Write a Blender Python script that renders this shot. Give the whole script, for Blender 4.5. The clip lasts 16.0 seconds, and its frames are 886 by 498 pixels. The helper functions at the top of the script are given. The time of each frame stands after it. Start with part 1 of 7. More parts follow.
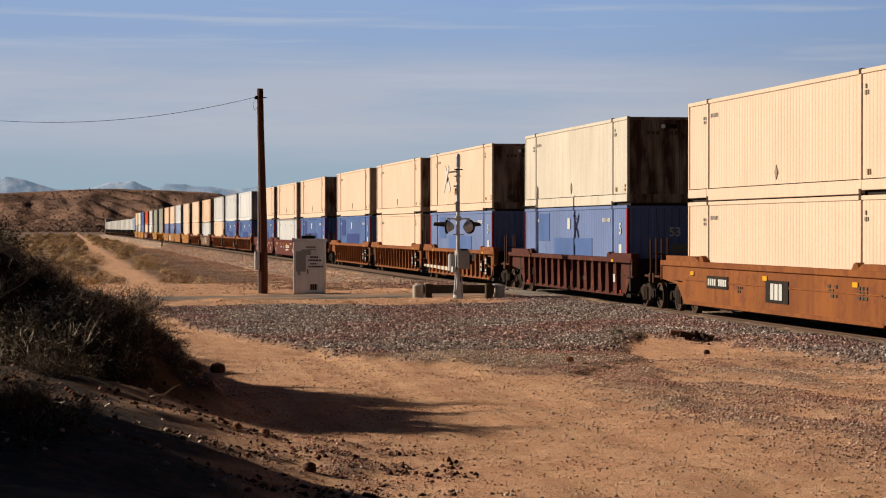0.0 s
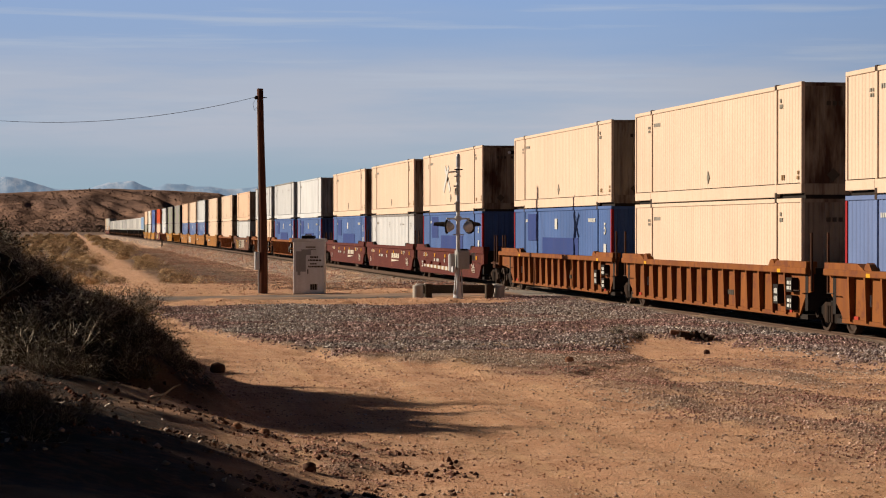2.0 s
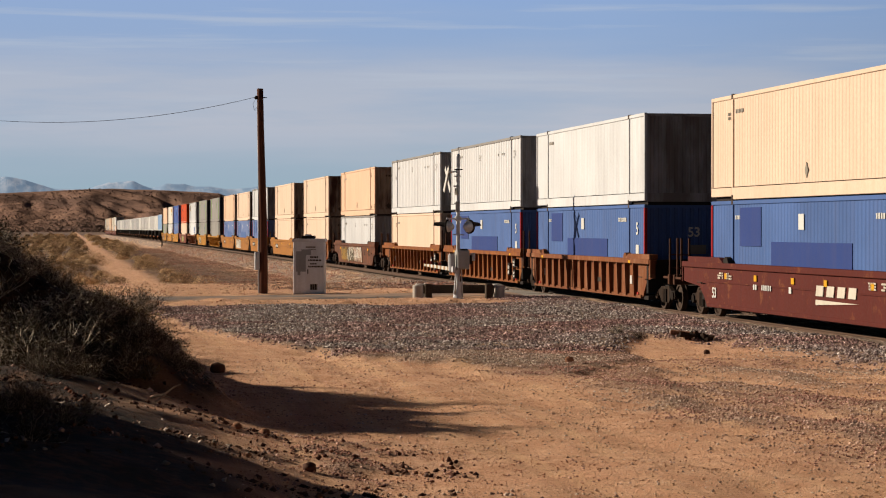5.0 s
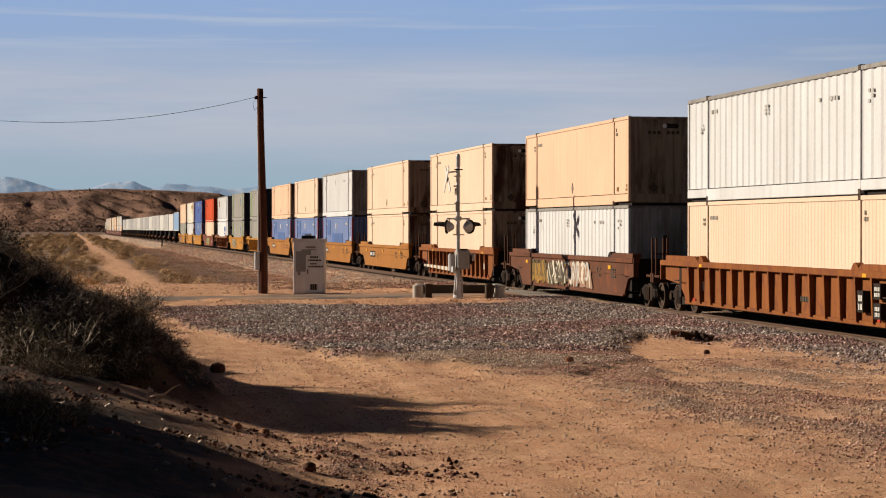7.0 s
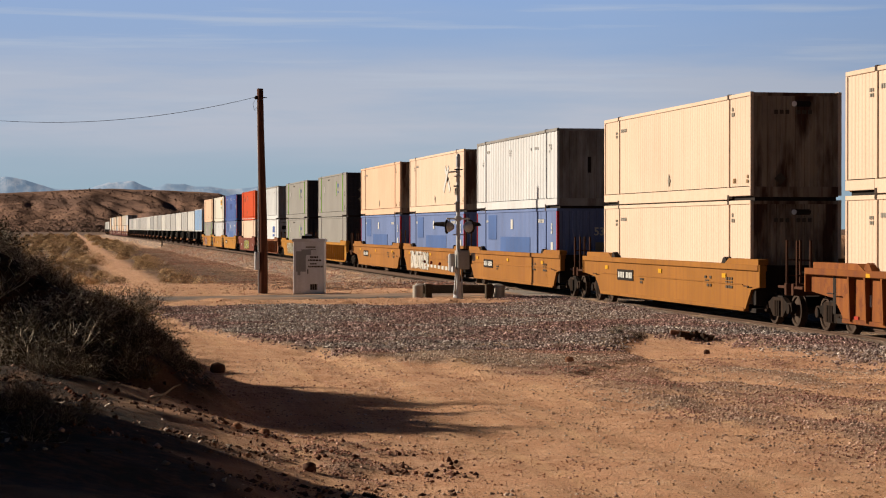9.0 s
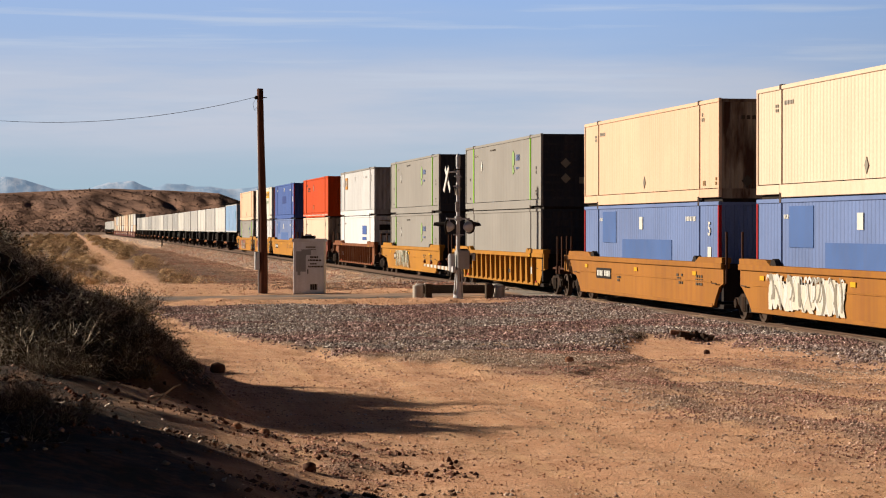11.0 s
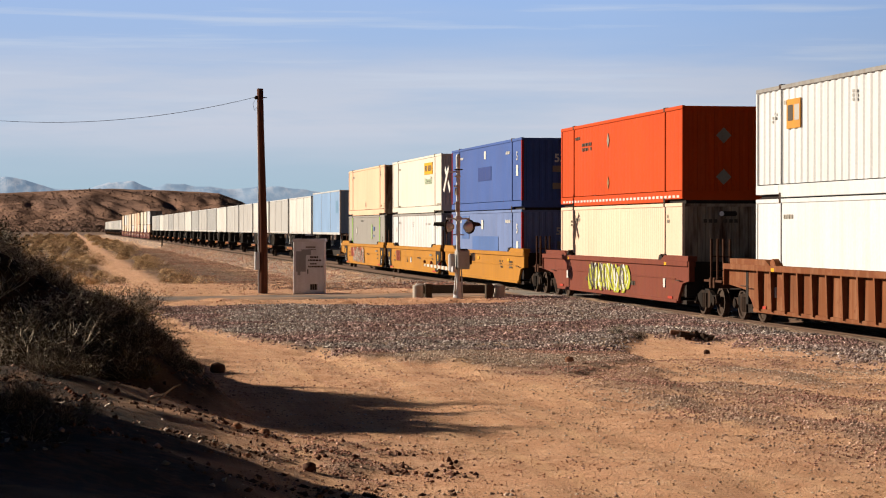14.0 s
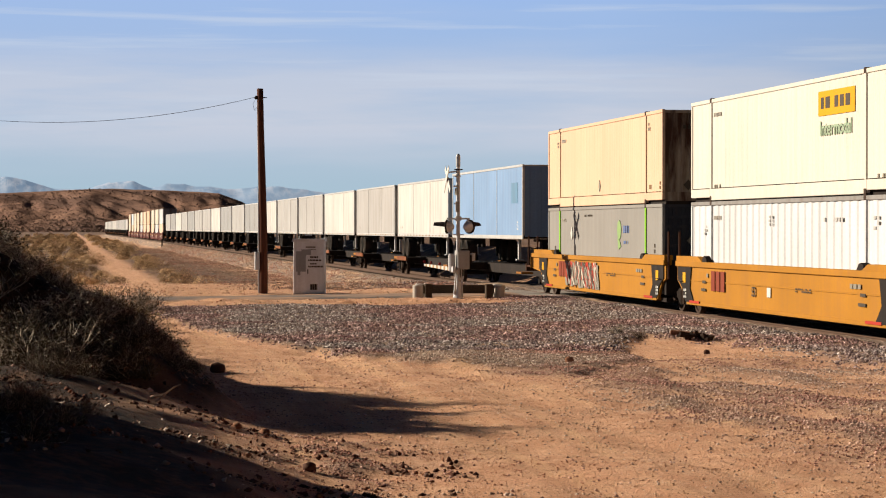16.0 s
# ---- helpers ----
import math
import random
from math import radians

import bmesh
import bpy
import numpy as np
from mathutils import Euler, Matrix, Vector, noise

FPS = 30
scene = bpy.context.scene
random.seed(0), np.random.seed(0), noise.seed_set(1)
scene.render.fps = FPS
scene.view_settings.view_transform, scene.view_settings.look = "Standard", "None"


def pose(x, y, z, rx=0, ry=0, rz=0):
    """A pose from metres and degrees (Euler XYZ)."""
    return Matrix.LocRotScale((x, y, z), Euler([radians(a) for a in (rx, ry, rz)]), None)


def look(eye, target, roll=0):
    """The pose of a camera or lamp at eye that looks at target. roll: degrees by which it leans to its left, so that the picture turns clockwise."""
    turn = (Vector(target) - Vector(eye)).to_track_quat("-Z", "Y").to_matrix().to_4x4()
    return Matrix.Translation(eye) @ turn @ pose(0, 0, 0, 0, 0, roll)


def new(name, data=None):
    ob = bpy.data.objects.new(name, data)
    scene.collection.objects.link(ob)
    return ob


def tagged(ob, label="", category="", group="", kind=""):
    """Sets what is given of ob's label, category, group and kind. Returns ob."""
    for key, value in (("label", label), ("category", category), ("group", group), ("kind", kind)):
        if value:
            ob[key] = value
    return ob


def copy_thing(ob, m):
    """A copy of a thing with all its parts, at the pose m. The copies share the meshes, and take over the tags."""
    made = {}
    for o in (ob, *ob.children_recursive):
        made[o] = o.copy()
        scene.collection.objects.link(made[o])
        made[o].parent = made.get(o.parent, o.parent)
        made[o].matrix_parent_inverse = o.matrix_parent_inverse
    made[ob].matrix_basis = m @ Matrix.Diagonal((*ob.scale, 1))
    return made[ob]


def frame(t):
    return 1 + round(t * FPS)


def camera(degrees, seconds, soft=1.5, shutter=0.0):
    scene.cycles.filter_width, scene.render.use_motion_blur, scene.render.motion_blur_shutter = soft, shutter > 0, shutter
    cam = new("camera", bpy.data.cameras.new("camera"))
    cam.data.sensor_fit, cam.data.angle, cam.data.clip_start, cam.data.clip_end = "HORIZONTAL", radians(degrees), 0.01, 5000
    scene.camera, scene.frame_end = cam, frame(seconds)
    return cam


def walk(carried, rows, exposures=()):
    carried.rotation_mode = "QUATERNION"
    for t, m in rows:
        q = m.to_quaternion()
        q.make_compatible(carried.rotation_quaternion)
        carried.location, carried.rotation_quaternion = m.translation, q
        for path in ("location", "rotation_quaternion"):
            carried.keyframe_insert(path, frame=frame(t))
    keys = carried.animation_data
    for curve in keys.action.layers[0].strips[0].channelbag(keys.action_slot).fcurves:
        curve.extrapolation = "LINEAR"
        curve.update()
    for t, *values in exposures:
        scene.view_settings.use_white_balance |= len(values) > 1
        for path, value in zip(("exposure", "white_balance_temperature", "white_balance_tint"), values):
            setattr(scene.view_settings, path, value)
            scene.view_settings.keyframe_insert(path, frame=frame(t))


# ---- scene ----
cam = camera(23.16, 16.0, soft=1.1)
HERE = pose(0, 0, 2.56, 90 - 0.554, 0, -9.86)
walk(cam, [(0, HERE), (16, HERE)], exposures=[(0, 0.88), (6.5, 0.93), (9.2, 0.94), (11.5, 1.21), (16, 1.24)])

# ---- light: low winter sun from beyond the bank, clear sky with thin cloud ----
SUN_ELEVATION, SUN_WAY = 19.0, Vector((-0.853, 0.523, 0)).normalized()


def make_sky():
    world = bpy.data.worlds.new("desert_sky")
    scene.world = world
    world.use_nodes = True
    n, l = world.node_tree.nodes, world.node_tree.links
    n.clear()
    out = n.new("ShaderNodeOutputWorld")
    back = n.new("ShaderNodeBackground")
    sky = n.new("ShaderNodeTexSky")
    sky.sky_type, sky.sun_disc = "NISHITA", False
    sky.sun_elevation = radians(SUN_ELEVATION)
    sky.sun_rotation = math.atan2(SUN_WAY.x, SUN_WAY.y)
    sky.air_density, sky.dust_density, sky.ozone_density = 1.0, 0.3, 3.0
    coord = n.new("ShaderNodeTexCoord")
    split = n.new("ShaderNodeSeparateXYZ")
    l.new(coord.outputs["Generated"], split.inputs["Vector"])
    # haze that thickens towards the horizon
    haze = n.new("ShaderNodeValToRGB")
    els = haze.color_ramp.elements
    els[0].position, els[0].color = 0.0, SKY_HAZE[0]
    els[1].position, els[1].color = 0.13, SKY_HAZE[3]
    for at_z, c in ((0.035, SKY_HAZE[1]), (0.075, SKY_HAZE[2])):
        els.new(at_z).color = c
    l.new(split.outputs["Z"], haze.inputs["Fac"])
    thick = n.new("ShaderNodeMapRange")
    thick.inputs["From Min"].default_value, thick.inputs["From Max"].default_value = 0.11, 0.26
    thick.inputs["To Min"].default_value, thick.inputs["To Max"].default_value = 1.0, 0.0
    l.new(split.outputs["Z"], thick.inputs["Value"])
    air = n.new("ShaderNodeMixRGB")
    l.new(thick.outputs["Result"], air.inputs["Fac"])
    clear = n.new("ShaderNodeMixRGB")
    clear.blend_type, clear.inputs["Fac"].default_value = "MULTIPLY", 1.0
    clear.inputs["Color2"].default_value = (0.20, 0.27, 0.38, 1)
    l.new(sky.outputs["Color"], clear.inputs["Color1"])
    l.new(clear.outputs["Color"], air.inputs["Color1"])
    l.new(haze.outputs["Color"], air.inputs["Color2"])
    # thin streaks of high cloud, long drawn out
    def streaks(scale, turn, lo, hi, most, bounds):
        stretch = n.new("ShaderNodeMapping")
        stretch.inputs["Scale"].default_value = scale
        stretch.inputs["Rotation"].default_value = turn
        cloud = n.new("ShaderNodeTexNoise")
        cloud.inputs["Scale"].default_value, cloud.inputs["Detail"].default_value, cloud.inputs["Roughness"].default_value = 1.6, 6.0, 0.55
        ramp = n.new("ShaderNodeValToRGB")
        ramp.color_ramp.elements[0].position, ramp.color_ramp.elements[0].color = lo, (0, 0, 0, 1)
        ramp.color_ramp.elements[1].position, ramp.color_ramp.elements[1].color = hi, (most, most, most, 1)
        l.new(coord.outputs["Generated"], stretch.inputs["Vector"])
        l.new(stretch.outputs["Vector"], cloud.inputs["Vector"])
        l.new(cloud.outputs["Fac"], ramp.inputs["Fac"])
        veil = n.new("ShaderNodeMath")
        veil.operation = "MULTIPLY"
        l.new(ramp.outputs["Color"], veil.inputs[0])
        l.new(thick.outputs["Result"], veil.inputs[1])
        layer = n.new("ShaderNodeValToRGB")
        els = layer.color_ramp.elements
        for e, (z, v) in zip((els[0], els[1]), bounds[:2]):
            e.position, e.color = z, (v, v, v, 1)
        for z, v in bounds[2:]:
            els.new(z).color = (v, v, v, 1)
        l.new(split.outputs["Z"], layer.inputs["Fac"])
        fade = n.new("ShaderNodeMath")
        fade.operation = "MULTIPLY"
        l.new(veil.outputs[0], fade.inputs[0])
        l.new(layer.outputs["Color"], fade.inputs[1])
        return fade.outputs[0]
    c = air.outputs["Color"]
    for args, colour in (((( 3.0, 3.0, 30.0), (0.012, -0.02, 0), 0.30, 0.58, 0.90, ((0.022, 0.0), (0.3, 0.5), (0.046, 1.0), (0.070, 0.8), (0.088, 0.12))), SKY_CLOUD), (((4.0, 4.0, 95.0), (0.012, -0.02, 0.4), 0.54, 0.70, 0.5, ((0.03, 0.0), (0.3, 0.8), (0.075, 1.0))), SKY_STREAK)):
        mix = n.new("ShaderNodeMixRGB")
        l.new(streaks(*args), mix.inputs["Fac"])
        l.new(c, mix.inputs["Color1"])
        mix.inputs["Color2"].default_value = colour
        c = mix.outputs["Color"]
    # the low sky pales towards the sun and deepens away from it
    near_sun = n.new("ShaderNodeVectorMath")
    near_sun.operation = "DOT_PRODUCT"
    near_sun.inputs[1].default_value = SUN_WAY
    l.new(coord.outputs["Generated"], near_sun.inputs[0])
    glow = n.new("ShaderNodeMapRange")
    glow.inputs["From Min"].default_value, glow.inputs["From Max"].default_value = -0.6, 0.30
    glow.inputs["To Min"].default_value, glow.inputs["To Max"].default_value = 0.13, 1.0
    l.new(near_sun.outputs["Value"], glow.inputs["Value"])
    deep = n.new("ShaderNodeMixRGB")
    deep.blend_type, deep.inputs["Fac"].default_value = "MULTIPLY", 1.0
    l.new(c, deep.inputs["Color1"])
    l.new(glow.outputs["Result"], deep.inputs["Color2"])
    l.new(deep.outputs["Color"], back.inputs["Color"])
    back.inputs["Strength"].default_value = SKY_STRENGTH
    l.new(back.outputs["Background"], out.inputs["Surface"])


SKY_STRENGTH = 0.03
SKY_HAZE = ((5.6, 7.6, 8.8, 1), (5.7, 7.5, 9.3, 1), (5.1, 7.1, 10.6, 1), (4.0, 6.7, 12.2, 1))
SKY_CLOUD, SKY_STREAK = (8.3, 8.8, 10.2, 1), (8.5, 9.5, 11.2, 1)
make_sky()
sun = new("sun", bpy.data.lights.new("sun", "SUN"))
sun.data.energy, sun.data.angle, sun.data.color = 5.0, radians(0.53), (1.0, 0.86, 0.68)
sun.matrix_world = look(SUN_WAY * 60 + Vector((0, 0, 60 * math.tan(radians(SUN_ELEVATION)))), (0, 0, 0))

# ---- the line of the track: the lead end of a car at distance s along it ----
SPEED, SIDE = 29.74, 18.19          # m/s; distance of the car sides from the camera's line
CENTRE = SIDE + 1.30
BEND, BEND_R = 860.0, 2500.0


def track(s):
    """Centre of the track at s: x, y and the heading as rise of x over y."""
    u = max(0.0, (min(s, BEND) - 70) / 100)
    x, dx = CENTRE - 0.044 * u * u, -0.00088 * u
    if s <= BEND:
        return x, s, dx
    a = (s - BEND) / BEND_R
    base = math.atan(dx)
    return (x + BEND_R * (math.cos(base) - math.cos(base + a)), BEND + BEND_R * (math.sin(base + a) - math.sin(base)), math.tan(base + a))


def on_track(s, z=0.0):
    x, y, dx = track(s)
    return Matrix.Translation((x, y, z)) @ Matrix.Rotation(-math.atan(dx), 4, "Z")


# ---- materials ----
MATS = {}


def nodes_of(name, rough=0.7, metal=0.0):
    m = bpy.data.materials.new(name)
    m.use_nodes = True
    n, l = m.node_tree.nodes, m.node_tree.links
    p = n["Principled BSDF"]
    p.inputs["Roughness"].default_value, p.inputs["Metallic"].default_value = rough, metal
    p.inputs["Specular IOR Level"].default_value = 0.06
    return m, n, l, p


def noise_node(n, l, coord, scale, detail=4.0, rough=0.55, stretch=None):
    t = n.new("ShaderNodeTexNoise")
    t.inputs["Scale"].default_value, t.inputs["Detail"].default_value, t.inputs["Roughness"].default_value = scale, detail, rough
    if stretch:
        mp = n.new("ShaderNodeMapping")
        mp.inputs["Scale"].default_value = stretch
        l.new(coord, mp.inputs["Vector"])
        coord = mp.outputs["Vector"]
    l.new(coord, t.inputs["Vector"])
    return t.outputs["Fac"]


def ramp_node(n, l, fac, a, b, ca=(0, 0, 0, 1), cb=(1, 1, 1, 1)):
    r = n.new("ShaderNodeValToRGB")
    r.color_ramp.elements[0].position, r.color_ramp.elements[0].color = a, ca
    r.color_ramp.elements[1].position, r.color_ramp.elements[1].color = b, cb
    l.new(fac, r.inputs["Fac"])
    return r.outputs["Color"]


def mix_node(n, l, fac, a, b, mode="MIX"):
    m = n.new("ShaderNodeMixRGB")
    m.blend_type = mode
    for key, v in (("Fac", fac), ("Color1", a), ("Color2", b)):
        if isinstance(v, (int, float)):
            m.inputs[key].default_value = v
        elif isinstance(v, tuple):
            m.inputs[key].default_value = (*v[:3], 1)
        else:
            l.new(v, m.inputs[key])
    return m.outputs["Color"]


def bump_node(n, l, p, height, strength, distance):
    b = n.new("ShaderNodeBump")
    b.inputs["Strength"].default_value, b.inputs["Distance"].default_value = strength, distance
    l.new(height, b.inputs["Height"])
    l.new(b.outputs["Normal"], p.inputs["Normal"])


def paint(name, col, rough=0.7, dirt=(0.10, 0.07, 0.05), grime=0.35, rust=0.0, metal=0.0, spread=0.08):
    """Weathered paint: broad fading, vertical run-off streaks, rust blotches, and a little difference from thing to thing."""
    if name in MATS:
        return MATS[name]
    m, n, l, p = nodes_of(name, rough, metal)
    co = n.new("ShaderNodeTexCoord").outputs["Object"]
    info = n.new("ShaderNodeObjectInfo")
    shift = n.new("ShaderNodeVectorMath")
    shift.operation = "MULTIPLY_ADD"
    comb = n.new("ShaderNodeCombineXYZ")
    for k in "XYZ":
        l.new(info.outputs["Random"], comb.inputs[k])
    shift.inputs[1].default_value = (37.0, 61.0, 23.0)
    l.new(comb.outputs["Vector"], shift.inputs[0])
    l.new(co, shift.inputs[2])
    co = shift.outputs["Vector"]
    broad = ramp_node(n, l, noise_node(n, l, co, 0.35, 3), 0.3, 0.75)
    c = mix_node(n, l, broad, col, tuple(min(1, v * (1 - spread * 2)) for v in col))
    streak = ramp_node(n, l, noise_node(n, l, co, 1.0, 5, 0.6, (3.2, 3.2, 0.22)), 0.44, 0.70)
    k = n.new("ShaderNodeMath")
    k.operation, k.inputs[1].default_value = "MULTIPLY", grime
    l.new(streak, k.inputs[0])
    c = mix_node(n, l, k.outputs[0], c, dirt)
    fine = noise_node(n, l, co, 14.0, 4)
    c = mix_node(n, l, 0.12, c, ramp_node(n, l, fine, 0.3, 0.7), "MULTIPLY")
    if rust:
        blot = ramp_node(n, l, noise_node(n, l, co, 1.7, 7, 0.72), 0.60 - rust * 0.30, 0.68 - rust * 0.28)
        c = mix_node(n, l, blot, c, (0.11, 0.035, 0.014))
    rs = ramp_node(n, l, fine, 0.2, 0.8, (max(0, rough - 0.12),) * 3 + (1,), (min(1, rough + 0.12),) * 3 + (1,))
    l.new(rs, p.inputs["Roughness"])
    bump_node(n, l, p, noise_node(n, l, co, 3.0, 3), 0.15, 0.01)
    l.new(c, p.inputs["Base Color"])
    MATS[name] = m
    return m


def shaded_stained_end(name, col, stain):
    """Dull paint with shade darkened into its colour and broad rusty run-off in upright tongues over it."""
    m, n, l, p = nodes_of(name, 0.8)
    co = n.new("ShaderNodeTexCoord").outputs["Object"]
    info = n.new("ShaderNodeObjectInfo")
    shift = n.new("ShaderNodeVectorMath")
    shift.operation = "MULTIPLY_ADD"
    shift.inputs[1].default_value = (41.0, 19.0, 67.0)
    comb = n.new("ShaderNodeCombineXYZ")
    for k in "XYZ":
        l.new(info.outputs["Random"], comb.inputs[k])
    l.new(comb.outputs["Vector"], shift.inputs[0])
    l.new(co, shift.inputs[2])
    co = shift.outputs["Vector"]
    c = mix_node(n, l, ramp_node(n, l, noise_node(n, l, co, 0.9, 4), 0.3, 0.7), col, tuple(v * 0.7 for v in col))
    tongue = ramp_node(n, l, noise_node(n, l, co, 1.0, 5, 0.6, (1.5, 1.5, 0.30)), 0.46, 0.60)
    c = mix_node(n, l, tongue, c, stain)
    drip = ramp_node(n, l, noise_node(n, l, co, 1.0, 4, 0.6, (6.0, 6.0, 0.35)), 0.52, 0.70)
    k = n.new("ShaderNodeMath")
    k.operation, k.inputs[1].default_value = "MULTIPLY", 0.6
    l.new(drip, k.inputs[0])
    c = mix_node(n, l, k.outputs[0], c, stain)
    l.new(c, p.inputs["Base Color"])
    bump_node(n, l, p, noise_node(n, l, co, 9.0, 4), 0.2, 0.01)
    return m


TAN = paint("tan_container_paint", (0.515, 0.390, 0.300), grime=0.16, dirt=(0.32, 0.20, 0.11), spread=0.05)
TAN_WARM = paint("warm_tan_container_paint", (0.50, 0.340, 0.240), grime=0.16, dirt=(0.30, 0.17, 0.08), spread=0.06)
CREAM = paint("cream_container_paint", (0.45, 0.41, 0.345), grime=0.18)
PALE_CREAM = paint("pale_cream_container_paint", (0.46, 0.43, 0.378), grime=0.12, spread=0.04)
WHITE = paint("white_container_paint", (0.455, 0.463, 0.475), grime=0.15)
BLUE = paint("blue_container_paint", (0.055, 0.105, 0.26), grime=0.10, spread=0.15)
BLUE_FADED = paint("faded_blue_container_paint", (0.108, 0.155, 0.305), grime=0.12, spread=0.12)
TRACKER = paint("white_plastic", (0.75, 0.75, 0.74), grime=0.1)
RAIL_GREY = paint("grey_rail_paint", (0.20, 0.195, 0.19), grime=0.5)
# rusty car paint of poles and coupler ends, their shadow darkened into it
SHADED_POLE_RUST = paint("shaded_rusty_steel", (0.062, 0.027, 0.016), rough=0.85, grime=0.5, dirt=(0.02, 0.012, 0.009))
BLUE_CLEAN = paint("bright_blue_container_paint", (0.040, 0.080, 0.245), grime=0.10, spread=0.12)
BLUE_DARK = paint("dark_blue_patch_paint", (0.019, 0.038, 0.145), grime=0.10)
GREY = paint("grey_container_paint", (0.196, 0.189, 0.177), grime=0.12)
# front ends of the grey containers, much darker than their sides
GREY_END = paint("dark_grey_end", (0.028, 0.032, 0.042), grime=0.2)
MARK_FAINT = paint("faint_marking", (0.27, 0.25, 0.22), grime=0.2)
ORANGE = paint("orange_container_paint", (0.38, 0.042, 0.0035), grime=0.10)
# shade of the lead ends is darkened into these stained end paints
TAN_END = shaded_stained_end("shaded_stained_tan_paint", (0.255, 0.205, 0.158), (0.055, 0.028, 0.019))
WHITE_END = shaded_stained_end("shaded_grimy_white_paint", (0.24, 0.245, 0.255), (0.125, 0.118, 0.11))
RED = paint("red_post_paint", (0.281, 0.0136, 0.017), grime=0.1)
SPRAY_GREEN = paint("sprayed_yellow_green", (0.30, 0.31, 0.03), grime=0.15)
SPRAY_TAN = paint("sprayed_dull_pink", (0.24, 0.145, 0.10), grime=0.4)
SPRAY_OLIVE = paint("sprayed_olive", (0.075, 0.062, 0.034), grime=0.3)
SPRAY_OCHRE = paint("sprayed_ochre", (0.22, 0.12, 0.02), grime=0.5)
SPRAY_MINT = paint("sprayed_mint", (0.20, 0.25, 0.19), grime=0.3)
LIME_PALE = paint("faded_lime_paint", (0.19, 0.285, 0.115), grime=0.2)
LIME = paint("lime_stripe_paint", (0.162, 0.391, 0.017), grime=0.1)
DARK = paint("dark_steel", (0.016, 0.013, 0.012), rough=0.8, dirt=(0.035, 0.024, 0.018), grime=0.5)
TRUCK = paint("grimy_cast_steel", (0.011, 0.008, 0.0065), rough=0.9, dirt=(0.055, 0.030, 0.019), grime=0.7)
TRAILER_WHITE = paint("creamy_white_trailer_paint", (0.41, 0.405, 0.39), grime=0.3)
TRAILER_GREY = paint("dull_white_trailer_paint", (0.30, 0.298, 0.295), grime=0.3)
TRAILER_PALE = paint("pale_grey_trailer_paint", (0.235, 0.24, 0.245), grime=0.3)
STEEL = paint("worn_steel", (0.034, 0.021, 0.015), rough=0.65, metal=0.0, grime=0.4)
RUST_DARK = paint("dark_rust_car_paint", (0.098, 0.038, 0.020), grime=0.6, dirt=(0.05, 0.02, 0.012), rust=0.2, spread=0.2)
MAROON_DARK = paint("dark_maroon_car_paint", (0.060, 0.0155, 0.0098), grime=0.5, dirt=(0.025, 0.010, 0.008), rust=0.15)
MAROON_FADED = paint("faded_maroon_car_paint", (0.125, 0.032, 0.019), grime=0.35, dirt=(0.07, 0.02, 0.013), rust=0.1)
MAROON = paint("maroon_car_paint", (0.072, 0.0130, 0.0092), grime=0.35, dirt=(0.04, 0.010, 0.007), rust=0.1)
RUST_ORANGE = paint("rusty_orange_car_paint", (0.200, 0.068, 0.0165), grime=0.8, dirt=(0.115, 0.034, 0.013), rust=0.27, spread=0.2)
RUST_BROWN = paint("rust_brown_car_paint", (0.15, 0.049, 0.017), grime=0.65, dirt=(0.20, 0.10, 0.055), rust=0.30, spread=0.2)
CAR_ORANGE = paint("faded_orange_car_paint", (0.245, 0.102, 0.019), grime=0.5, dirt=(0.15, 0.055, 0.02), spread=0.14)
CAR_YELLOW = paint("yellow_car_paint", (0.295, 0.132, 0.015), grime=0.3, dirt=(0.2, 0.09, 0.03), spread=0.12)
MARK_DARK = paint("dark_marking", (0.06, 0.05, 0.04), grime=0.2)
MARK_PALE = paint("pale_worn_marking", (0.33, 0.325, 0.315), grime=0.3)
MARK_GREY = paint("grey_marking", (0.187, 0.17, 0.14), grime=0.2)
MARK_WHITE = paint("white_marking", (0.442, 0.442, 0.425), grime=0.2)
MARK_YELLOW = paint("yellow_marking", (0.47, 0.24, 0.010), grime=0.1)
MARK_ORANGE = paint("orange_sign_paint", (0.40, 0.19, 0.035), grime=0.2)
MARK_BROWN = paint("brown_marking", (0.221, 0.136, 0.068), grime=0.2)
MARK_RUST = paint("rust_red_marking", (0.17, 0.035, 0.018), grime=0.2)
MARK_BLUE_PALE = paint("faded_blue_marking", (0.10, 0.14, 0.27), grime=0.2)
MARK_BLUE = paint("blue_marking", (0.0425, 0.085, 0.255), grime=0.1)
MARK_GREEN = paint("green_marking", (0.24, 0.31, 0.22), grime=0.2)
MARK_RED = paint("red_marking", (0.306, 0.0298, 0.017), grime=0.2)
TYRE = paint("tyre_rubber", (0.022, 0.021, 0.02), rough=0.85, grime=0.5)
SKY_BLUE = paint("pale_blue_trailer_paint", (0.150, 0.240, 0.385), grime=0.12)
ALUMINIUM = paint("aluminium_trim", (0.45, 0.45, 0.44), rough=0.4, metal=0.5, grime=0.2)
GALVANISED = paint("galvanised_steel", (0.44, 0.45, 0.465), rough=0.5, metal=0.2, grime=0.25)


# ---- mesh helpers ----
def box(bm, x0, x1, y0, y1, z0, z1):
    v = [bm.verts.new((x, y, z)) for z in (z0, z1) for x, y in ((x0, y0), (x1, y0), (x1, y1), (x0, y1))]
    for f in ((3, 2, 1, 0), (4, 5, 6, 7), (0, 1, 5, 4), (1, 2, 6, 5), (2, 3, 7, 6), (3, 0, 4, 7)):
        bm.faces.new([v[i] for i in f])
    return v


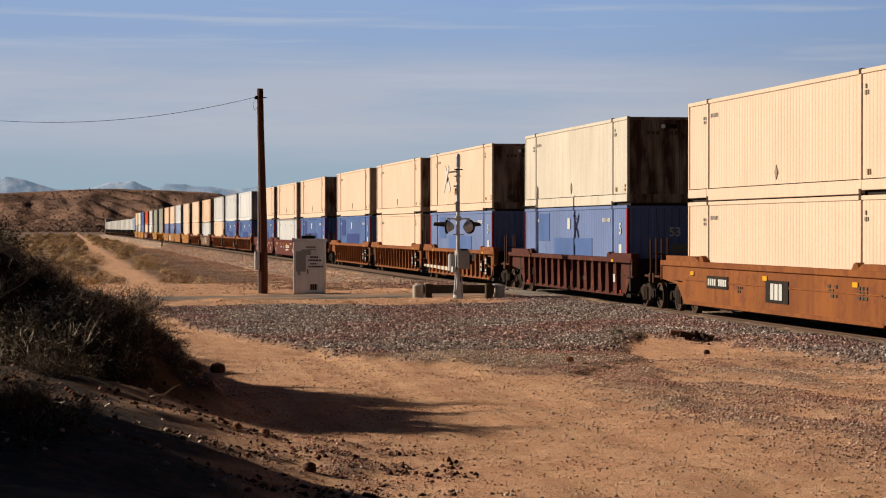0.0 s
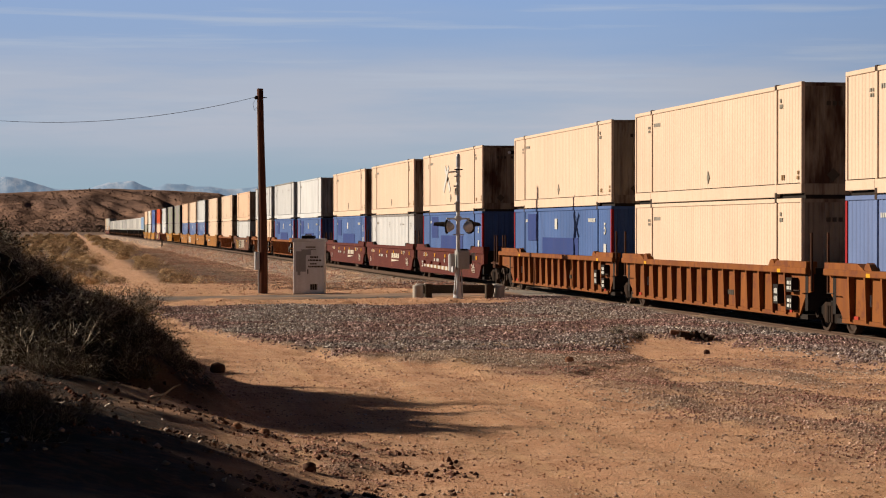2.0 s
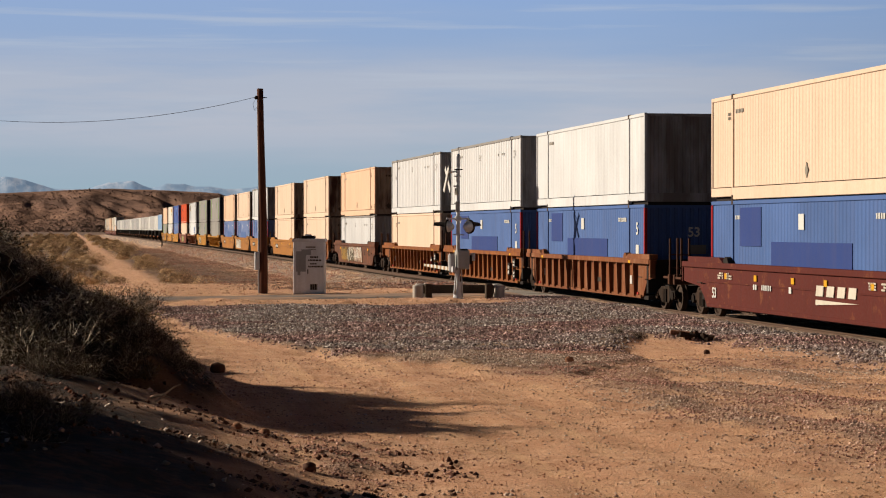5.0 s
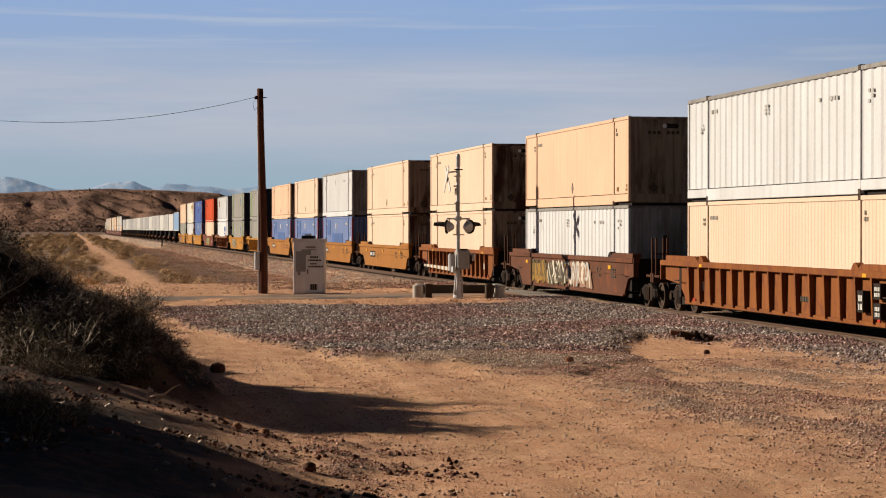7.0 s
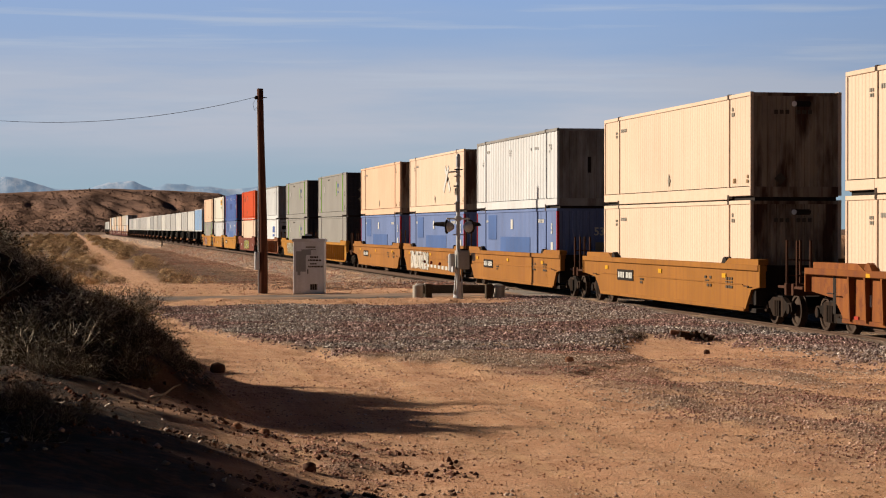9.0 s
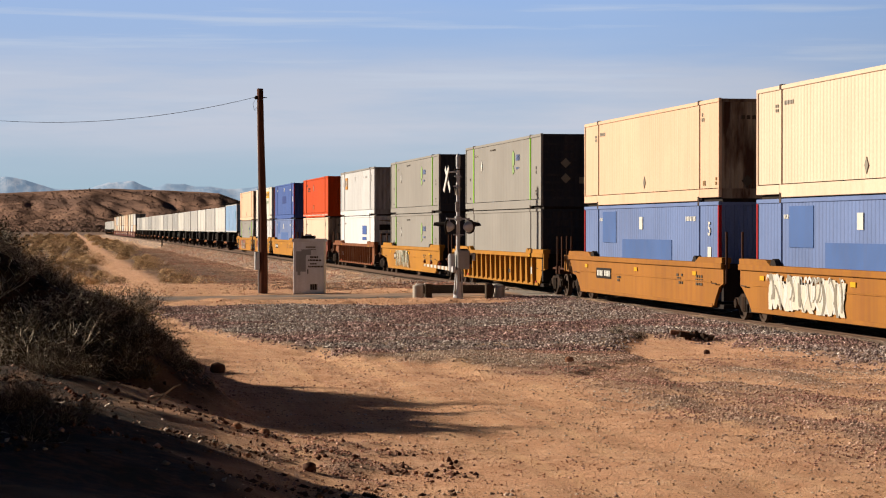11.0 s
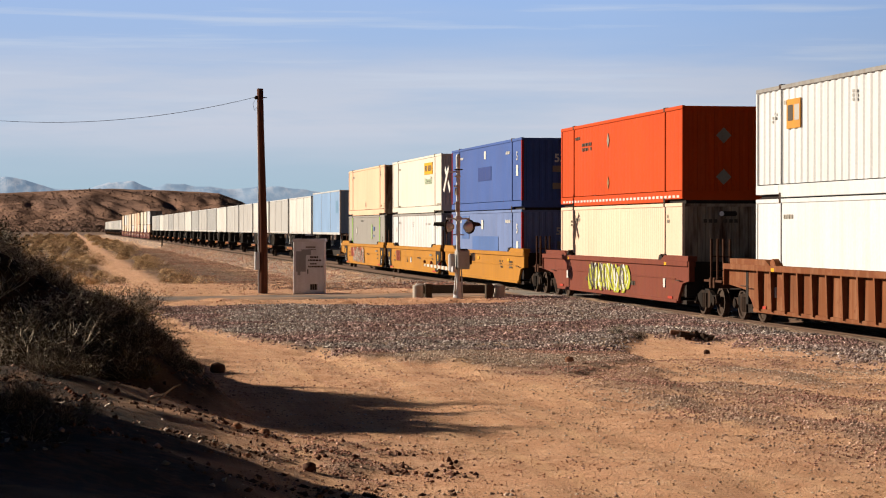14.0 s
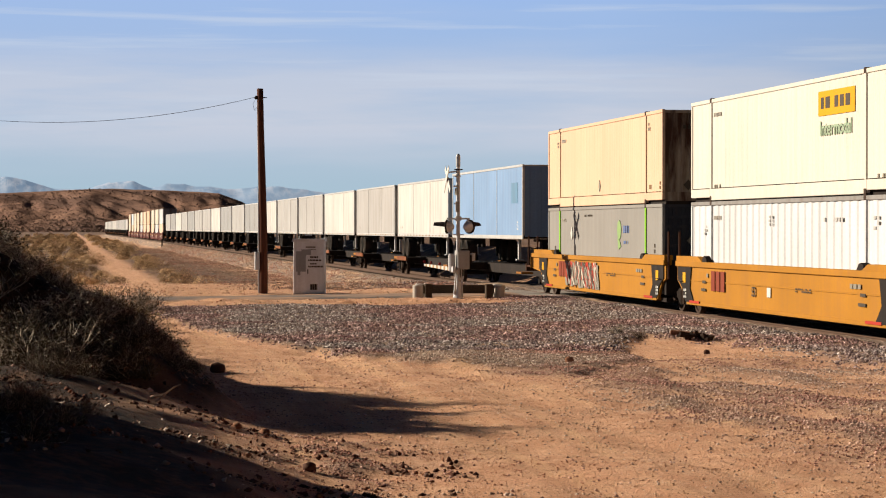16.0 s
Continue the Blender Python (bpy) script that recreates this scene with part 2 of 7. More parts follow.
def bevelled(x0, x1, y0, y1, z0, z1, r=0.01, segments=1):
    bm = bmesh.new()
    box(bm, x0, x1, y0, y1, z0, z1)
    bmesh.ops.bevel(bm, geom=bm.edges[:], offset=r, segments=segments, affect="EDGES")
    return bm


def prism(bm, pts, axis, a, b):
    """Closed outline in the plane across axis, drawn out from a to b. axis x: pts are (y, z); y: (x, z); z: (x, y)."""
    put = {"x": lambda p, w: (w, p[0], p[1]), "y": lambda p, w: (p[0], w, p[1]), "z": lambda p, w: (p[0], p[1], w)}[axis]
    lo, hi = [bm.verts.new(put(p, a)) for p in pts], [bm.verts.new(put(p, b)) for p in pts]
    bm.faces.new(lo[::-1])
    bm.faces.new(hi)
    for i in range(len(pts)):
        j = (i + 1) % len(pts)
        bm.faces.new((lo[i], lo[j], hi[j], hi[i]))
    bmesh.ops.recalc_face_normals(bm, faces=bm.faces[:])


def tube(bm, p, q, r, r2=None, n=8, caps=True):
    p, q = Vector(p), Vector(q)
    w = (q - p).normalized()
    a = w.orthogonal().normalized()
    b = w.cross(a)
    rings = []
    for c, rr in ((p, r), (q, r if r2 is None else r2)):
        rings.append([bm.verts.new(c + a * math.cos(6.2832 * i / n) * rr + b * math.sin(6.2832 * i / n) * rr) for i in range(n)])
    for i in range(n):
        j = (i + 1) % n
        bm.faces.new((rings[0][i], rings[0][j], rings[1][j], rings[1][i]))
    if caps:
        bm.faces.new(rings[0][::-1])
        bm.faces.new(rings[1])


def lathe(bm, profile, axis="z", n=16, centre=(0, 0, 0)):
    """Turn (radius, height) pairs about an axis."""
    put = {"z": lambda r, c, s, h: (r * c, r * s, h), "x": lambda r, c, s, h: (h, r * c, r * s), "y": lambda r, c, s, h: (r * c, h, r * s)}[axis]
    o = Vector(centre)
    rings = [[bm.verts.new(o + Vector(put(r, math.cos(6.2832 * i / n), math.sin(6.2832 * i / n), h))) for i in range(n)] for r, h in profile]
    for a, b in zip(rings, rings[1:]):
        for i in range(n):
            j = (i + 1) % n
            bm.faces.new((a[i], a[j], b[j], b[i]))
    bm.faces.new(rings[0][::-1])
    bm.faces.new(rings[-1])
    bmesh.ops.recalc_face_normals(bm, faces=bm.faces[:])


def mesh_of(name, bm, material, smooth=False):
    me = bpy.data.meshes.new(name)
    bm.to_mesh(me)
    bm.free()
    me.materials.append(material)
    if smooth:
        me.polygons.foreach_set("use_smooth", [True] * len(me.polygons))
    return me


def part(name, bm, material, parent, label="", smooth=False):
    me = bm if isinstance(bm, bpy.types.Mesh) else mesh_of(name, bm, material, smooth)
    ob = new(name, me)
    ob.parent = parent
    if label:
        ob["label"] = label
    return ob


def boxes(*rows):
    bm = bmesh.new()
    for r in rows:
        box(bm, *r)
    return bm


def thing(name, label, category, group="", kind=""):
    return tagged(new(name), label, category, group, kind)


def letters(text, size, material, parent, m, name="lettering", label="", spacing=1.0):
    cu = bpy.data.curves.new("letters", "FONT")
    cu.body, cu.size, cu.extrude, cu.align_x, cu.align_y, cu.space_character = text, size, 0.002, "CENTER", "CENTER", spacing
    cu.offset = 0.022 * size
    tmp = new("letters", cu)
    me = bpy.data.meshes.new_from_object(tmp.evaluated_get(bpy.context.evaluated_depsgraph_get()))
    bpy.data.objects.remove(tmp)
    me.transform(m)
    me.materials.clear()
    me.materials.append(material)
    return part(name, me, material, parent, label)


# letters on the near side of a car (facing -x), and on its lead end (facing -y)
def side_face(x, y, z):
    return Matrix(((0, 0, -1, x), (-1, 0, 0, y), (0, 1, 0, z), (0, 0, 0, 1)))


def end_face(x, y, z):
    return Matrix(((1, 0, 0, x), (0, 0, -1, y), (0, 1, 0, z), (0, 0, 0, 1)))


# ---- containers: 53-foot boxes, lead end at y = -8.075, near side at x = -1.295, floor at z = 0 ----
HL, HW, HH = 8.075, 1.295, 2.90
POST = 6.09


def corrugated(bm, x, y0, y1, z0, z1, pitch, depth, out):
    """A sheet in the plane x with upright folds, drawn in by depth; out is the side that it faces."""
    n = max(1, round((y1 - y0) / pitch))
    step = (y1 - y0) / n
    line = []
    for i in range(n):
        y = y0 + i * step
        for f, d in ((0.0, 0), (0.42, 0), (0.56, 1), (0.86, 1)):
            line.append((x - out * depth * d, y + f * step))
    line.append((x, y1))
    lo = [bm.verts.new((a, b, z0)) for a, b in line]
    hi = [bm.verts.new((a, b, z1)) for a, b in line]
    for i in range(len(line) - 1):
        f = (lo[i], lo[i + 1], hi[i + 1], hi[i])
        bm.faces.new(f if out > 0 else f[::-1])


def corrugated_end(bm, y, x0, x1, z0, z1, pitch, depth, out):
    n = max(1, round((x1 - x0) / pitch))
    step = (x1 - x0) / n
    line = []
    for i in range(n):
        x = x0 + i * step
        for f, d in ((0.0, 0), (0.40, 0), (0.52, 1), (0.88, 1)):
            line.append((x + f * step, y - out * depth * d))
    line.append((x1, y))
    lo = [bm.verts.new((a, b, z0)) for a, b in line]
    hi = [bm.verts.new((a, b, z1)) for a, b in line]
    for i in range(len(line) - 1):
        f = (lo[i], lo[i + 1], hi[i + 1], hi[i])
        bm.faces.new(f if out < 0 else f[::-1])


def diamond(parent, material, x, y, z, r, label=""):
    bm = bmesh.new()
    prism(bm, [(y - r * 0.62, z), (y, z - r), (y + r * 0.62, z), (y, z + r)], "x", x - 0.012, x + 0.004)
    return part("placard", bm, material, parent, label)


def end_diamond(parent, material, x, y, z, r, label=""):
    bm = bmesh.new()
    prism(bm, [(x - r, z), (x, z - r), (x + r, z), (x, z + r)], "y", y - 0.012, y + 0.004)
    return part("placard", bm, material, parent, label)


def bar_rows(parent, material, x, y, z, w, h, rows=1, cols=5, rng=None, name="marking", label=""):
    """Writing too small to read: short upright bars in rows on the near side; y is its lead-most end."""
    rng = rng or random.Random(int(y * 100 + z * 37))
    bm = bmesh.new()
    rh = h / rows
    for r in range(rows):
        step = w / cols
        for c in range(cols):
            if rng.random() < 0.16:
                continue
            ww = step * rng.uniform(0.45, 0.8)
            y0 = y + c * step
            box(bm, x - 0.006, x + 0.004, y0, y0 + ww, z + r * rh, z + r * rh + rh * 0.68)
    ob = part(name, bm, material, parent, label)
    ob["kind"] = "stuff"
    return ob


STYLES = {
    # body paint, fold pitch, fold depth, post paint, label
    "tan": (TAN, 0.235, 0.009, TAN, "tan corrugated steel freight container stacked on the train"),
    "tan_warm": (TAN_WARM, 0.235, 0.004, TAN_WARM, "warm tan steel freight container with plain panel sides"),
    "cream": (CREAM, 0.30, 0.004, CREAM, "cream white freight container with smooth ribbed sides"),
    "white": (WHITE, 0.52, 0.030, WHITE, "white corrugated freight container with coarse upright ribs"),
    "white_tall": (WHITE, 0.52, 0.030, WHITE, "tall white corrugated freight container with coarse upright ribs"),
    "white_plain": (WHITE, 0.42, 0.006, WHITE, "white freight container with plain panel sides"),
    "blue": (BLUE, 0.25, 0.011, BLUE, "blue ribbed freight container with red corner posts and patches"),
    "blue_faded": (BLUE_FADED, 0.25, 0.011, BLUE_FADED, "faded pale blue ribbed freight container with red corner posts"),
    "blue_clean": (BLUE_CLEAN, 0.25, 0.004, BLUE_CLEAN, "blue freight container with red posts and white figures"),
    "grey": (GREY, 0.60, 0.004, LIME, "grey freight container with lime green stripes"),
    "grey_plain": (GREY, 0.60, 0.004, GREY, "plain grey freight container in a well car"),
    "orange": (ORANGE, 0.45, 0.008, ORANGE, "bright orange freight container with diamond placards"),
    "logo": (PALE_CREAM, 0.40, 0.005, PALE_CREAM, "cream freight container with a yellow sign panel"),
    "truck_end": (WHITE, 0.60, 0.004, WHITE, "white freight container with a lorry cab painted on its end"),
    "white_panel": (WHITE, 0.48, 0.034, WHITE, "white ribbed freight container with brown warning panels"),
}
BUILT = {}


def build_container(style):
    body, pitch, depth, posts, label = STYLES[style]
    ob = thing("freight_container", label, "container", "stacked containers")
    tall = HH + (0.09 if style == "white_tall" else 0.0)
    zb, zt = 0.33, tall - 0.11
    for s in (-1, 1):
        bm = bmesh.new()
        # open joints along the bottom rail and beside the lifting posts
        for y0, y1 in ((-HL + 0.11, -POST - 0.07), (-POST + 0.092, POST - 0.07), (POST + 0.092, HL - 0.11)):
            corrugated(bm, s * (HW - 0.03), y0, y1, zb + 0.024, zt, pitch, depth, s)
        part("side_panel", bm, body, ob)
        part("top_rail", bevelled(s * HW - 0.05 * (1 + s), s * HW + 0.05 * (1 - s), -HL, HL, zt, tall, 0.012), RAIL_GREY if style in ("white", "white_tall", "white_panel") else body, ob)
        for y0, y1, z0 in ((-HL, -POST - 0.09, 0.085), (-POST - 0.086, POST + 0.086, 0.0), (POST + 0.09, HL, 0.085)):
            part("bottom_rail", bevelled(s * HW - 0.05 * (1 + s), s * HW + 0.05 * (1 - s), y0, y1, z0, zb, 0.012), body, ob)
        for y in (-POST, POST):
            part("side_post", bevelled(s * (HW - 0.045) - 0.05, s * (HW - 0.045) + 0.05, y - 0.07, y + 0.07, zb, zt, 0.01), posts, ob)
            for z0 in (0.0, tall - 0.1) if s < 0 else ():
                part("corner_casting", bevelled(s * HW - 0.09 * (1 + s) + 0.008 * s, s * HW + 0.09 * (1 - s) + 0.008 * s, y - 0.085, y + 0.085, z0 - 0.012, z0 + 0.128, 0.012), STEEL, ob)
        for y in (-HL, HL):
            e = -1 if y < 0 else 1
            red = style in ("blue", "blue_faded", "blue_clean")
            part("corner_post", bevelled(s * (HW - 0.05) - 0.048, s * (HW - 0.05) + 0.048, y - 0.11 * (1 + e) / 2, y + 0.11 * (1 - e) / 2, zb, zt, 0.012), RED if red else body, ob)
    for e in (-1, 1):
        bm = bmesh.new()
        if e < 0:
            corrugated_end(bm, -HL + 0.03, -HW + 0.1, HW - 0.1, zb, zt, 0.28, 0.03, -1)
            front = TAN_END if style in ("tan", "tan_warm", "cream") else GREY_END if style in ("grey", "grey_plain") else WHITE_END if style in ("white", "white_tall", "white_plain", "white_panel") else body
            part("end_wall", bm, front, ob, "rust-stained front wall with shade in its colour" if style in ("tan", "tan_warm", "cream") else "")
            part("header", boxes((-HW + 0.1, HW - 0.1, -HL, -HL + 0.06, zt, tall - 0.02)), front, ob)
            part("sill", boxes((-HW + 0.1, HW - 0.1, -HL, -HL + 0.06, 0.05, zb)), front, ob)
        else:
            for d in (-1, 1):
                part("door", bevelled(min(0.01 * d, d * (HW - 0.1)), max(0.01 * d, d * (HW - 0.1)), HL - 0.06, HL - 0.02, 0.06, tall - 0.05, 0.01), body, ob)
                for k in (0.35, 0.85):
                    bm = bmesh.new()
                    tube(bm, (d * k, HL - 0.005, 0.08), (d * k, HL - 0.005, tall - 0.07), 0.018, n=6)
                    part("locking_bar", bm, STEEL, ob)
    part("roof", boxes((-HW + 0.04, HW - 0.04, -HL + 0.05, HL - 0.05, tall - 0.07, tall - 0.03)), body, ob)
    part("floor", boxes((-HW + 0.14, HW - 0.14, -HL + 0.06, HL - 0.06, -0.062, 0.14)), DARK, ob)
    mark = {"blue": MARK_WHITE, "blue_faded": MARK_WHITE, "blue_clean": MARK_WHITE, "orange": MARK_DARK}.get(style, MARK_FAINT)
    x = -HW + 0.018
    bar_rows(ob, mark, x, POST - 0.95, tall - 0.52, 0.75, 0.16, 1, 6)
    if style in ("tan", "tan_warm", "cream"):
        diamond(ob, MARK_GREY, x, 0.0, 0.66, 0.20)
        bar_rows(ob, MARK_BROWN, x, -POST - 0.62, 0.44, 0.26, 0.2, 1, 2)
        bar_rows(ob, MARK_BROWN, x, -HL + 0.25, 0.44, 0.2, 0.26, 2, 1)
        bar_rows(ob, MARK_GREY, x, POST + 0.2, tall - 0.68, 0.3, 0.24, 2, 2)
        bar_rows(ob, MARK_GREY, x, -POST - 0.5, tall - 0.6, 0.28, 0.3, 2, 2)
        part("vent", bevelled(-0.10, 0.42, -HL - 0.004, -HL + 0.03, tall - 0.40, tall - 0.25, 0.03, 2), DARK, ob, "black vent slot")
        bm = bmesh.new()
        lathe(bm, [(0.075, -0.012), (0.07, -0.02), (0.02, -0.024)], "y", 12, (-0.06, -HL, tall - 0.325))
        part("tracker", bm, TRACKER, ob, "small white tracking unit")
        bm = bmesh.new()
        for i in range(7):
            if i != 3:
                box(bm, -0.62 + i * 0.16, -0.52 + i * 0.16, -HL - 0.006, -HL + 0.03, tall - 0.60, tall - 0.49)
        part("marking", bm, MARK_DARK, ob)["kind"] = "stuff"
        end_diamond(ob, MARK_DARK, -0.45, -HL - 0.002, 0.55, 0.17)
    if style in ("blue", "blue_faded"):
        part("patch", boxes((x - 0.008, x + 0.05, 3.6, 5.43, 1.65, 2.70)), BLUE if style == "blue_faded" else BLUE_DARK, ob, "darker blue painted-over patch")
        part("patch", boxes((x - 0.008, x + 0.05, -3.2, 2.75, 0.9, 1.78)), BLUE if style == "blue_faded" else BLUE_DARK, ob, "darker blue painted-over patch")
        letters("5", 0.55, MARK_WHITE, ob, side_face(x - 0.006, -HL + 0.95, 2.1), "figure")
        part("notice", boxes((x - 0.008, x + 0.004, -HL + 0.75, -HL + 1.1, 1.1, 1.6)), MARK_WHITE, ob)
        bar_rows(ob, MARK_WHITE, x, -POST + 0.35, 2.35, 1.1, 0.2, 1, 7)
        part("notice", boxes((x - 0.008, x + 0.004, 0.2, 0.6, 2.1, 2.5)), MARK_WHITE, ob)
        letters("53", 0.42, MARK_WHITE, ob, end_face(0.35, -HL - 0.004, 2.0), "figure")
        part("notice", boxes((0.2, 0.75, -HL - 0.006, -HL + 0.01, 1.3, 1.6)), MARK_GREY, ob)
    if style == "blue_clean":
        part("patch", boxes((x - 0.008, x + 0.05, -1.6, 1.4, 1.3, 1.9)), BLUE_DARK, ob, "darker blue painted-over patch")
        letters("5", 0.5, MARK_WHITE, ob, side_face(x - 0.006, -HL + 0.95, 2.15), "figure")
        part("notice", boxes((x - 0.008, x + 0.004, -HL + 0.75, -HL + 1.1, 1.35, 1.8)), MARK_WHITE, ob)
        bar_rows(ob, MARK_WHITE, x, -POST + 0.35, 2.3, 1.0, 0.18, 1, 7)
        part("notice", boxes((x - 0.008, x + 0.004, -0.4, 0.0, 2.25, 2.6)), MARK_WHITE, ob)
        letters("53", 0.45, MARK_WHITE, ob, end_face(0.3, -HL - 0.004, 2.05), "figure")
        for z in (0.8, 1.5):
            part("notice", boxes((0.0, 0.55, -HL - 0.006, -HL + 0.01, z, z + 0.25)), MARK_GREY, ob)
    if style in ("grey", "grey_plain"):
        for i in range(8):
            part("end_rib", boxes((-HW + 0.12, HW - 0.12, -HL + 0.005, -HL + 0.04, 0.35 + i * 0.3, 0.43 + i * 0.3)), GREY_END, ob)
    if style == "grey":
        diamond(ob, MARK_WHITE, x, 4.2, 1.95, 0.26)
        bm = bmesh.new()
        prism(bm, [(-2.72 + 0.26 * math.cos(0.785 * i), 2.08 + 0.34 * math.sin(0.785 * i)) for i in range(8)], "x", x - 0.010, x + 0.004)
        prism(bm, [(-2.50, 1.80), (-2.62, 1.42), (-2.95, 1.52), (-2.80, 1.72)], "x", x - 0.010, x + 0.004)
        part("emblem", bm, LIME_PALE, ob, "faded lime green swept emblem")
        bar_rows(ob, MARK_BLUE_PALE, x, -3.95, 1.98, 0.8, 0.36, 1, 4)
        bar_rows(ob, MARK_BLUE_PALE, x, -3.85, 1.62, 0.6, 0.14, 1, 5)
        for y in (POST + 0.75, -POST - 1.1):
            bar_rows(ob, MARK_DARK, x, y, 1.35, 0.2, 0.35, 2, 1)
            bar_rows(ob, MARK_DARK, x, y, 0.5, 0.2, 0.25, 2, 1)
        bar_rows(ob, MARK_DARK, x, 1.1, 2.55, 1.3, 0.1, 1, 9)
        for z in (1.55, 1.6 + 0.55):
            end_diamond(ob, MARK_GREY, -0.3, -HL - 0.002, z - 0.4, 0.2)
        part("notice", boxes((0.25, 0.85, -HL - 0.006, -HL + 0.01, 0.95, 1.2)), MARK_GREY, ob)
    if style == "orange":
        bar_rows(ob, MARK_DARK, x, 5.0 - 1.6, 1.95, 1.5, 0.34, 2, 6)
        diamond(ob, MARK_GREY, x, 1.0, 2.2, 0.26)
        diamond(ob, MARK_BROWN, x, 1.0, 0.75, 0.22)
        bm = bmesh.new()
        for i in range(34):
            box(bm, -HW - 0.008, -HW + 0.01, -HL + 0.3 + i * 0.46, -HL + 0.56 + i * 0.46, 0.12, 0.20)
        part("reflective_tape", bm, MARK_WHITE, ob, "white reflective dashes")["kind"] = "stuff"
        for z in (0.75, 2.0):
            end_diamond(ob, MARK_GREY, 0.0, -HL - 0.002, z, 0.24)
    if style == "logo":
        part("sign_panel", boxes((x - 0.01, x + 0.02, -5.4, -2.9, 1.95, 2.55)), MARK_YELLOW, ob, "yellow sign panel")
        bm = bmesh.new()
        for a, b in ((-3.1, -3.3), (-3.42, -3.72), (-4.05, -4.3), (-4.42, -4.68), (-4.8, -5.1)):
            box(bm, x - 0.016, x, b, a, 2.12, 2.40)
        part("marking", bm, MARK_DARK, ob)["kind"] = "stuff"
        letters("Intermodal", 0.5, MARK_GREEN, ob, side_face(x - 0.008, -4.1, 1.62), "lettering", "green lettering")
        bar_rows(ob, MARK_GREY, x, 5.2, 0.35, 0.8, 0.14, 1, 5)
        bar_rows(ob, MARK_GREY, x, -HL + 0.3, 0.35, 1.2, 0.14, 1, 7)
    if style in ("white", "white_tall", "white_panel"):
        bar_rows(ob, MARK_PALE, x, -3.4, 2.3, 0.22, 0.14, 1, 1)
        bar_rows(ob, MARK_PALE, x, -4.6, 2.3, 0.7, 0.14, 1, 4)
        bar_rows(ob, MARK_PALE, x, POST + 0.4, 1.95, 0.35, 0.3, 3, 2)
        bar_rows(ob, MARK_PALE, x, -POST - 0.85, 2.1, 0.4, 0.36, 3, 2)
        bar_rows(ob, MARK_PALE, x, 0.6, 2.2, 0.4, 0.3, 3, 2)
        part("locking_bar", boxes((-0.1, 0.02, -HL - 0.03, -HL, 1.3, 1.9)), DARK, ob)
    if style == "white_panel":
        panel = part("sign_panel", boxes((x - 0.01, x + 0.02, 4.55, 5.6, 1.75, 2.5)), MARK_ORANGE, ob, "orange sign panel with grey blocks")
        part("sign_block", boxes((x - 0.016, x - 0.008, 5.1, 5.5, 1.95, 2.35)), MARK_DARK, panel)
        part("sign_block", boxes((x - 0.016, x - 0.008, 4.62, 4.98, 1.95, 2.35)), MARK_PALE, panel)
        part("sign_panel", boxes((-0.25, 0.55, -HL - 0.03, -HL, 2.15, 2.55)), MARK_BROWN, ob, "brown sign panel")
    if style == "truck_end":
        part("sign_panel", boxes((x - 0.008, x + 0.004, -4.6, -2.7, 1.75, 2.3)), MARK_BLUE, ob, "blue sign panel")
        part("sign_panel", boxes((x - 0.008, x + 0.004, -4.5, -2.7, 1.4, 1.6)), MARK_BLUE, ob, "blue sign panel")
        bm = bmesh.new()
        prism(bm, [(-0.02, 1.30), (0.10, 2.30), (0.28, 2.52), (1.16, 2.55), (1.16, 1.22)], "y", -HL - 0.012, -HL + 0.02)
        part("sign_panel", bm, DARK, ob, "painted dark windscreen")
        bm = bmesh.new()
        prism(bm, [(-1.18, 2.62), (-0.2, 2.66), (1.16, 2.70), (1.16, 2.62), (0.22, 2.60), (-0.02, 2.44), (-0.14, 1.26), (-0.20, 1.26), (-0.08, 2.48)], "y", -HL - 0.014, -HL + 0.02)
        prism(bm, [(-0.9, 0.55), (1.16, 0.45), (1.16, 0.98), (-0.75, 1.02)], "y", -HL - 0.010, -HL + 0.02)
        part("sign_panel", bm, MARK_GREY, ob, "painted grey cab outline and grille")
        part("sign_panel", boxes((-0.98, -0.30, -HL - 0.012, -HL + 0.02, 2.02, 2.36), (-0.8, -0.35, -HL - 0.010, -HL + 0.02, 1.72, 1.82)), DARK, ob, "painted dark mirror")
        bm = bmesh.new()
        for i in range(6):
            box(bm, -0.4 + i * 0.24, -0.22 + i * 0.24, -HL - 0.014, -HL + 0.02, 1.06, 1.24)
        part("marking", bm, MARK_DARK, ob)["kind"] = "stuff"
    return ob


def container(style):
    if style not in BUILT:
        BUILT[style] = build_container(style)
        return BUILT[style]
    return copy_thing(BUILT[style], Matrix())


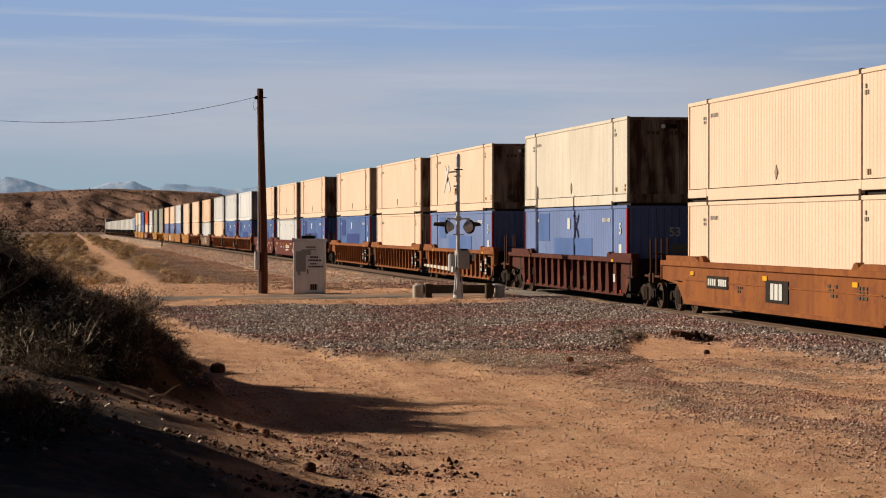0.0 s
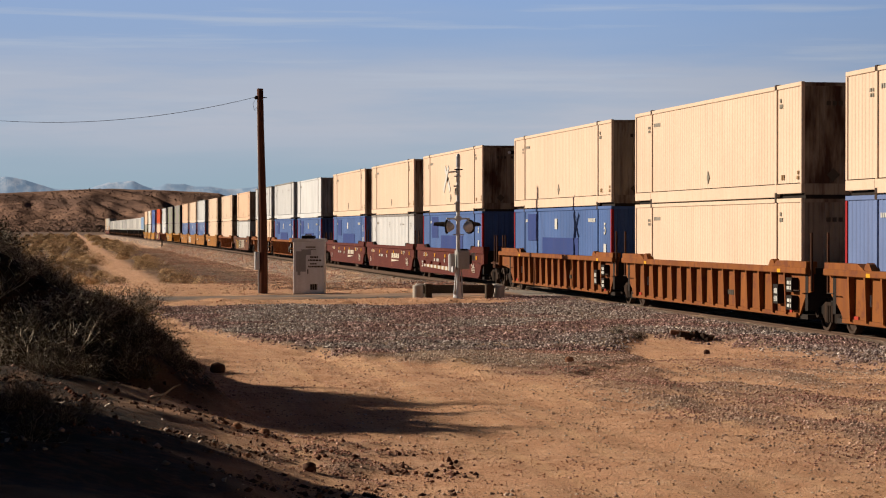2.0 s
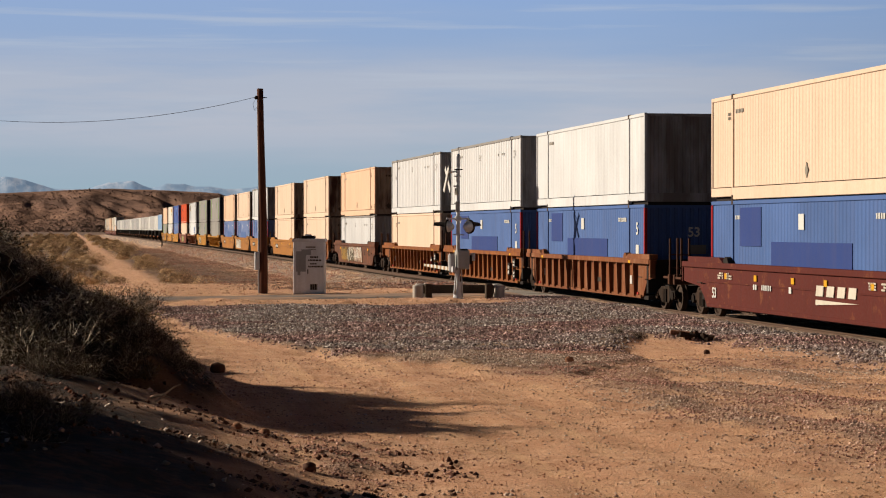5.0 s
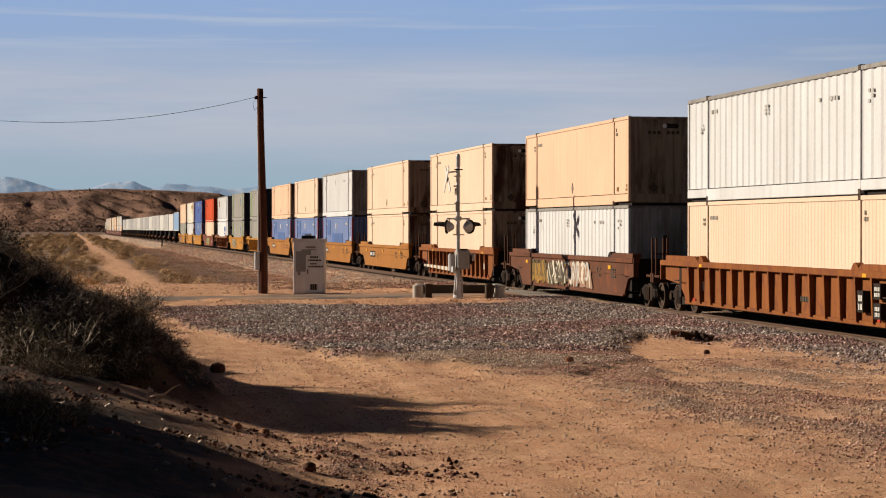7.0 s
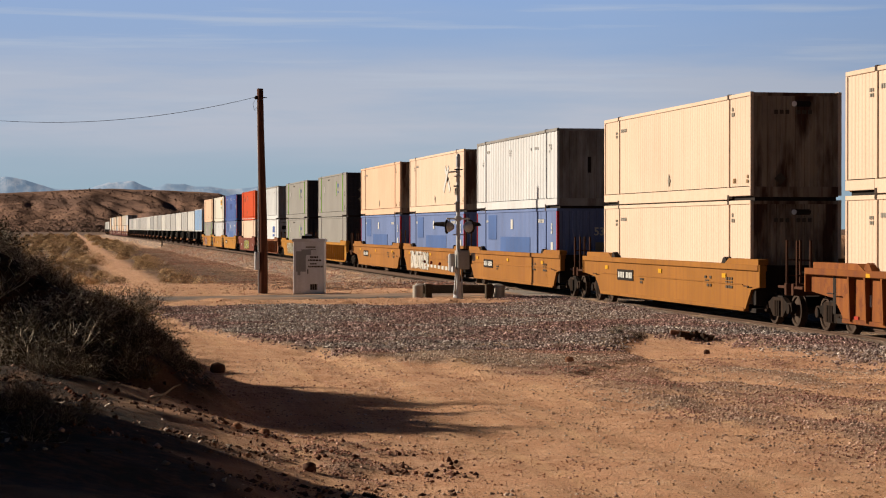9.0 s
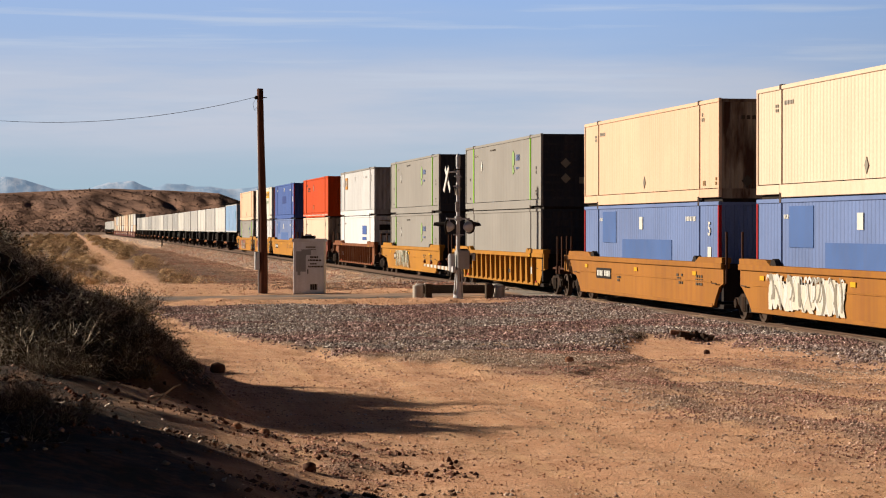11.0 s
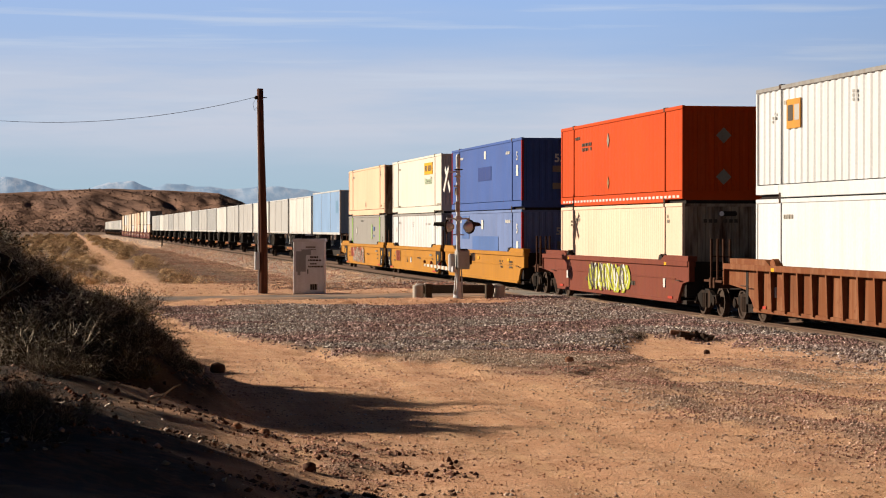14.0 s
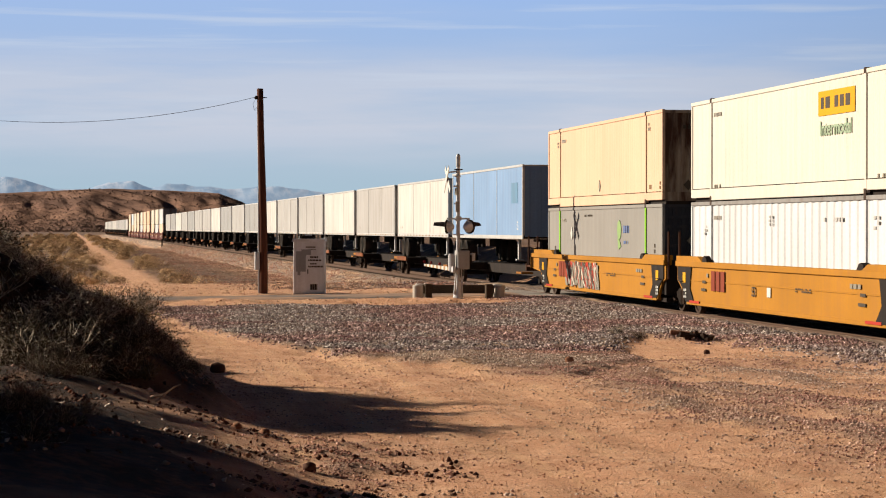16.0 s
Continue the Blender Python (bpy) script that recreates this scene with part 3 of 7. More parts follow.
# ---- well cars ----
def wheel_mesh():
    if "wheel" not in BUILT:
        bm = bmesh.new()
        lathe(bm, [(0.10, -0.09), (0.14, -0.09), (0.16, -0.04), (0.33, -0.03), (0.35, -0.075), (0.42, -0.075), (0.425, 0.05), (0.455, 0.055), (0.455, 0.085), (0.36, 0.085), (0.34, 0.03), (0.16, 0.03), (0.12, 0.08)], "x", 16)
        BUILT["wheel"] = mesh_of("wheel", bm, STEEL)
        bm = bmesh.new()
        prism(bm, [(-1.12, 0.42), (-1.05, 0.62), (-0.7, 0.62), (-0.42, 0.74), (0.42, 0.74), (0.7, 0.62), (1.05, 0.62), (1.12, 0.42), (0.98, 0.34), (0.66, 0.45), (0.40, 0.24), (-0.40, 0.24), (-0.66, 0.45), (-0.98, 0.34)], "x", -0.06, 0.06)
        for y in (-0.16, 0.0, 0.16):
            tube(bm, (-0.05, y, 0.26), (-0.05, y, 0.66), 0.075, n=8)
        for y in (-0.89, 0.89):
            lathe(bm, [(0.13, -0.10), (0.13, -0.06), (0.13, 0.06), (0.09, 0.10)], "x", 12, (0, y, 0.46))
        BUILT["side_frame"] = mesh_of("side_frame", bm, TRUCK)
    return BUILT["wheel"]


def truck(parent, y):
    """Two-axle running gear under a car, centred at y."""
    wheel_mesh()
    t = part("truck", boxes((-1.0, 1.0, y - 0.2, y + 0.2, 0.45, 0.78)), DARK, parent, "black two-axle truck")
    for s in (-1, 1):
        o = part("side_frame", BUILT["side_frame"], DARK, t)
        o.location = (s * 1.0, y, 0)
        for d in (-0.89, 0.89):
            o = part("wheel", BUILT["wheel"], STEEL, t, "worn steel wheel")
            o.location, o.scale = (s * 0.79, y + d, 0.425), (-s, 1, 1)
    for d in (-0.89, 0.89):
        bm = bmesh.new()
        tube(bm, (-0.75, y + d, 0.425), (0.75, y + d, 0.425), 0.085, n=8)
        part("axle", bm, STEEL, t)


CAR_LABEL = {
    "ribbed": "well car with upright ribbed sides carrying stacked containers",
    "smooth": "well car with plain plate sides carrying stacked containers",
}
ROW_TOP, ROW_BOTTOM = 1.56, 0.37


def build_car(kind, paint_mat, colour, front, back, deco):
    """front, back: 'end' for a coupler end on its own truck, 'joint' for an end that shares the truck of its neighbour, 'joint_truck' for the end that owns it."""
    ob = thing("well_car", colour + " " + CAR_LABEL[kind], "rail car", "well cars of the train")
    W = 1.50
    RF, RB = 9.35 if front == "end" else 9.0, 10.35 if back == "end" else 9.0
    for s in (-1, 1):
        def sx(a, b):
            return (min(s * a, s * b), max(s * a, s * b))
        # side wall with ends cut back over the trucks
        x0, x1 = sx(W - (0.16 if kind == "ribbed" else 0.06), W - (0.22 if kind == "ribbed" else 0.14))
        bm = bmesh.new()
        prism(bm, [(-RF, 1.0), (-8.6, 0.90), (-8.3, 0.6), (-8.1, ROW_BOTTOM), (8.05, ROW_BOTTOM), (8.3, 0.6), (8.75, 0.88), (RB, 1.0), (RB, ROW_TOP), (-RF, ROW_TOP)], "x", x0, x1)
        wall = part("side_wall", bm, paint_mat, ob)
        part("top_chord", bevelled(*sx(W - 0.26, W + 0.01), -RF, RB, ROW_TOP - 0.14, ROW_TOP + 0.02, 0.015), paint_mat, ob)
        part("bottom_chord", bevelled(*sx(W - 0.28, W - (0.10 if kind == "ribbed" else 0.045)), -8.0, 8.0, ROW_BOTTOM - 0.06, ROW_BOTTOM + 0.05, 0.012), paint_mat, ob)
        for e in (-1, 1):
            tip = min(9.8, RF if e < 0 else RB) - 0.02
            bm = bmesh.new()
            pts = [(e * tip, ROW_TOP + 0.02), (e * tip, ROW_TOP + 0.17), (e * 6.75, ROW_TOP + 0.17), (e * 6.35, ROW_TOP + 0.02)]
            prism(bm, pts, "x", *sx(W - 0.30, W - 0.02))
            part("end_chord", bm, paint_mat, ob)
            bm = bmesh.new()
            prism(bm, [(e * 6.45, ROW_TOP), (e * 6.38, ROW_TOP + 0.14), (e * 6.24, ROW_TOP + 0.20), (e * 6.10, ROW_TOP + 0.17), (e * 5.92, ROW_TOP)], "x", *sx(W - 0.24, W - 0.05))
            part("container_guide", bm, DARK if kind == "smooth" and paint_mat is not RUST_ORANGE else paint_mat, ob)
        if kind == "ribbed":
            if "rib" not in BUILT:
                bm = bmesh.new()
                v = box(bm, -0.16, 0.0, -0.05, 0.05, 0.0, 1.11)
                for i in (0, 3):
                    v[i].co.x = -0.115
                for i, dy in ((0, 0.02), (1, 0.02), (2, -0.02), (3, -0.02)):
                    v[i].co.y += dy
                BUILT["rib"] = bm
            key = "rib" + paint_mat.name
            if key not in BUILT:
                BUILT[key] = mesh_of("rib", BUILT["rib"].copy(), paint_mat)
            for i in range(15) if s < 0 else range(0, 15, 2):
                o = part("rib", BUILT[key], paint_mat, ob)
                o.location, o.scale = (s * (W - 0.16), -7.35 + i * 1.05, ROW_BOTTOM), (-s, 1, 1)
        else:
            part("rail_strip", boxes((*sx(W - 0.065, W - 0.035), -7.9, 7.9, 1.02, 1.05)), paint_mat, wall)
    part("well_floor", boxes((-1.3, 1.3, -8.6, 8.6, 0.28, 0.40)), DARK, ob)
    for e, kind_end in ((-1, front), (1, back)):
        reach = 11.55 if kind_end == "end" else 9.65
        ya, yb = sorted((e * 8.55, e * reach))
        part("end_bulkhead", boxes((-W + 0.15, W - 0.15, *sorted((e * 8.55, e * 8.75)), 0.5, ROW_TOP)), DARK, ob)
        bm = bmesh.new()
        prism(bm, [(e * 8.7, 1.42), (e * reach, 1.22), (e * reach, 0.82), (e * 8.7, 0.72)], "x", -0.42, 0.42)
        part("draft_sill", bm, DARK, ob)
        if kind_end == "end":
            truck(ob, e * 9.7)
            part("end_platform", bevelled(-1.42, 1.42, *sorted((e * 10.75, e * 11.45)), 1.02, 1.09, 0.01), SHADED_POLE_RUST, ob)
            part("end_beam", bevelled(-1.45, 1.45, *sorted((e * 11.35, e * 11.5)), 0.85, 1.15, 0.015), SHADED_POLE_RUST, ob)
            bm = bmesh.new()
            box(bm, -0.14, 0.14, *sorted((e * 11.4, e * 11.75)), 0.78, 1.02)
            box(bm, -0.2, 0.12, *sorted((e * 11.72, e * 11.86)), 0.74, 1.06)
            part("coupler", bm, DARK, ob, "black knuckle coupler")
            for x in (-1.36, -1.0):
                bm = bmesh.new()
                tube(bm, (x, e * 11.3, 1.05), (x, e * 11.3, 2.25), 0.035, n=6)
                part("grab_pole", bm, SHADED_POLE_RUST, ob)
            for i in range(2):
                bm = bmesh.new()
                tube(bm, (-1.36, e * 11.3, 1.35 + i * 0.4), (-1.0, e * 11.3, 1.35 + i * 0.4), 0.018, n=5)
                part("rung", bm, SHADED_POLE_RUST, ob)
            bm = bmesh.new()
            box(bm, 0.35, 0.5, *sorted((e * 11.2, e * 11.35)), 1.05, 2.0)
            lathe(bm, [(0.02, -0.02), (0.26, -0.015), (0.28, 0.02), (0.02, 0.03)], "y", 14, (0.42, e * 11.42, 1.9))
            part("hand_brake", bm, DARK, ob, "black hand brake wheel on a stand")
        else:
            if kind_end == "joint_truck":
                truck(ob, e * 9.65)
            for x in (-1.36,):
                bm = bmesh.new()
                tube(bm, (x, e * 9.05, 1.0), (x, e * 9.05, 2.45), 0.032, n=6)
                part("grab_pole", bm, SHADED_POLE_RUST, ob)
        bm = bmesh.new()
        tube(bm, (-W - 0.03, e * 8.2, 1.0), (-W - 0.03, e * 8.65, 1.0), 0.016, n=5)
        part("grab_iron", bm, STEEL, ob)
        if kind_end == "end":
            for s in (-1, 1):
                part("end_bracket", bevelled(*sorted((s * (W - 0.2), s * (W - 0.02))), *sorted((e * (RF if e < 0 else RB), e * ((RF if e < 0 else RB) + 0.08))), 0.98, ROW_TOP + 0.02, 0.012), paint_mat, ob)
    x = -W + (0.045 if kind == "smooth" else 0.14)
    deco(ob, x, kind)
    return ob


# markings of the cars; x is the face of the side wall
def deco_plain(ob, x, kind):
    for y in (-6.8, 6.2):
        part("notice", boxes((x - 0.012, x + 0.05, y, y + 0.22, 0.75, 1.02)), MARK_WHITE, ob)
        part("reflector", boxes((-1.515, -1.48, y - 0.3, y - 0.05, 1.43, 1.52)), MARK_YELLOW, ob)
    bar_rows(ob, MARK_DARK, x - 0.002, -3.2, 0.72, 1.1, 0.2, 1, 6)
    bar_rows(ob, MARK_DARK, x - 0.002, 3.1, 0.72, 0.6, 0.2, 1, 3)
    part("reflector", boxes((x - 0.012, x + 0.05, -7.6, -7.1, 0.42, 0.50)), MARK_RED, ob)
    part("reflector", boxes((x - 0.012, x + 0.05, 7.0, 7.5, 0.42, 0.50)), MARK_RED, ob)


def deco_ribbed(ob, x, kind):
    """Plain marks, and black plates with white stencils by the lead end."""
    deco_plain(ob, x, kind)
    for y, z, w, h in ((-8.0, 0.95, 0.42, 0.36), (-8.0, 0.50, 0.42, 0.36), (-6.92, 0.62, 0.36, 0.5)):
        part("stencil_plate", boxes((-1.52, -1.30, y, y + w, z, z + h)), DARK, ob, "black stencil plate")
        bar_rows(ob, MARK_WHITE, -1.518, y + 0.05, z + 0.06, w - 0.08, h - 0.1, 2, 3)


def deco_panel(ob, x, kind):
    """A black-framed number panel and faded writing."""
    part("number_panel", boxes((x - 0.012, x + 0.02, 3.6, 5.6, 0.85, 1.2)), DARK, ob, "black number panel")
    bm = bmesh.new()
    for i in range(9):
        if i != 4:
            box(bm, x - 0.018, x - 0.008, 3.72 + i * 0.2, 3.86 + i * 0.2, 0.93, 1.12)
    part("marking", bm, MARK_WHITE, ob)["kind"] = "stuff"
    bar_rows(ob, MARK_DARK, x - 0.002, 2.3, 0.8, 0.5, 0.2, 2, 3)
    for y in (-6.4, 0.2, 6.9):
        part("reflector", boxes((x - 0.014, x + 0.02, y, y + 0.35, 1.18, 1.3)), MARK_YELLOW, ob)
    for y in (-7.0, -5.0):
        bar_rows(ob, MARK_DARK, x - 0.002, y, 0.9, 0.7, 0.34, 3, 3)
    if kind == "smooth" and ob["label"].startswith("rusty"):
        part("number_panel", boxes((x - 0.012, x + 0.02, -1.5, 0.3, 0.62, 1.2)), DARK, ob, "black mark panel")
        block_mark(ob, x - 0.012, -0.6, 0.70, 0.42, MARK_WHITE)


def block_mark(ob, x, y, z, h, mat):
    """An owner's mark as three plain upright blocks."""
    w = h * 0.62
    for i in range(3):
        part("mark_block", boxes((x - 0.016, x, y + (1 - i) * 1.3 * w - w / 2, y + (1 - i) * 1.3 * w + w / 2, z, z + h)), mat, ob)


def deco_yellow(ob, x, kind):
    for e in (-1, 1):
        bm = bmesh.new()
        prism(bm, [(e * 8.85, 1.02), (e * 8.42, 0.82), (e * 8.18, 0.5), (e * 8.02, 0.39), (e * 7.2, 0.39), (e * 7.6, 0.8), (e * 7.45, ROW_TOP - 0.15), (e * 8.85, ROW_TOP - 0.15)], "x", x - 0.020, x - 0.014)
        part("end_patch", bm, DARK, ob, "black painted car end")
        part("reflector", boxes((x - 0.03, x, *sorted((e * 8.0, e * 8.3)), 0.95, 1.25)), MARK_YELLOW, ob)
        part("reflector", boxes((x - 0.03, x, *sorted((e * 7.6, e * 6.6)), 0.37, 0.44)), MARK_RED, ob)
        bar_rows(ob, MARK_WHITE, x - 0.024, e * 8.1 - 0.15, 0.5, 0.3, 0.3, 3, 2)
        bar_rows(ob, MARK_DARK, x - 0.014, e * 6.3 - 0.3, 0.75, 0.6, 0.34, 3, 1)
        bar_rows(ob, MARK_GREY, x - 0.014, e * 5.9 - 0.4, 1.15, 0.8, 0.16, 1, 3)
    block_mark(ob, x - 0.014, 4.8, 0.78, 0.56, MARK_RUST)
    letters("53", 0.36, MARK_DARK, ob, side_face(x - 0.02, 1.6, 0.85), "figure")
    bar_rows(ob, MARK_DARK, x - 0.014, -2.9, 0.95, 1.2, 0.12, 2, 8)
    part("notice", boxes((x - 0.016, x, 0.2, 0.5, 0.75, 1.0)), MARK_WHITE, ob)


def deco_maroon(ob, x, kind):
    """White railway mark as plain slanted blocks, figures and yellow reflectors."""
    bm = bmesh.new()
    for i in range(4):
        y = -1.2 - i * 0.74
        prism(bm, [(y, 0.90), (y - 0.50, 0.90), (y - 0.57, 1.16), (y - 0.07, 1.16)], "x", x - 0.016, x)
    prism(bm, [(-1.2, 0.68), (-4.1, 0.79), (-1.2, 0.81)], "x", x - 0.016, x)
    part("marking", bm, CREAM, ob, "cream white slanted mark")["kind"] = "stuff"
    letters("53", 0.40, MARK_WHITE, ob, side_face(x - 0.018, 7.2, 0.72), "figure")
    bar_rows(ob, MARK_WHITE, x - 0.014, 2.2, 0.92, 1.7, 0.2, 1, 10)
    bar_rows(ob, MARK_WHITE, x - 0.014, 0.6, 0.9, 0.3, 0.24, 1, 1)
    for y in (-6.0, -5.2, 6.4, 5.6):
        bar_rows(ob, CREAM, x - 0.014, y, 1.14, 0.5, 0.2, 3, 4)
    bar_rows(ob, CREAM, x - 0.014, -7.2, 0.55, 0.8, 0.42, 6, 5)
    for y in (-7.7, -5.1, -2.0, 0.4, 3.4, 6.0):
        part("reflector", boxes((x - 0.02, x, y, y + 0.22, 1.14, 1.3)), MARK_YELLOW, ob)


def scrawl(ob, x, y0, y1, z0, z1, mats, seed, strokes=11):
    """Spray-painted shapes that spell nothing: a ragged filled field, then leaning bars and hooks over it."""
    rng = random.Random(seed)
    mid, tall = (z0 + z1) / 2, z1 - z0
    for k, mat in enumerate(mats):
        bm = bmesh.new()
        n = strokes * (3 if k == 0 else 2)
        for i in range(n):
            yc = y0 + (y1 - y0) * (i + rng.uniform(0.1, 0.9)) / n
            span = (y1 - y0) / strokes
            off = 0.004 + 0.004 * k + 0.00015 * i
            hook = k > 0 and rng.random() < 0.4
            if k > 1 and rng.random() < 0.35:
                continue
            w = span * (rng.uniform(0.22, 0.60) if k == 0 else rng.uniform(0.06, 0.2))
            lo, hi = mid - tall * rng.uniform(0.30, 0.50), mid + tall * rng.uniform(0.20, 0.50)
            bow = span * rng.uniform(-0.5, 0.5)
            lean = rng.uniform(-0.35, 0.8)
            row = []
            for j in range(9):
                a = j / 8
                if hook:
                    t = 0.6 + 4.4 * a
                    cy, cz = yc + span * 0.32 * math.cos(t), mid + 0.15 * tall + tall * 0.30 * math.sin(t)
                    dy, dz = math.cos(t) * w * 0.7, math.sin(t) * w * 0.7
                else:
                    cy, cz = yc + bow * math.sin(3.1416 * a), lo + (hi - lo) * a
                    dy, dz = w * (0.75 + 0.25 * math.sin(3.1416 * a)) * rng.uniform(0.85, 1.1), 0.0
                cy += lean * (cz - mid)
                row.append([bm.verts.new((x - off, cy - dy, cz - dz)), bm.verts.new((x - off, cy + dy, cz + dz))])
            for p, q in zip(row, row[1:]):
                bm.faces.new((p[0], p[1], q[1], q[0]))
        part("spray_paint", bm, mat, ob, "spray-painted scrawl")["kind"] = "stuff"


def deco_scrawl(mats, y0, y1, seed, base):
    def deco(ob, x, kind):
        base(ob, x, kind)
        scrawl(ob, x - 0.02, y0, y1, 0.42, 1.38, mats, seed)
    return deco


def deco_fields(fields, seed, base):
    """Several sprayed pieces side by side, each in its own colours."""
    def deco(ob, x, kind):
        base(ob, x, kind)
        for i, (y0, y1, mats) in enumerate(fields):
            scrawl(ob, x - 0.02, y0, y1, 0.42, 1.36, mats, seed + i, 6)
    return deco


def car(kind, paint_mat, colour, front, back, deco, key):
    k = ("car", kind, paint_mat.name, front, back, key)
    if k not in BUILT:
        BUILT[k] = build_car(kind, paint_mat, colour, front, back, deco)
        return BUILT[k]
    return copy_thing(BUILT[k], Matrix())


# ---- trailers on spine cars ----
def build_trailer(mat, label):
    ob = thing("road_trailer", label, "trailer", "trailers on the train")
    zb, zt = 1.12, 4.17 if mat is SKY_BLUE else 4.02
    for s in (-1, 1):
        bm = bmesh.new()
        corrugated(bm, s * 1.28, -HL + 0.08, HL - 0.12, zb + 0.16, zt - 0.1, 0.6, 0.006, s)
        part("side_panel", bm, mat, ob)
        part("top_rail", bevelled(*sorted((s * 1.24, s * 1.30)), -HL, HL, zt - 0.1, zt, 0.01), ALUMINIUM, ob)
        part("bottom_rail", bevelled(*sorted((s * 1.24, s * 1.30)), -HL, HL, zb, zb + 0.16, 0.01), ALUMINIUM, ob)
        for y in (-HL, HL - 0.12):
            part("corner_post", bevelled(*sorted((s * 1.2, s * 1.30)), y, y + 0.12, zb + 0.16, zt - 0.1, 0.01), ALUMINIUM, ob)
        bm = bmesh.new()
        tube(bm, (s * 0.75, -4.9, 0.25), (s * 0.75, -4.9, zb), 0.07, n=6)
        box(bm, s * 0.75 - 0.14, s * 0.75 + 0.14, -5.05, -4.75, 0.22, 0.27)
        part("landing_leg", bm, ALUMINIUM, ob)
        part("mud_flap", boxes((s * 1.0 - 0.28, s * 1.0 + 0.28, 7.55, 7.58, 0.25, 0.95)), MARK_WHITE if mat is TRAILER_WHITE else TYRE, ob)
    bm = bmesh.new()
    corrugated_end(bm, -HL + 0.02, -1.2, 1.2, zb + 0.1, zt - 0.08, 0.45, 0.015, -1)
    part("front_wall", bm, mat, ob)
    part("rear_frame", boxes((-1.2, 1.2, HL - 0.06, HL - 0.01, zb, zt - 0.05)), mat, ob)
    part("roof", boxes((-1.25, 1.25, -HL + 0.03, HL - 0.03, zt - 0.06, zt - 0.02)), ALUMINIUM, ob)
    part("floor", boxes((-1.25, 1.25, -HL + 0.05, HL - 0.05, zb + 0.02, zb + 0.14)), DARK, ob)
    bogie = part("bogie", boxes((-0.55, -0.4, 4.4, 7.5, 0.7, zb), (0.4, 0.55, 4.4, 7.5, 0.7, zb)), DARK, ob)
    if "road_wheel" not in BUILT:
        bm = bmesh.new()
        lathe(bm, [(0.12, -0.2), (0.28, -0.12), (0.46, -0.26), (0.52, -0.2), (0.52, 0.2), (0.46, 0.26), (0.12, 0.22)], "x", 18)
        BUILT["road_wheel"] = mesh_of("wheel", bm, TYRE)
    for y in (5.2, 6.5):
        for s in (-1, 1):
            o = part("wheel", BUILT["road_wheel"], TYRE, bogie)
            o.location, o.scale = (s * 0.98, y, 0.52), (-s, 1, 1)
    if mat is SKY_BLUE:
        part("patch", boxes((-1.288, -1.26, -HL + 1.0, -HL + 2.3, 2.6, 3.45)), paint("mid_blue_patch_paint", (0.10, 0.20, 0.31)), ob, "darker blue square patch")
        bar_rows(ob, MARK_WHITE, -1.27, -HL + 0.9, 1.5, 0.5, 0.4, 3, 2)
    else:
        bm = bmesh.new()
        for i in range(16):
            box(bm, -1.306, -1.29, -HL + 0.3 + i, -HL + 0.7 + i, zb + 0.05, zb + 0.10)
        part("reflective_tape", bm, MARK_BROWN, ob, "dull reflective tape")["kind"] = "stuff"
        bar_rows(ob, MARK_GREY, -1.27, HL - 1.6, 1.55, 0.9, 0.2, 1, 6)
    # folds of the skin between its rivet lines
    for y in (-2.7, 2.7):
        part("seam_strip", boxes((-1.292, -1.26, y - 0.02, y + 0.02, zb + 0.16, zt - 0.1)), ALUMINIUM, ob)
    return ob


TRAILER_LABEL = {"white": "white road trailer riding on a spine car", "cream": "dull white road trailer riding on a spine car", "grey": "pale grey road trailer riding on a spine car", "pale": "pale blue road trailer riding on a spine car"}
TRAILER_MAT = {"white": TRAILER_WHITE, "cream": TRAILER_GREY, "pale": SKY_BLUE, "grey": TRAILER_PALE}


def trailer(style):
    k = "trailer" + style
    if k not in BUILT:
        BUILT[k] = build_trailer(TRAILER_MAT[style], TRAILER_LABEL[style])
        return BUILT[k]
    return copy_thing(BUILT[k], Matrix())


def build_spine():
    ob = thing("spine_car", "orange and black spine car with a trailer hitch", "rail car", "spine cars of the train")
    part("centre_sill", bevelled(-0.32, 0.32, -8.6, 8.6, 0.55, 0.98, 0.02), DARK, ob)
    for s in (-1, 1):
        part("wheel_platform", bevelled(*sorted((s * 0.45, s * 1.42)), 3.9, 7.7, 0.88, 0.98, 0.01), DARK, ob)
        part("platform_edge", bevelled(*sorted((s * 1.40, s * 1.48)), 4.0, 7.2, 0.80, 1.02, 0.01), RUST_BROWN, ob, "rust brown platform edge")
        part("platform_end", bevelled(*sorted((s * 0.95, s * 1.47)), 7.24, 8.3, 0.86, 1.0, 0.01), CAR_ORANGE, ob, "orange platform end")
        for y in (4.2, 5.8, 7.4):
            part("outrigger", boxes((*sorted((s * 0.3, s * 1.42)), y - 0.06, y + 0.06, 0.66, 0.88)), DARK, ob)
        part("step", bevelled(*sorted((s * 0.9, s * 1.4)), -8.3, -7.3, 0.7, 0.78, 0.01), CAR_ORANGE, ob)
    bm = bmesh.new()
    prism(bm, [(-7.6, 0.98), (-6.2, 0.98), (-6.75, 2.0), (-7.15, 2.0)], "x", -0.28, 0.28)
    box(bm, -0.5, 0.5, -7.4, -6.5, 2.0, 2.1)
    part("hitch", bm, DARK, ob)
    truck(ob, 8.7)
    return ob


def spine_car():
    if "spine" not in BUILT:
        BUILT["spine"] = build_spine()
        return BUILT["spine"]
    return copy_thing(BUILT["spine"], Matrix())


# ---- the train: lead end of the load at the clip's start, car, bottom and top load ----
RIDERS = []          # (object, distance of its middle at the start, height)


def ride(ob, s, z=0.0):
    RIDERS.append((ob, s, z))
    ob.matrix_basis = on_track(s, z)


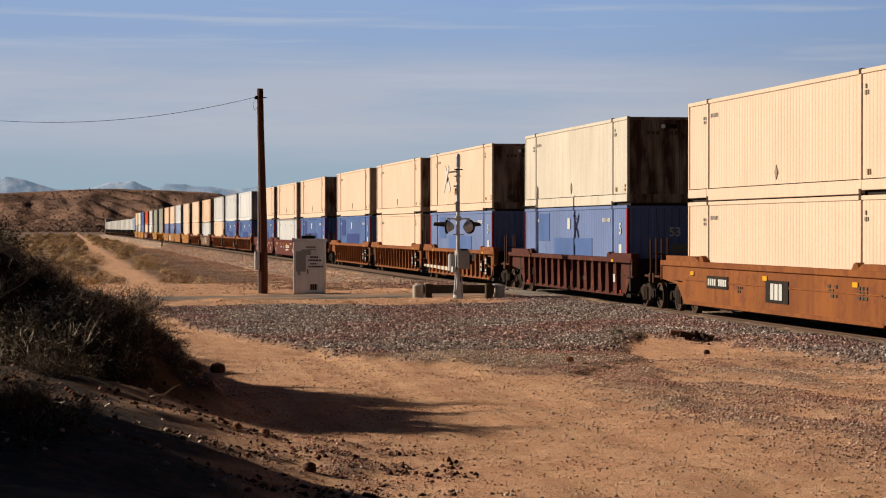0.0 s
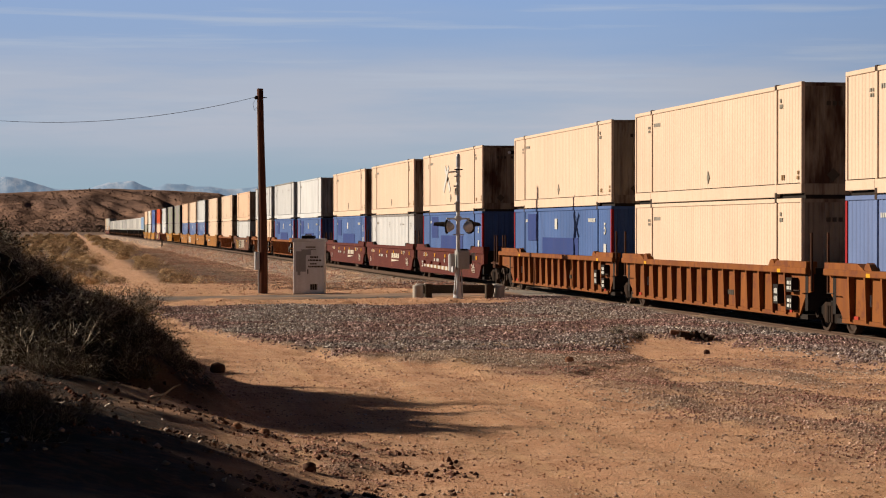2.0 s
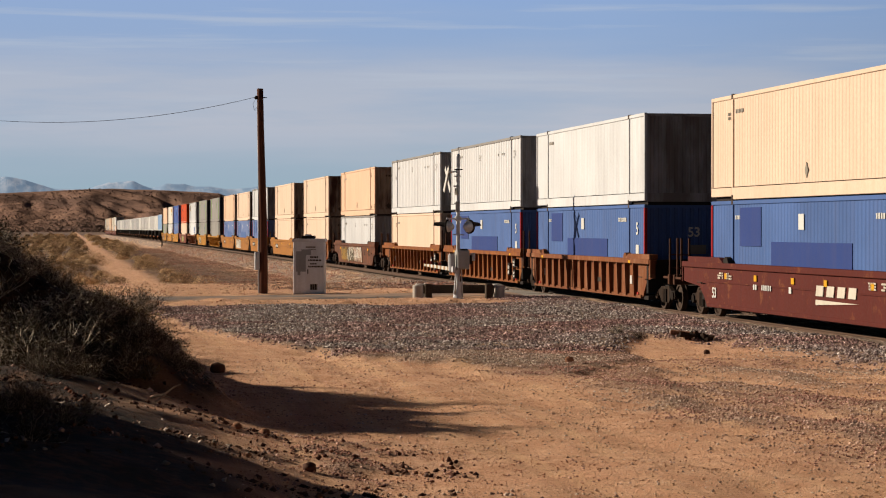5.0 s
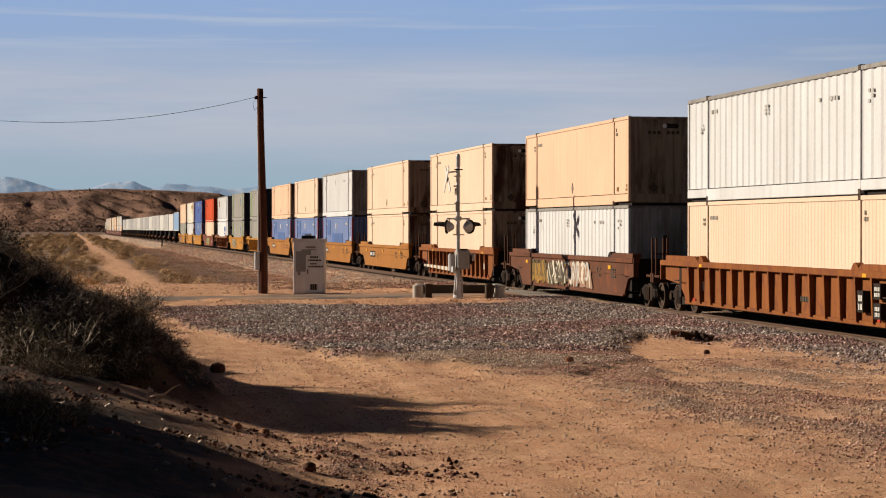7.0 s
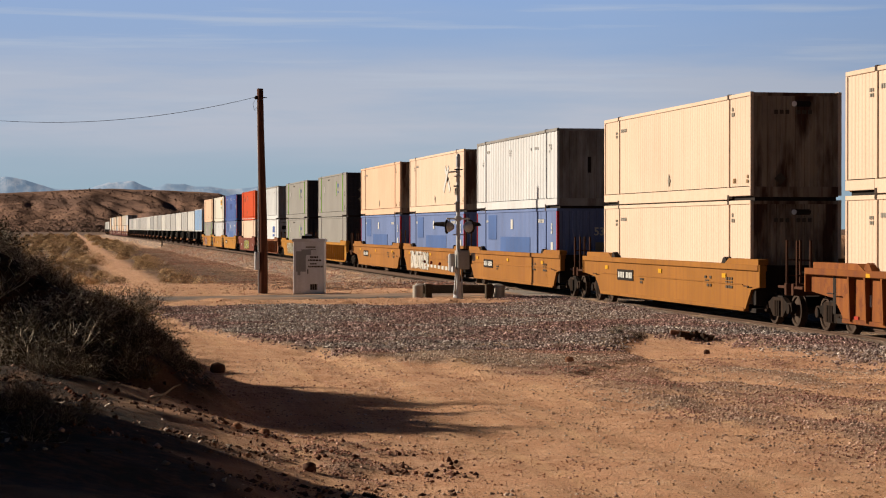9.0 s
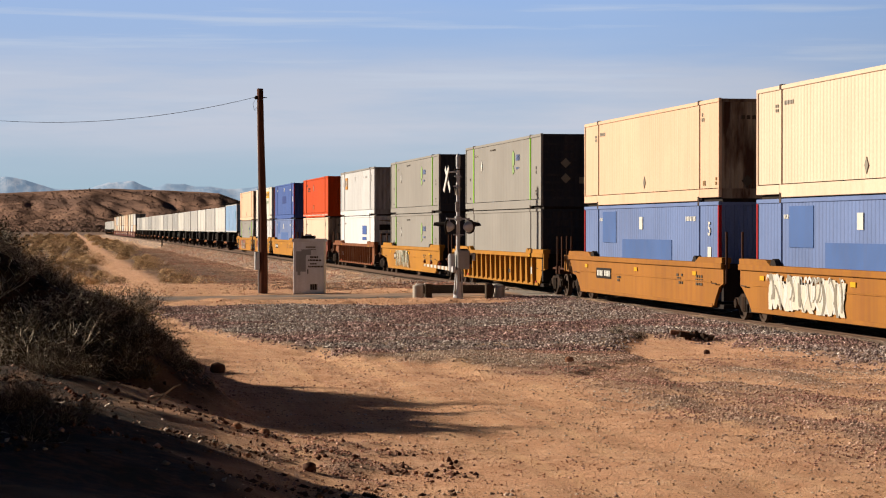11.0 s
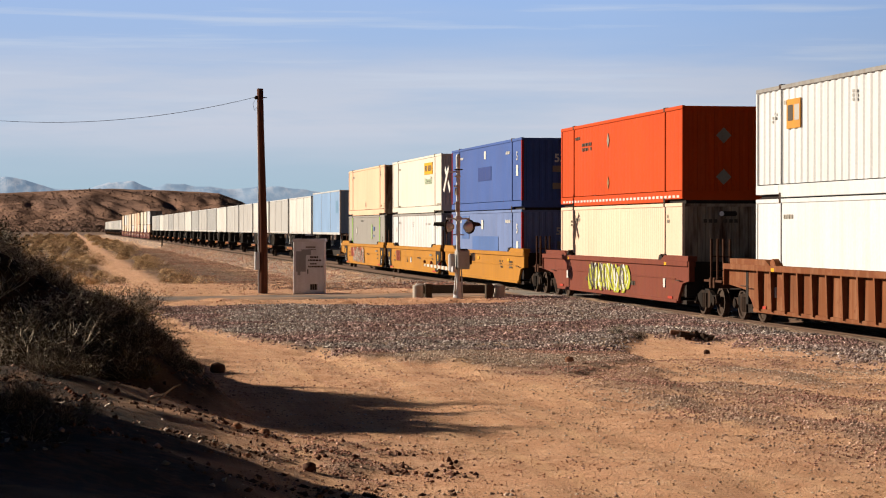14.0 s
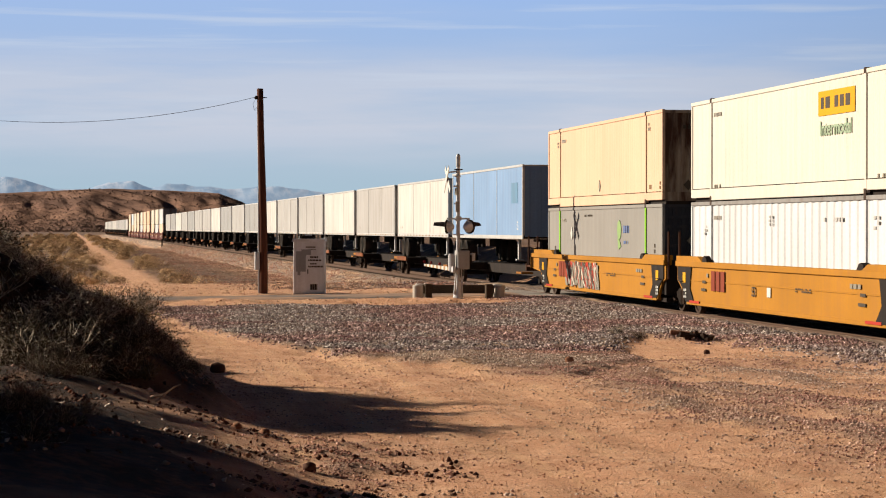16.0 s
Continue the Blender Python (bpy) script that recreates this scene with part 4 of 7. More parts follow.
def stack(lead, kind, mat, colour, ends, deco, key, bottom, top):
    mid = lead + HL
    ride(car(kind, mat, colour, ends[0], ends[1], deco, key), mid)
    ride(container(bottom), mid, 0.42)
    ride(container(top), mid, 0.42 + HH + 0.035)


E, J, T = "end", "joint", "joint_truck"
SINGLE, FIRST, MIDDLE, LAST = (E, E), (E, T), (J, T), (J, E)
SPRAY_A = deco_scrawl([CREAM, MARK_WHITE, MARK_GREY], 1.0, 6.4, 3, deco_panel)
SPRAY_B = deco_fields(((3.4, 6.0, (SPRAY_OCHRE, SPRAY_OLIVE)), (0.4, 3.2, (SPRAY_OLIVE, CREAM, MARK_DARK)), (-3.6, 0.1, (SPRAY_TAN, CREAM, MARK_PALE))), 5, deco_panel)
SPRAY_C = deco_scrawl([MARK_BROWN, SPRAY_MINT, CREAM, SPRAY_OLIVE], 0.5, 5.0, 7, deco_panel)
SPRAY_D = deco_scrawl([SPRAY_GREEN, MARK_WHITE, SPRAY_GREEN, MARK_DARK], -2.4, 2.8, 9, deco_plain)
SPRAY_E = deco_scrawl([MARK_GREY, MARK_RED, CREAM, MARK_DARK], -0.5, 4.2, 11, deco_yellow)


def build_train():
    rows = [
        (22.80, "smooth", CAR_ORANGE, "faded orange", SINGLE, deco_panel, "p", "tan", "tan"),
        (45.98, "smooth", RUST_ORANGE, "rusty orange", SINGLE, deco_panel, "p", "tan", "tan"),
        (69.25, "ribbed", MAROON_DARK, "dark maroon", SINGLE, deco_plain, "n", "blue_faded", "cream"),
        (92.26, "ribbed", RUST_ORANGE, "rusty orange", FIRST, deco_ribbed, "n", "blue_faded", "tan"),
        (111.53, "ribbed", RUST_ORANGE, "rusty orange", MIDDLE, deco_ribbed, "n", "tan", "tan"),
        (130.80, "ribbed", RUST_ORANGE, "rusty orange", LAST, deco_ribbed, "n", "blue", "tan"),
        (153.95, "smooth", MAROON, "maroon", FIRST, deco_maroon, "m", "blue", "tan"),
        (173.15, "smooth", MAROON, "maroon", MIDDLE, deco_maroon, "m", "white", "tan"),
        (192.32, "smooth", MAROON, "maroon", LAST, deco_maroon, "m", "blue", "tan"),
        (215.75, "ribbed", RUST_BROWN, "rust brown", FIRST, deco_plain, "n", "blue", "white_plain"),
        (234.95, "ribbed", RUST_ORANGE, "rusty orange", MIDDLE, deco_ribbed, "n", "blue", "white_tall"),
        (254.20, "ribbed", RUST_ORANGE, "rusty orange", LAST, deco_ribbed, "n", "tan", "white_tall"),
        (277.25, "smooth", RUST_DARK, "rust brown sprayed", SINGLE, SPRAY_B, "b", "white", "tan_warm"),
        (300.45, "ribbed", RUST_ORANGE, "rusty orange", SINGLE, deco_plain, "n", "tan", "tan"),
        (323.83, "smooth", CAR_ORANGE, "faded orange", SINGLE, deco_panel, "p", "tan", "tan"),
        (347.25, "smooth", CAR_ORANGE, "faded orange", FIRST, deco_panel, "p", "blue_faded", "white_tall"),
        (366.65, "smooth", CAR_ORANGE, "faded orange sprayed", MIDDLE, SPRAY_A, "a", "blue_faded", "tan"),
        (386.20, "smooth", CAR_ORANGE, "faded orange", LAST, deco_panel, "p", "blue_faded", "tan_warm"),
        (409.55, "ribbed", CAR_YELLOW, "yellow", SINGLE, deco_plain, "n", "grey_plain", "grey"),
        (433.05, "smooth", CAR_YELLOW, "yellow sprayed", SINGLE, SPRAY_C, "c", "grey", "grey"),
        (455.90, "ribbed", RUST_BROWN, "rust brown", SINGLE, deco_plain, "n", "truck_end", "white_panel"),
        (479.11, "smooth", MAROON_FADED, "faded maroon sprayed", SINGLE, SPRAY_D, "d", "tan", "orange"),
        (502.40, "smooth", CAR_YELLOW, "yellow", FIRST, deco_panel, "p", "blue_faded", "blue_clean"),
        (521.50, "smooth", CAR_YELLOW, "yellow", MIDDLE, deco_yellow, "y", "white", "logo"),
        (540.80, "smooth", CAR_YELLOW, "yellow sprayed", LAST, SPRAY_E, "e", "grey", "tan_warm"),
    ]
    lead = 884.0
    far = [("tan", "white"), ("white", "cream"), ("tan", "cream"), ("tan", "tan_warm"), ("tan", "tan"), ("white", "cream"), ("tan", "tan"), ("cream", "cream"), ("tan", "white_plain"), ("cream", "tan")]
    for i, (low, high) in enumerate(far):
        ends = (FIRST, MIDDLE, LAST)[i % 3] if i < 9 else SINGLE
        rows.append((lead, "smooth", MAROON, "maroon", ends, deco_maroon, "m", low, high))
        lead += 19.25 if ends in (FIRST, MIDDLE) else 23.15
    for r in rows:
        stack(*r)
    kinds = ["pale", "white", "cream", "white", "cream", "cream", "white", "grey", "cream", "grey", "white", "cream", "cream", "grey", "cream", "white", "grey", "cream"]
    for i, kind in enumerate(kinds):
        mid = 561.68 + HL + 17.36 * i
        ride(spine_car(), mid)
        ride(trailer(kind), mid, 0.985)
    for i in range(18):
        mid = lead + 3 + HL + 17.36 * i
        ride(spine_car(), mid)
        ride(trailer(kinds[(i * 5 + 2) % 18] if i % 7 else "white"), mid, 0.985)


build_train()


# ---- the lie of the land ----
def smooth(a, b, v):
    t = np.clip((v - a) / (b - a), 0, 1)
    return t * t * (3 - 2 * t)


def ripple(x, y, size, seed=0.0):
    """Cheap rolling unevenness between -1 and 1."""
    k = 6.2832 / size
    return (np.sin(k * x + 1.7 * np.sin(k * 0.63 * y + seed) + seed) + np.sin(k * 0.87 * y + 1.3 * np.sin(k * 0.71 * x + 2 * seed) + 2.1 * seed) + 0.6 * np.sin(1.9 * k * (x * 0.6 + y * 0.8) + seed * 3)) / 2.6


def centre_at(y):
    u = np.maximum(0, (np.minimum(y, BEND) - 70) / 100)
    far = np.maximum(0, y - BEND)
    return CENTRE - 0.044 * u * u - 0.00695 * far + far * far / (2 * BEND_R)


def bank_height(x, y):
    """The tipped bank on which the camera stands: a straight steep slope that ends at a gap, and a lower mound nearer by."""
    p = 0.523 * x + 0.853 * y
    foot = 2.6 + 0.30 * ripple(y, y * 0.3, 9.0, 1.0)
    lift = np.maximum(0.0, 0.61 * (foot - x))
    rise = lift / (1 + (lift / 2.5) ** 6) ** (1 / 6)
    run = smooth(26.7, 28.3, p - 0.32 * (x - 1.5) + 0.35 * ripple(x, y, 3.1, 5.0)) * (1 - 0.70 * smooth(37, 49, y)) * (1 - smooth(58, 74, y))
    rough = (0.16 * ripple(x, y, 4.3, 2.0) + 0.07 * ripple(x, y, 1.5, 6.0)) * smooth(0, 0.8, lift)
    mound = 3.0 * smooth(-0.3, 4.0, -x) * (1 - smooth(19.6, 24.0, p + 0.25 * ripple(x, y, 2.3, 1.0))) * smooth(9, 17, y)
    apron = 0.85 * (1 - smooth(-0.6, 3.4, x)) * (1 - smooth(29.5, 34, y)) + 0.40 * (1 - smooth(4, 18, y)) * (1 - smooth(1.0, 6.0, x))
    return (rise + rough) * run + np.maximum(mound, apron * (1 + 0.10 * ripple(x, y, 2.9, 4.0)))


def ground_z(x, y):
    x, y = np.asarray(x, float), np.asarray(y, float)
    u = np.abs(x - centre_at(y))
    level = -0.22 + 0.08 * smooth(58, 76, y) - 0.95 * smooth(94, 150, y) * 1.0
    level = level + 0.05 * ripple(x, y, 6.0) + 0.02 * ripple(x, y, 1.7, 4.0) + smooth(300, 1500, y) * 0.6
    wheel = np.exp(-((x - 5.3 - 0.4 * np.sin(y * 0.06)) / 0.35) ** 2) + np.exp(-((x - 7.0 - 0.4 * np.sin(y * 0.06)) / 0.35) ** 2)
    level = level - 0.035 * wheel * (1 - smooth(48, 60, y))
    spoil = (0.10 + 0.09 * ripple(x, y, 2.4, 5.0) + 0.06 * ripple(x, y, 0.9, 3.0)) * np.exp(-((y - 77.0 - 0.5 * ripple(x, y, 5.0, 1.0)) / 1.7) ** 2) * smooth(2.5, 5.0, x) * (1 - smooth(15.0, 16.5, x))
    level = level + np.maximum(spoil, 0.0) + (0.035 * ripple(x, y, 1.3, 9.0) + 0.05 * ripple(x, y, 3.7, 2.0)) * smooth(86, 92, y) * (1 - smooth(110, 130, y))
    heap = 0.13 * np.clip(gravel_share(x, y), 0, 1) * (1 - smooth(100, 115, y))
    berm = -0.185 - 0.5 * np.maximum(0, u - 1.75)
    land = np.maximum(level + heap, berm)
    road = smooth(0.0, 1.2, 4.3 - np.abs(y - 84.0)) * (1 - smooth(13, 19, np.abs(x - centre_at(y))))
    land = land * (1 - road) + road * np.minimum(-0.05, -0.04 - 0.012 * np.maximum(0, u - 2))
    # a bank added beyond the track, so car gaps show shaded ground
    beyond = x - centre_at(y)
    added_far_bank = 2.35 * smooth(4.6, 10.5, beyond + 0.7 * ripple(x, y, 11.0, 3.0)) * (1 - 0.5 * smooth(14, 40, beyond)) * smooth(5.0, 11.0, np.abs(y - 84.0)) * (1 - smooth(900, 1100, y))
    land = land + np.where(beyond > 0, added_far_bank, 0.0)
    return land + bank_height(x, y) + 0.012 * ripple(x, y, 0.7, 7.0) * (y < 110)


def gravel_share(x, y):
    """How thickly crushed stone lies: the loose heap before the crossing, the ballast, scattered stones on the dirt."""
    x, y = np.asarray(x, float), np.asarray(y, float)
    u = centre_at(y) - x
    low = np.interp(x, [2.4, 3.1, 4.4, 6.2, 8.2, 10.0, 11.6, 12.4, 14.0, 16.5, 19.0], [68, 61, 51.5, 44, 40.0, 38.5, 41.5, 46.5, 51.0, 49.0, 20.0])
    wob = 1.3 * ripple(x, y, 3.1, 3.0) + 0.7 * ripple(x, y, 1.1, 5.0)
    heap = smooth(0.0, 2.2, y + wob - low) * (1 - smooth(71.5, 74.0, y + 0.6 * wob)) * smooth(2.2, 3.4, x)
    ballast = 1 - smooth(3.0, 4.4, np.abs(u) + 0.25 * wob)
    strewn = 0.85 * smooth(8.3, 9.6, x + 0.35 * wob) * (1 - smooth(40, 46, y)) * np.clip(0.62 + 0.45 * ripple(x, 0.3 * y, 3.3, 8.0) + 0.35 * ripple(x, 0.4 * y, 1.3, 2.0), 0.1, 1)
    lane = np.exp(-((x - 12.55 + 0.175 * (y - 35) + 0.12 * wob) / 0.42) ** 2) + 0.8 * np.exp(-((x - 14.6 + 0.175 * (y - 35) + 0.12 * wob) / 0.5) ** 2)
    strewn = strewn * (1 - 0.92 * np.clip(lane, 0, 1))
    island = np.exp(-(((x - 13.3) / 1.6) ** 2 + ((y - 45.5) / 3.8) ** 2) * 1.6)
    clump = 0.9 * np.exp(-(((x - 3.2 - 0.1 * (y - 25.5)) / 0.75) ** 2 + ((y - 25.3) / 2.3) ** 2)) * np.clip(0.45 + 0.9 * ripple(x, y, 1.2, 4.0), 0, 1)
    strewn = np.maximum(strewn, clump)
    slope = 0.40 * (1 - smooth(4.0, 8.5, np.abs(u))) * smooth(92, 105, y)
    crossing = (np.abs(y - 84) < 3.9) & (np.abs(u) < 17)
    g = np.maximum(np.maximum(heap, ballast), np.maximum(strewn, slope)) * (1 - 0.9 * island * (1 - ballast))
    return np.where(crossing, 0.0, g)


def graded(fine0, fine1, step, lo, hi, growth):
    mid = list(np.arange(fine0, fine1 + 1e-6, step))
    up, d = [], step
    while (up[-1] if up else fine1) < hi:
        d *= growth
        up.append((up[-1] if up else fine1) + d)
    down, d = [], step
    while (down[-1] if down else fine0) > lo:
        d *= growth
        down.append((down[-1] if down else fine0) - d)
    return np.array(down[::-1] + mid + up)


def ground_material():
    m, n, l, p = nodes_of("desert_ground", 0.95)
    p.inputs["Specular IOR Level"].default_value = 0.15
    co = n.new("ShaderNodeTexCoord").outputs["Object"]
    share = n.new("ShaderNodeAttribute")
    share.attribute_name = "gravel"
    scrub = n.new("ShaderNodeAttribute")
    scrub.attribute_name = "scrub"
    broad = ramp_node(n, l, noise_node(n, l, co, 0.16, 6), 0.32, 0.7)
    c = mix_node(n, l, broad, (0.51, 0.275, 0.163), (0.41, 0.208, 0.117))
    mid = ramp_node(n, l, noise_node(n, l, co, 1.6, 6, 0.65), 0.42, 0.72)
    c = mix_node(n, l, mid, c, (0.60, 0.37, 0.235))
    grit = ramp_node(n, l, noise_node(n, l, co, 16.0, 6, 0.7), 0.50, 0.70)
    c = mix_node(n, l, grit, c, (0.36, 0.20, 0.105))
    stone = ramp_node(n, l, noise_node(n, l, co, 9.0, 8, 0.8), 0.38, 0.62, (0.055, 0.040, 0.034, 1), (0.30, 0.225, 0.18, 1))
    c = mix_node(n, l, share.outputs["Fac"], c, stone)
    along = noise_node(n, l, co, 1.0, 4, 0.6, (2.6, 0.10, 1.0))
    c = mix_node(n, l, ramp_node(n, l, along, 0.50, 0.68), c, mix_node(n, l, 0.5, c, (0.62, 0.385, 0.215)))
    worn = noise_node(n, l, co, 1.0, 5, 0.65, (5.5, 0.22, 1.0))
    c = mix_node(n, l, ramp_node(n, l, worn, 0.52, 0.72, (0, 0, 0, 1), (0.5, 0.5, 0.5, 1)), c, (0.27, 0.140, 0.080))
    speck = ramp_node(n, l, noise_node(n, l, co, 26.0, 3, 0.6), 0.60, 0.68)
    c = mix_node(n, l, speck, c, (0.15, 0.08, 0.045))
    pale = ramp_node(n, l, noise_node(n, l, co, 33.0, 2, 0.5), 0.66, 0.72)
    c = mix_node(n, l, pale, c, (0.62, 0.49, 0.37))
    # dark reddish bank soil, blackened further to carry the bank's shade
    shaded_litter = n.new("ShaderNodeAttribute")
    shaded_litter.attribute_name = "shaded_litter"
    shade_brown = ramp_node(n, l, noise_node(n, l, co, 4.0, 8, 0.8), 0.45, 0.70, (0.009, 0.0045, 0.0035, 1), (0.095, 0.038, 0.019, 1))
    c = mix_node(n, l, shaded_litter.outputs["Fac"], c, shade_brown)
    brush = ramp_node(n, l, noise_node(n, l, co, 0.5, 8, 0.8), 0.42, 0.6, (0.062, 0.040, 0.030, 1), (0.22, 0.125, 0.075, 1))
    c = mix_node(n, l, scrub.outputs["Fac"], c, brush)
    l.new(c, p.inputs["Base Color"])
    h = n.new("ShaderNodeMath")
    h.operation = "ADD"
    l.new(noise_node(n, l, co, 5.0, 8, 0.7), h.inputs[0])
    l.new(noise_node(n, l, co, 38.0, 5, 0.7), h.inputs[1])
    bump_node(n, l, p, h.outputs[0], 0.8, 0.06)
    return m


def grid_mesh(name, X, Y, Z, material, attrs=()):
    ny, nx = X.shape
    me = bpy.data.meshes.new(name)
    verts = np.stack([X, Y, Z], -1).reshape(-1, 3)
    i = np.arange((ny - 1) * (nx - 1))
    r, c = i // (nx - 1), i % (nx - 1)
    a = r * nx + c
    quads = np.stack([a, a + 1, a + nx + 1, a + nx], -1)
    me.vertices.add(len(verts))
    me.vertices.foreach_set("co", verts.ravel())
    me.loops.add(quads.size)
    me.loops.foreach_set("vertex_index", quads.ravel().astype(np.int32))
    me.polygons.add(len(quads))
    me.polygons.foreach_set("loop_start", (np.arange(len(quads)) * 4).astype(np.int32))
    me.polygons.foreach_set("use_smooth", np.ones(len(quads), bool))
    for key, values in attrs:
        at = me.attributes.new(key, "FLOAT", "POINT")
        at.data.foreach_set("value", values.ravel().astype(np.float32))
    me.update()
    me.materials.append(material)
    return new(name, me)


def build_ground():
    xs = graded(-5.0, 21.5, 0.16, -4200, 4200, 1.13)
    ys = graded(17.0, 100.0, 0.20, -1500, 4900, 1.06)
    X, Y = np.meshgrid(xs, ys)
    Z = ground_z(X, Y)
    g = np.clip(gravel_share(X, Y), 0, 1)
    lane = np.exp(-((X - 4.6) / 1.7) ** 4) * smooth(105, 130, Y)
    opening = (1 - smooth(112, 150, Y + 6 * ripple(X, Y, 20.0, 2.0))) * smooth(92, 96, Y)
    u = np.abs(X - centre_at(Y))
    scrub = smooth(96, 150, Y) * (1 - np.clip(lane, 0, 1)) * (1 - opening) * smooth(4.5, 7.0, u)
    # mask of the shade-blackened soil; it thins over the sunlit gap
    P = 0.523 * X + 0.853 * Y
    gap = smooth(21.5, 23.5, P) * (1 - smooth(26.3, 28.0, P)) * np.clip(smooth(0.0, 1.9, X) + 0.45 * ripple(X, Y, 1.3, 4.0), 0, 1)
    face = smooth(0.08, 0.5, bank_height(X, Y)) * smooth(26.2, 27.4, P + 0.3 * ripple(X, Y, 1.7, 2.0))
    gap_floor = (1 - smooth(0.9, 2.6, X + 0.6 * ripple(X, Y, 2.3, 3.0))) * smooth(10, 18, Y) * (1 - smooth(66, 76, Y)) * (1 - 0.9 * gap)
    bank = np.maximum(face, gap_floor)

    ob = grid_mesh("ground", X, Y, Z, ground_material(), (("gravel", g), ("scrub", np.clip(scrub, 0, 1)), ("shaded_litter", np.clip(bank, 0, 1))))
    tagged(ob, "sandy orange desert ground with wheel ruts and stones", "ground", kind="structure")
    return ob


build_ground()


def leaf_material(name, cols, start=0.0, thin=0.0):
    m, n, l, p = nodes_of(name, 0.8)
    geo = n.new("ShaderNodeNewGeometry")
    c = ramp_node(n, l, geo.outputs["Random Per Island"], start, 1.0, (*cols[0], 1), (*cols[1], 1))
    l.new(c, p.inputs["Base Color"])
    if thin:
        through_light = n.new("ShaderNodeBsdfTranslucent")
        l.new(c, through_light.inputs["Color"])
        both = n.new("ShaderNodeMixShader")
        both.inputs["Fac"].default_value = thin
        l.new(p.outputs["BSDF"], both.inputs[1])
        l.new(through_light.outputs["BSDF"], both.inputs[2])
        l.new(both.outputs["Shader"], n["Material Output"].inputs["Surface"])
    return m


def mesh_from(name, verts, faces, material):
    me = bpy.data.meshes.new(name)
    me.from_pydata(verts, [], faces)
    me.materials.append(material)
    return me


def far_material(name, low, high, scale, dark):
    m, n, l, p = nodes_of(name, 1.0)
    p.inputs["Specular IOR Level"].default_value = 0.0
    co = n.new("ShaderNodeTexCoord").outputs["Object"]
    c = mix_node(n, l, ramp_node(n, l, noise_node(n, l, co, scale, 7, 0.65), 0.35, 0.68), low, high)
    spots = ramp_node(n, l, noise_node(n, l, co, scale * 30, 6, 0.75), 0.44, 0.58)
    # broad dark patches in the earth colour stand in for slope shadows
    c = mix_node(n, l, ramp_node(n, l, noise_node(n, l, co, scale * 0.6, 6, 0.6), 0.46, 0.60), c, tuple(0.5 * (a + b) for a, b in zip(low, dark)))
    c = mix_node(n, l, spots, c, dark)
    l.new(c, p.inputs["Base Color"])
    return m


def view_point(px_x, distance):
    """A point of the plain on the bearing that lies px_x across the picture, at a depth from the camera."""
    a = math.atan((px_x - 784) / 3862.0)
    d = distance / math.cos(a)
    b = a + radians(9.86)
    return d * math.sin(b), d * math.cos(b)


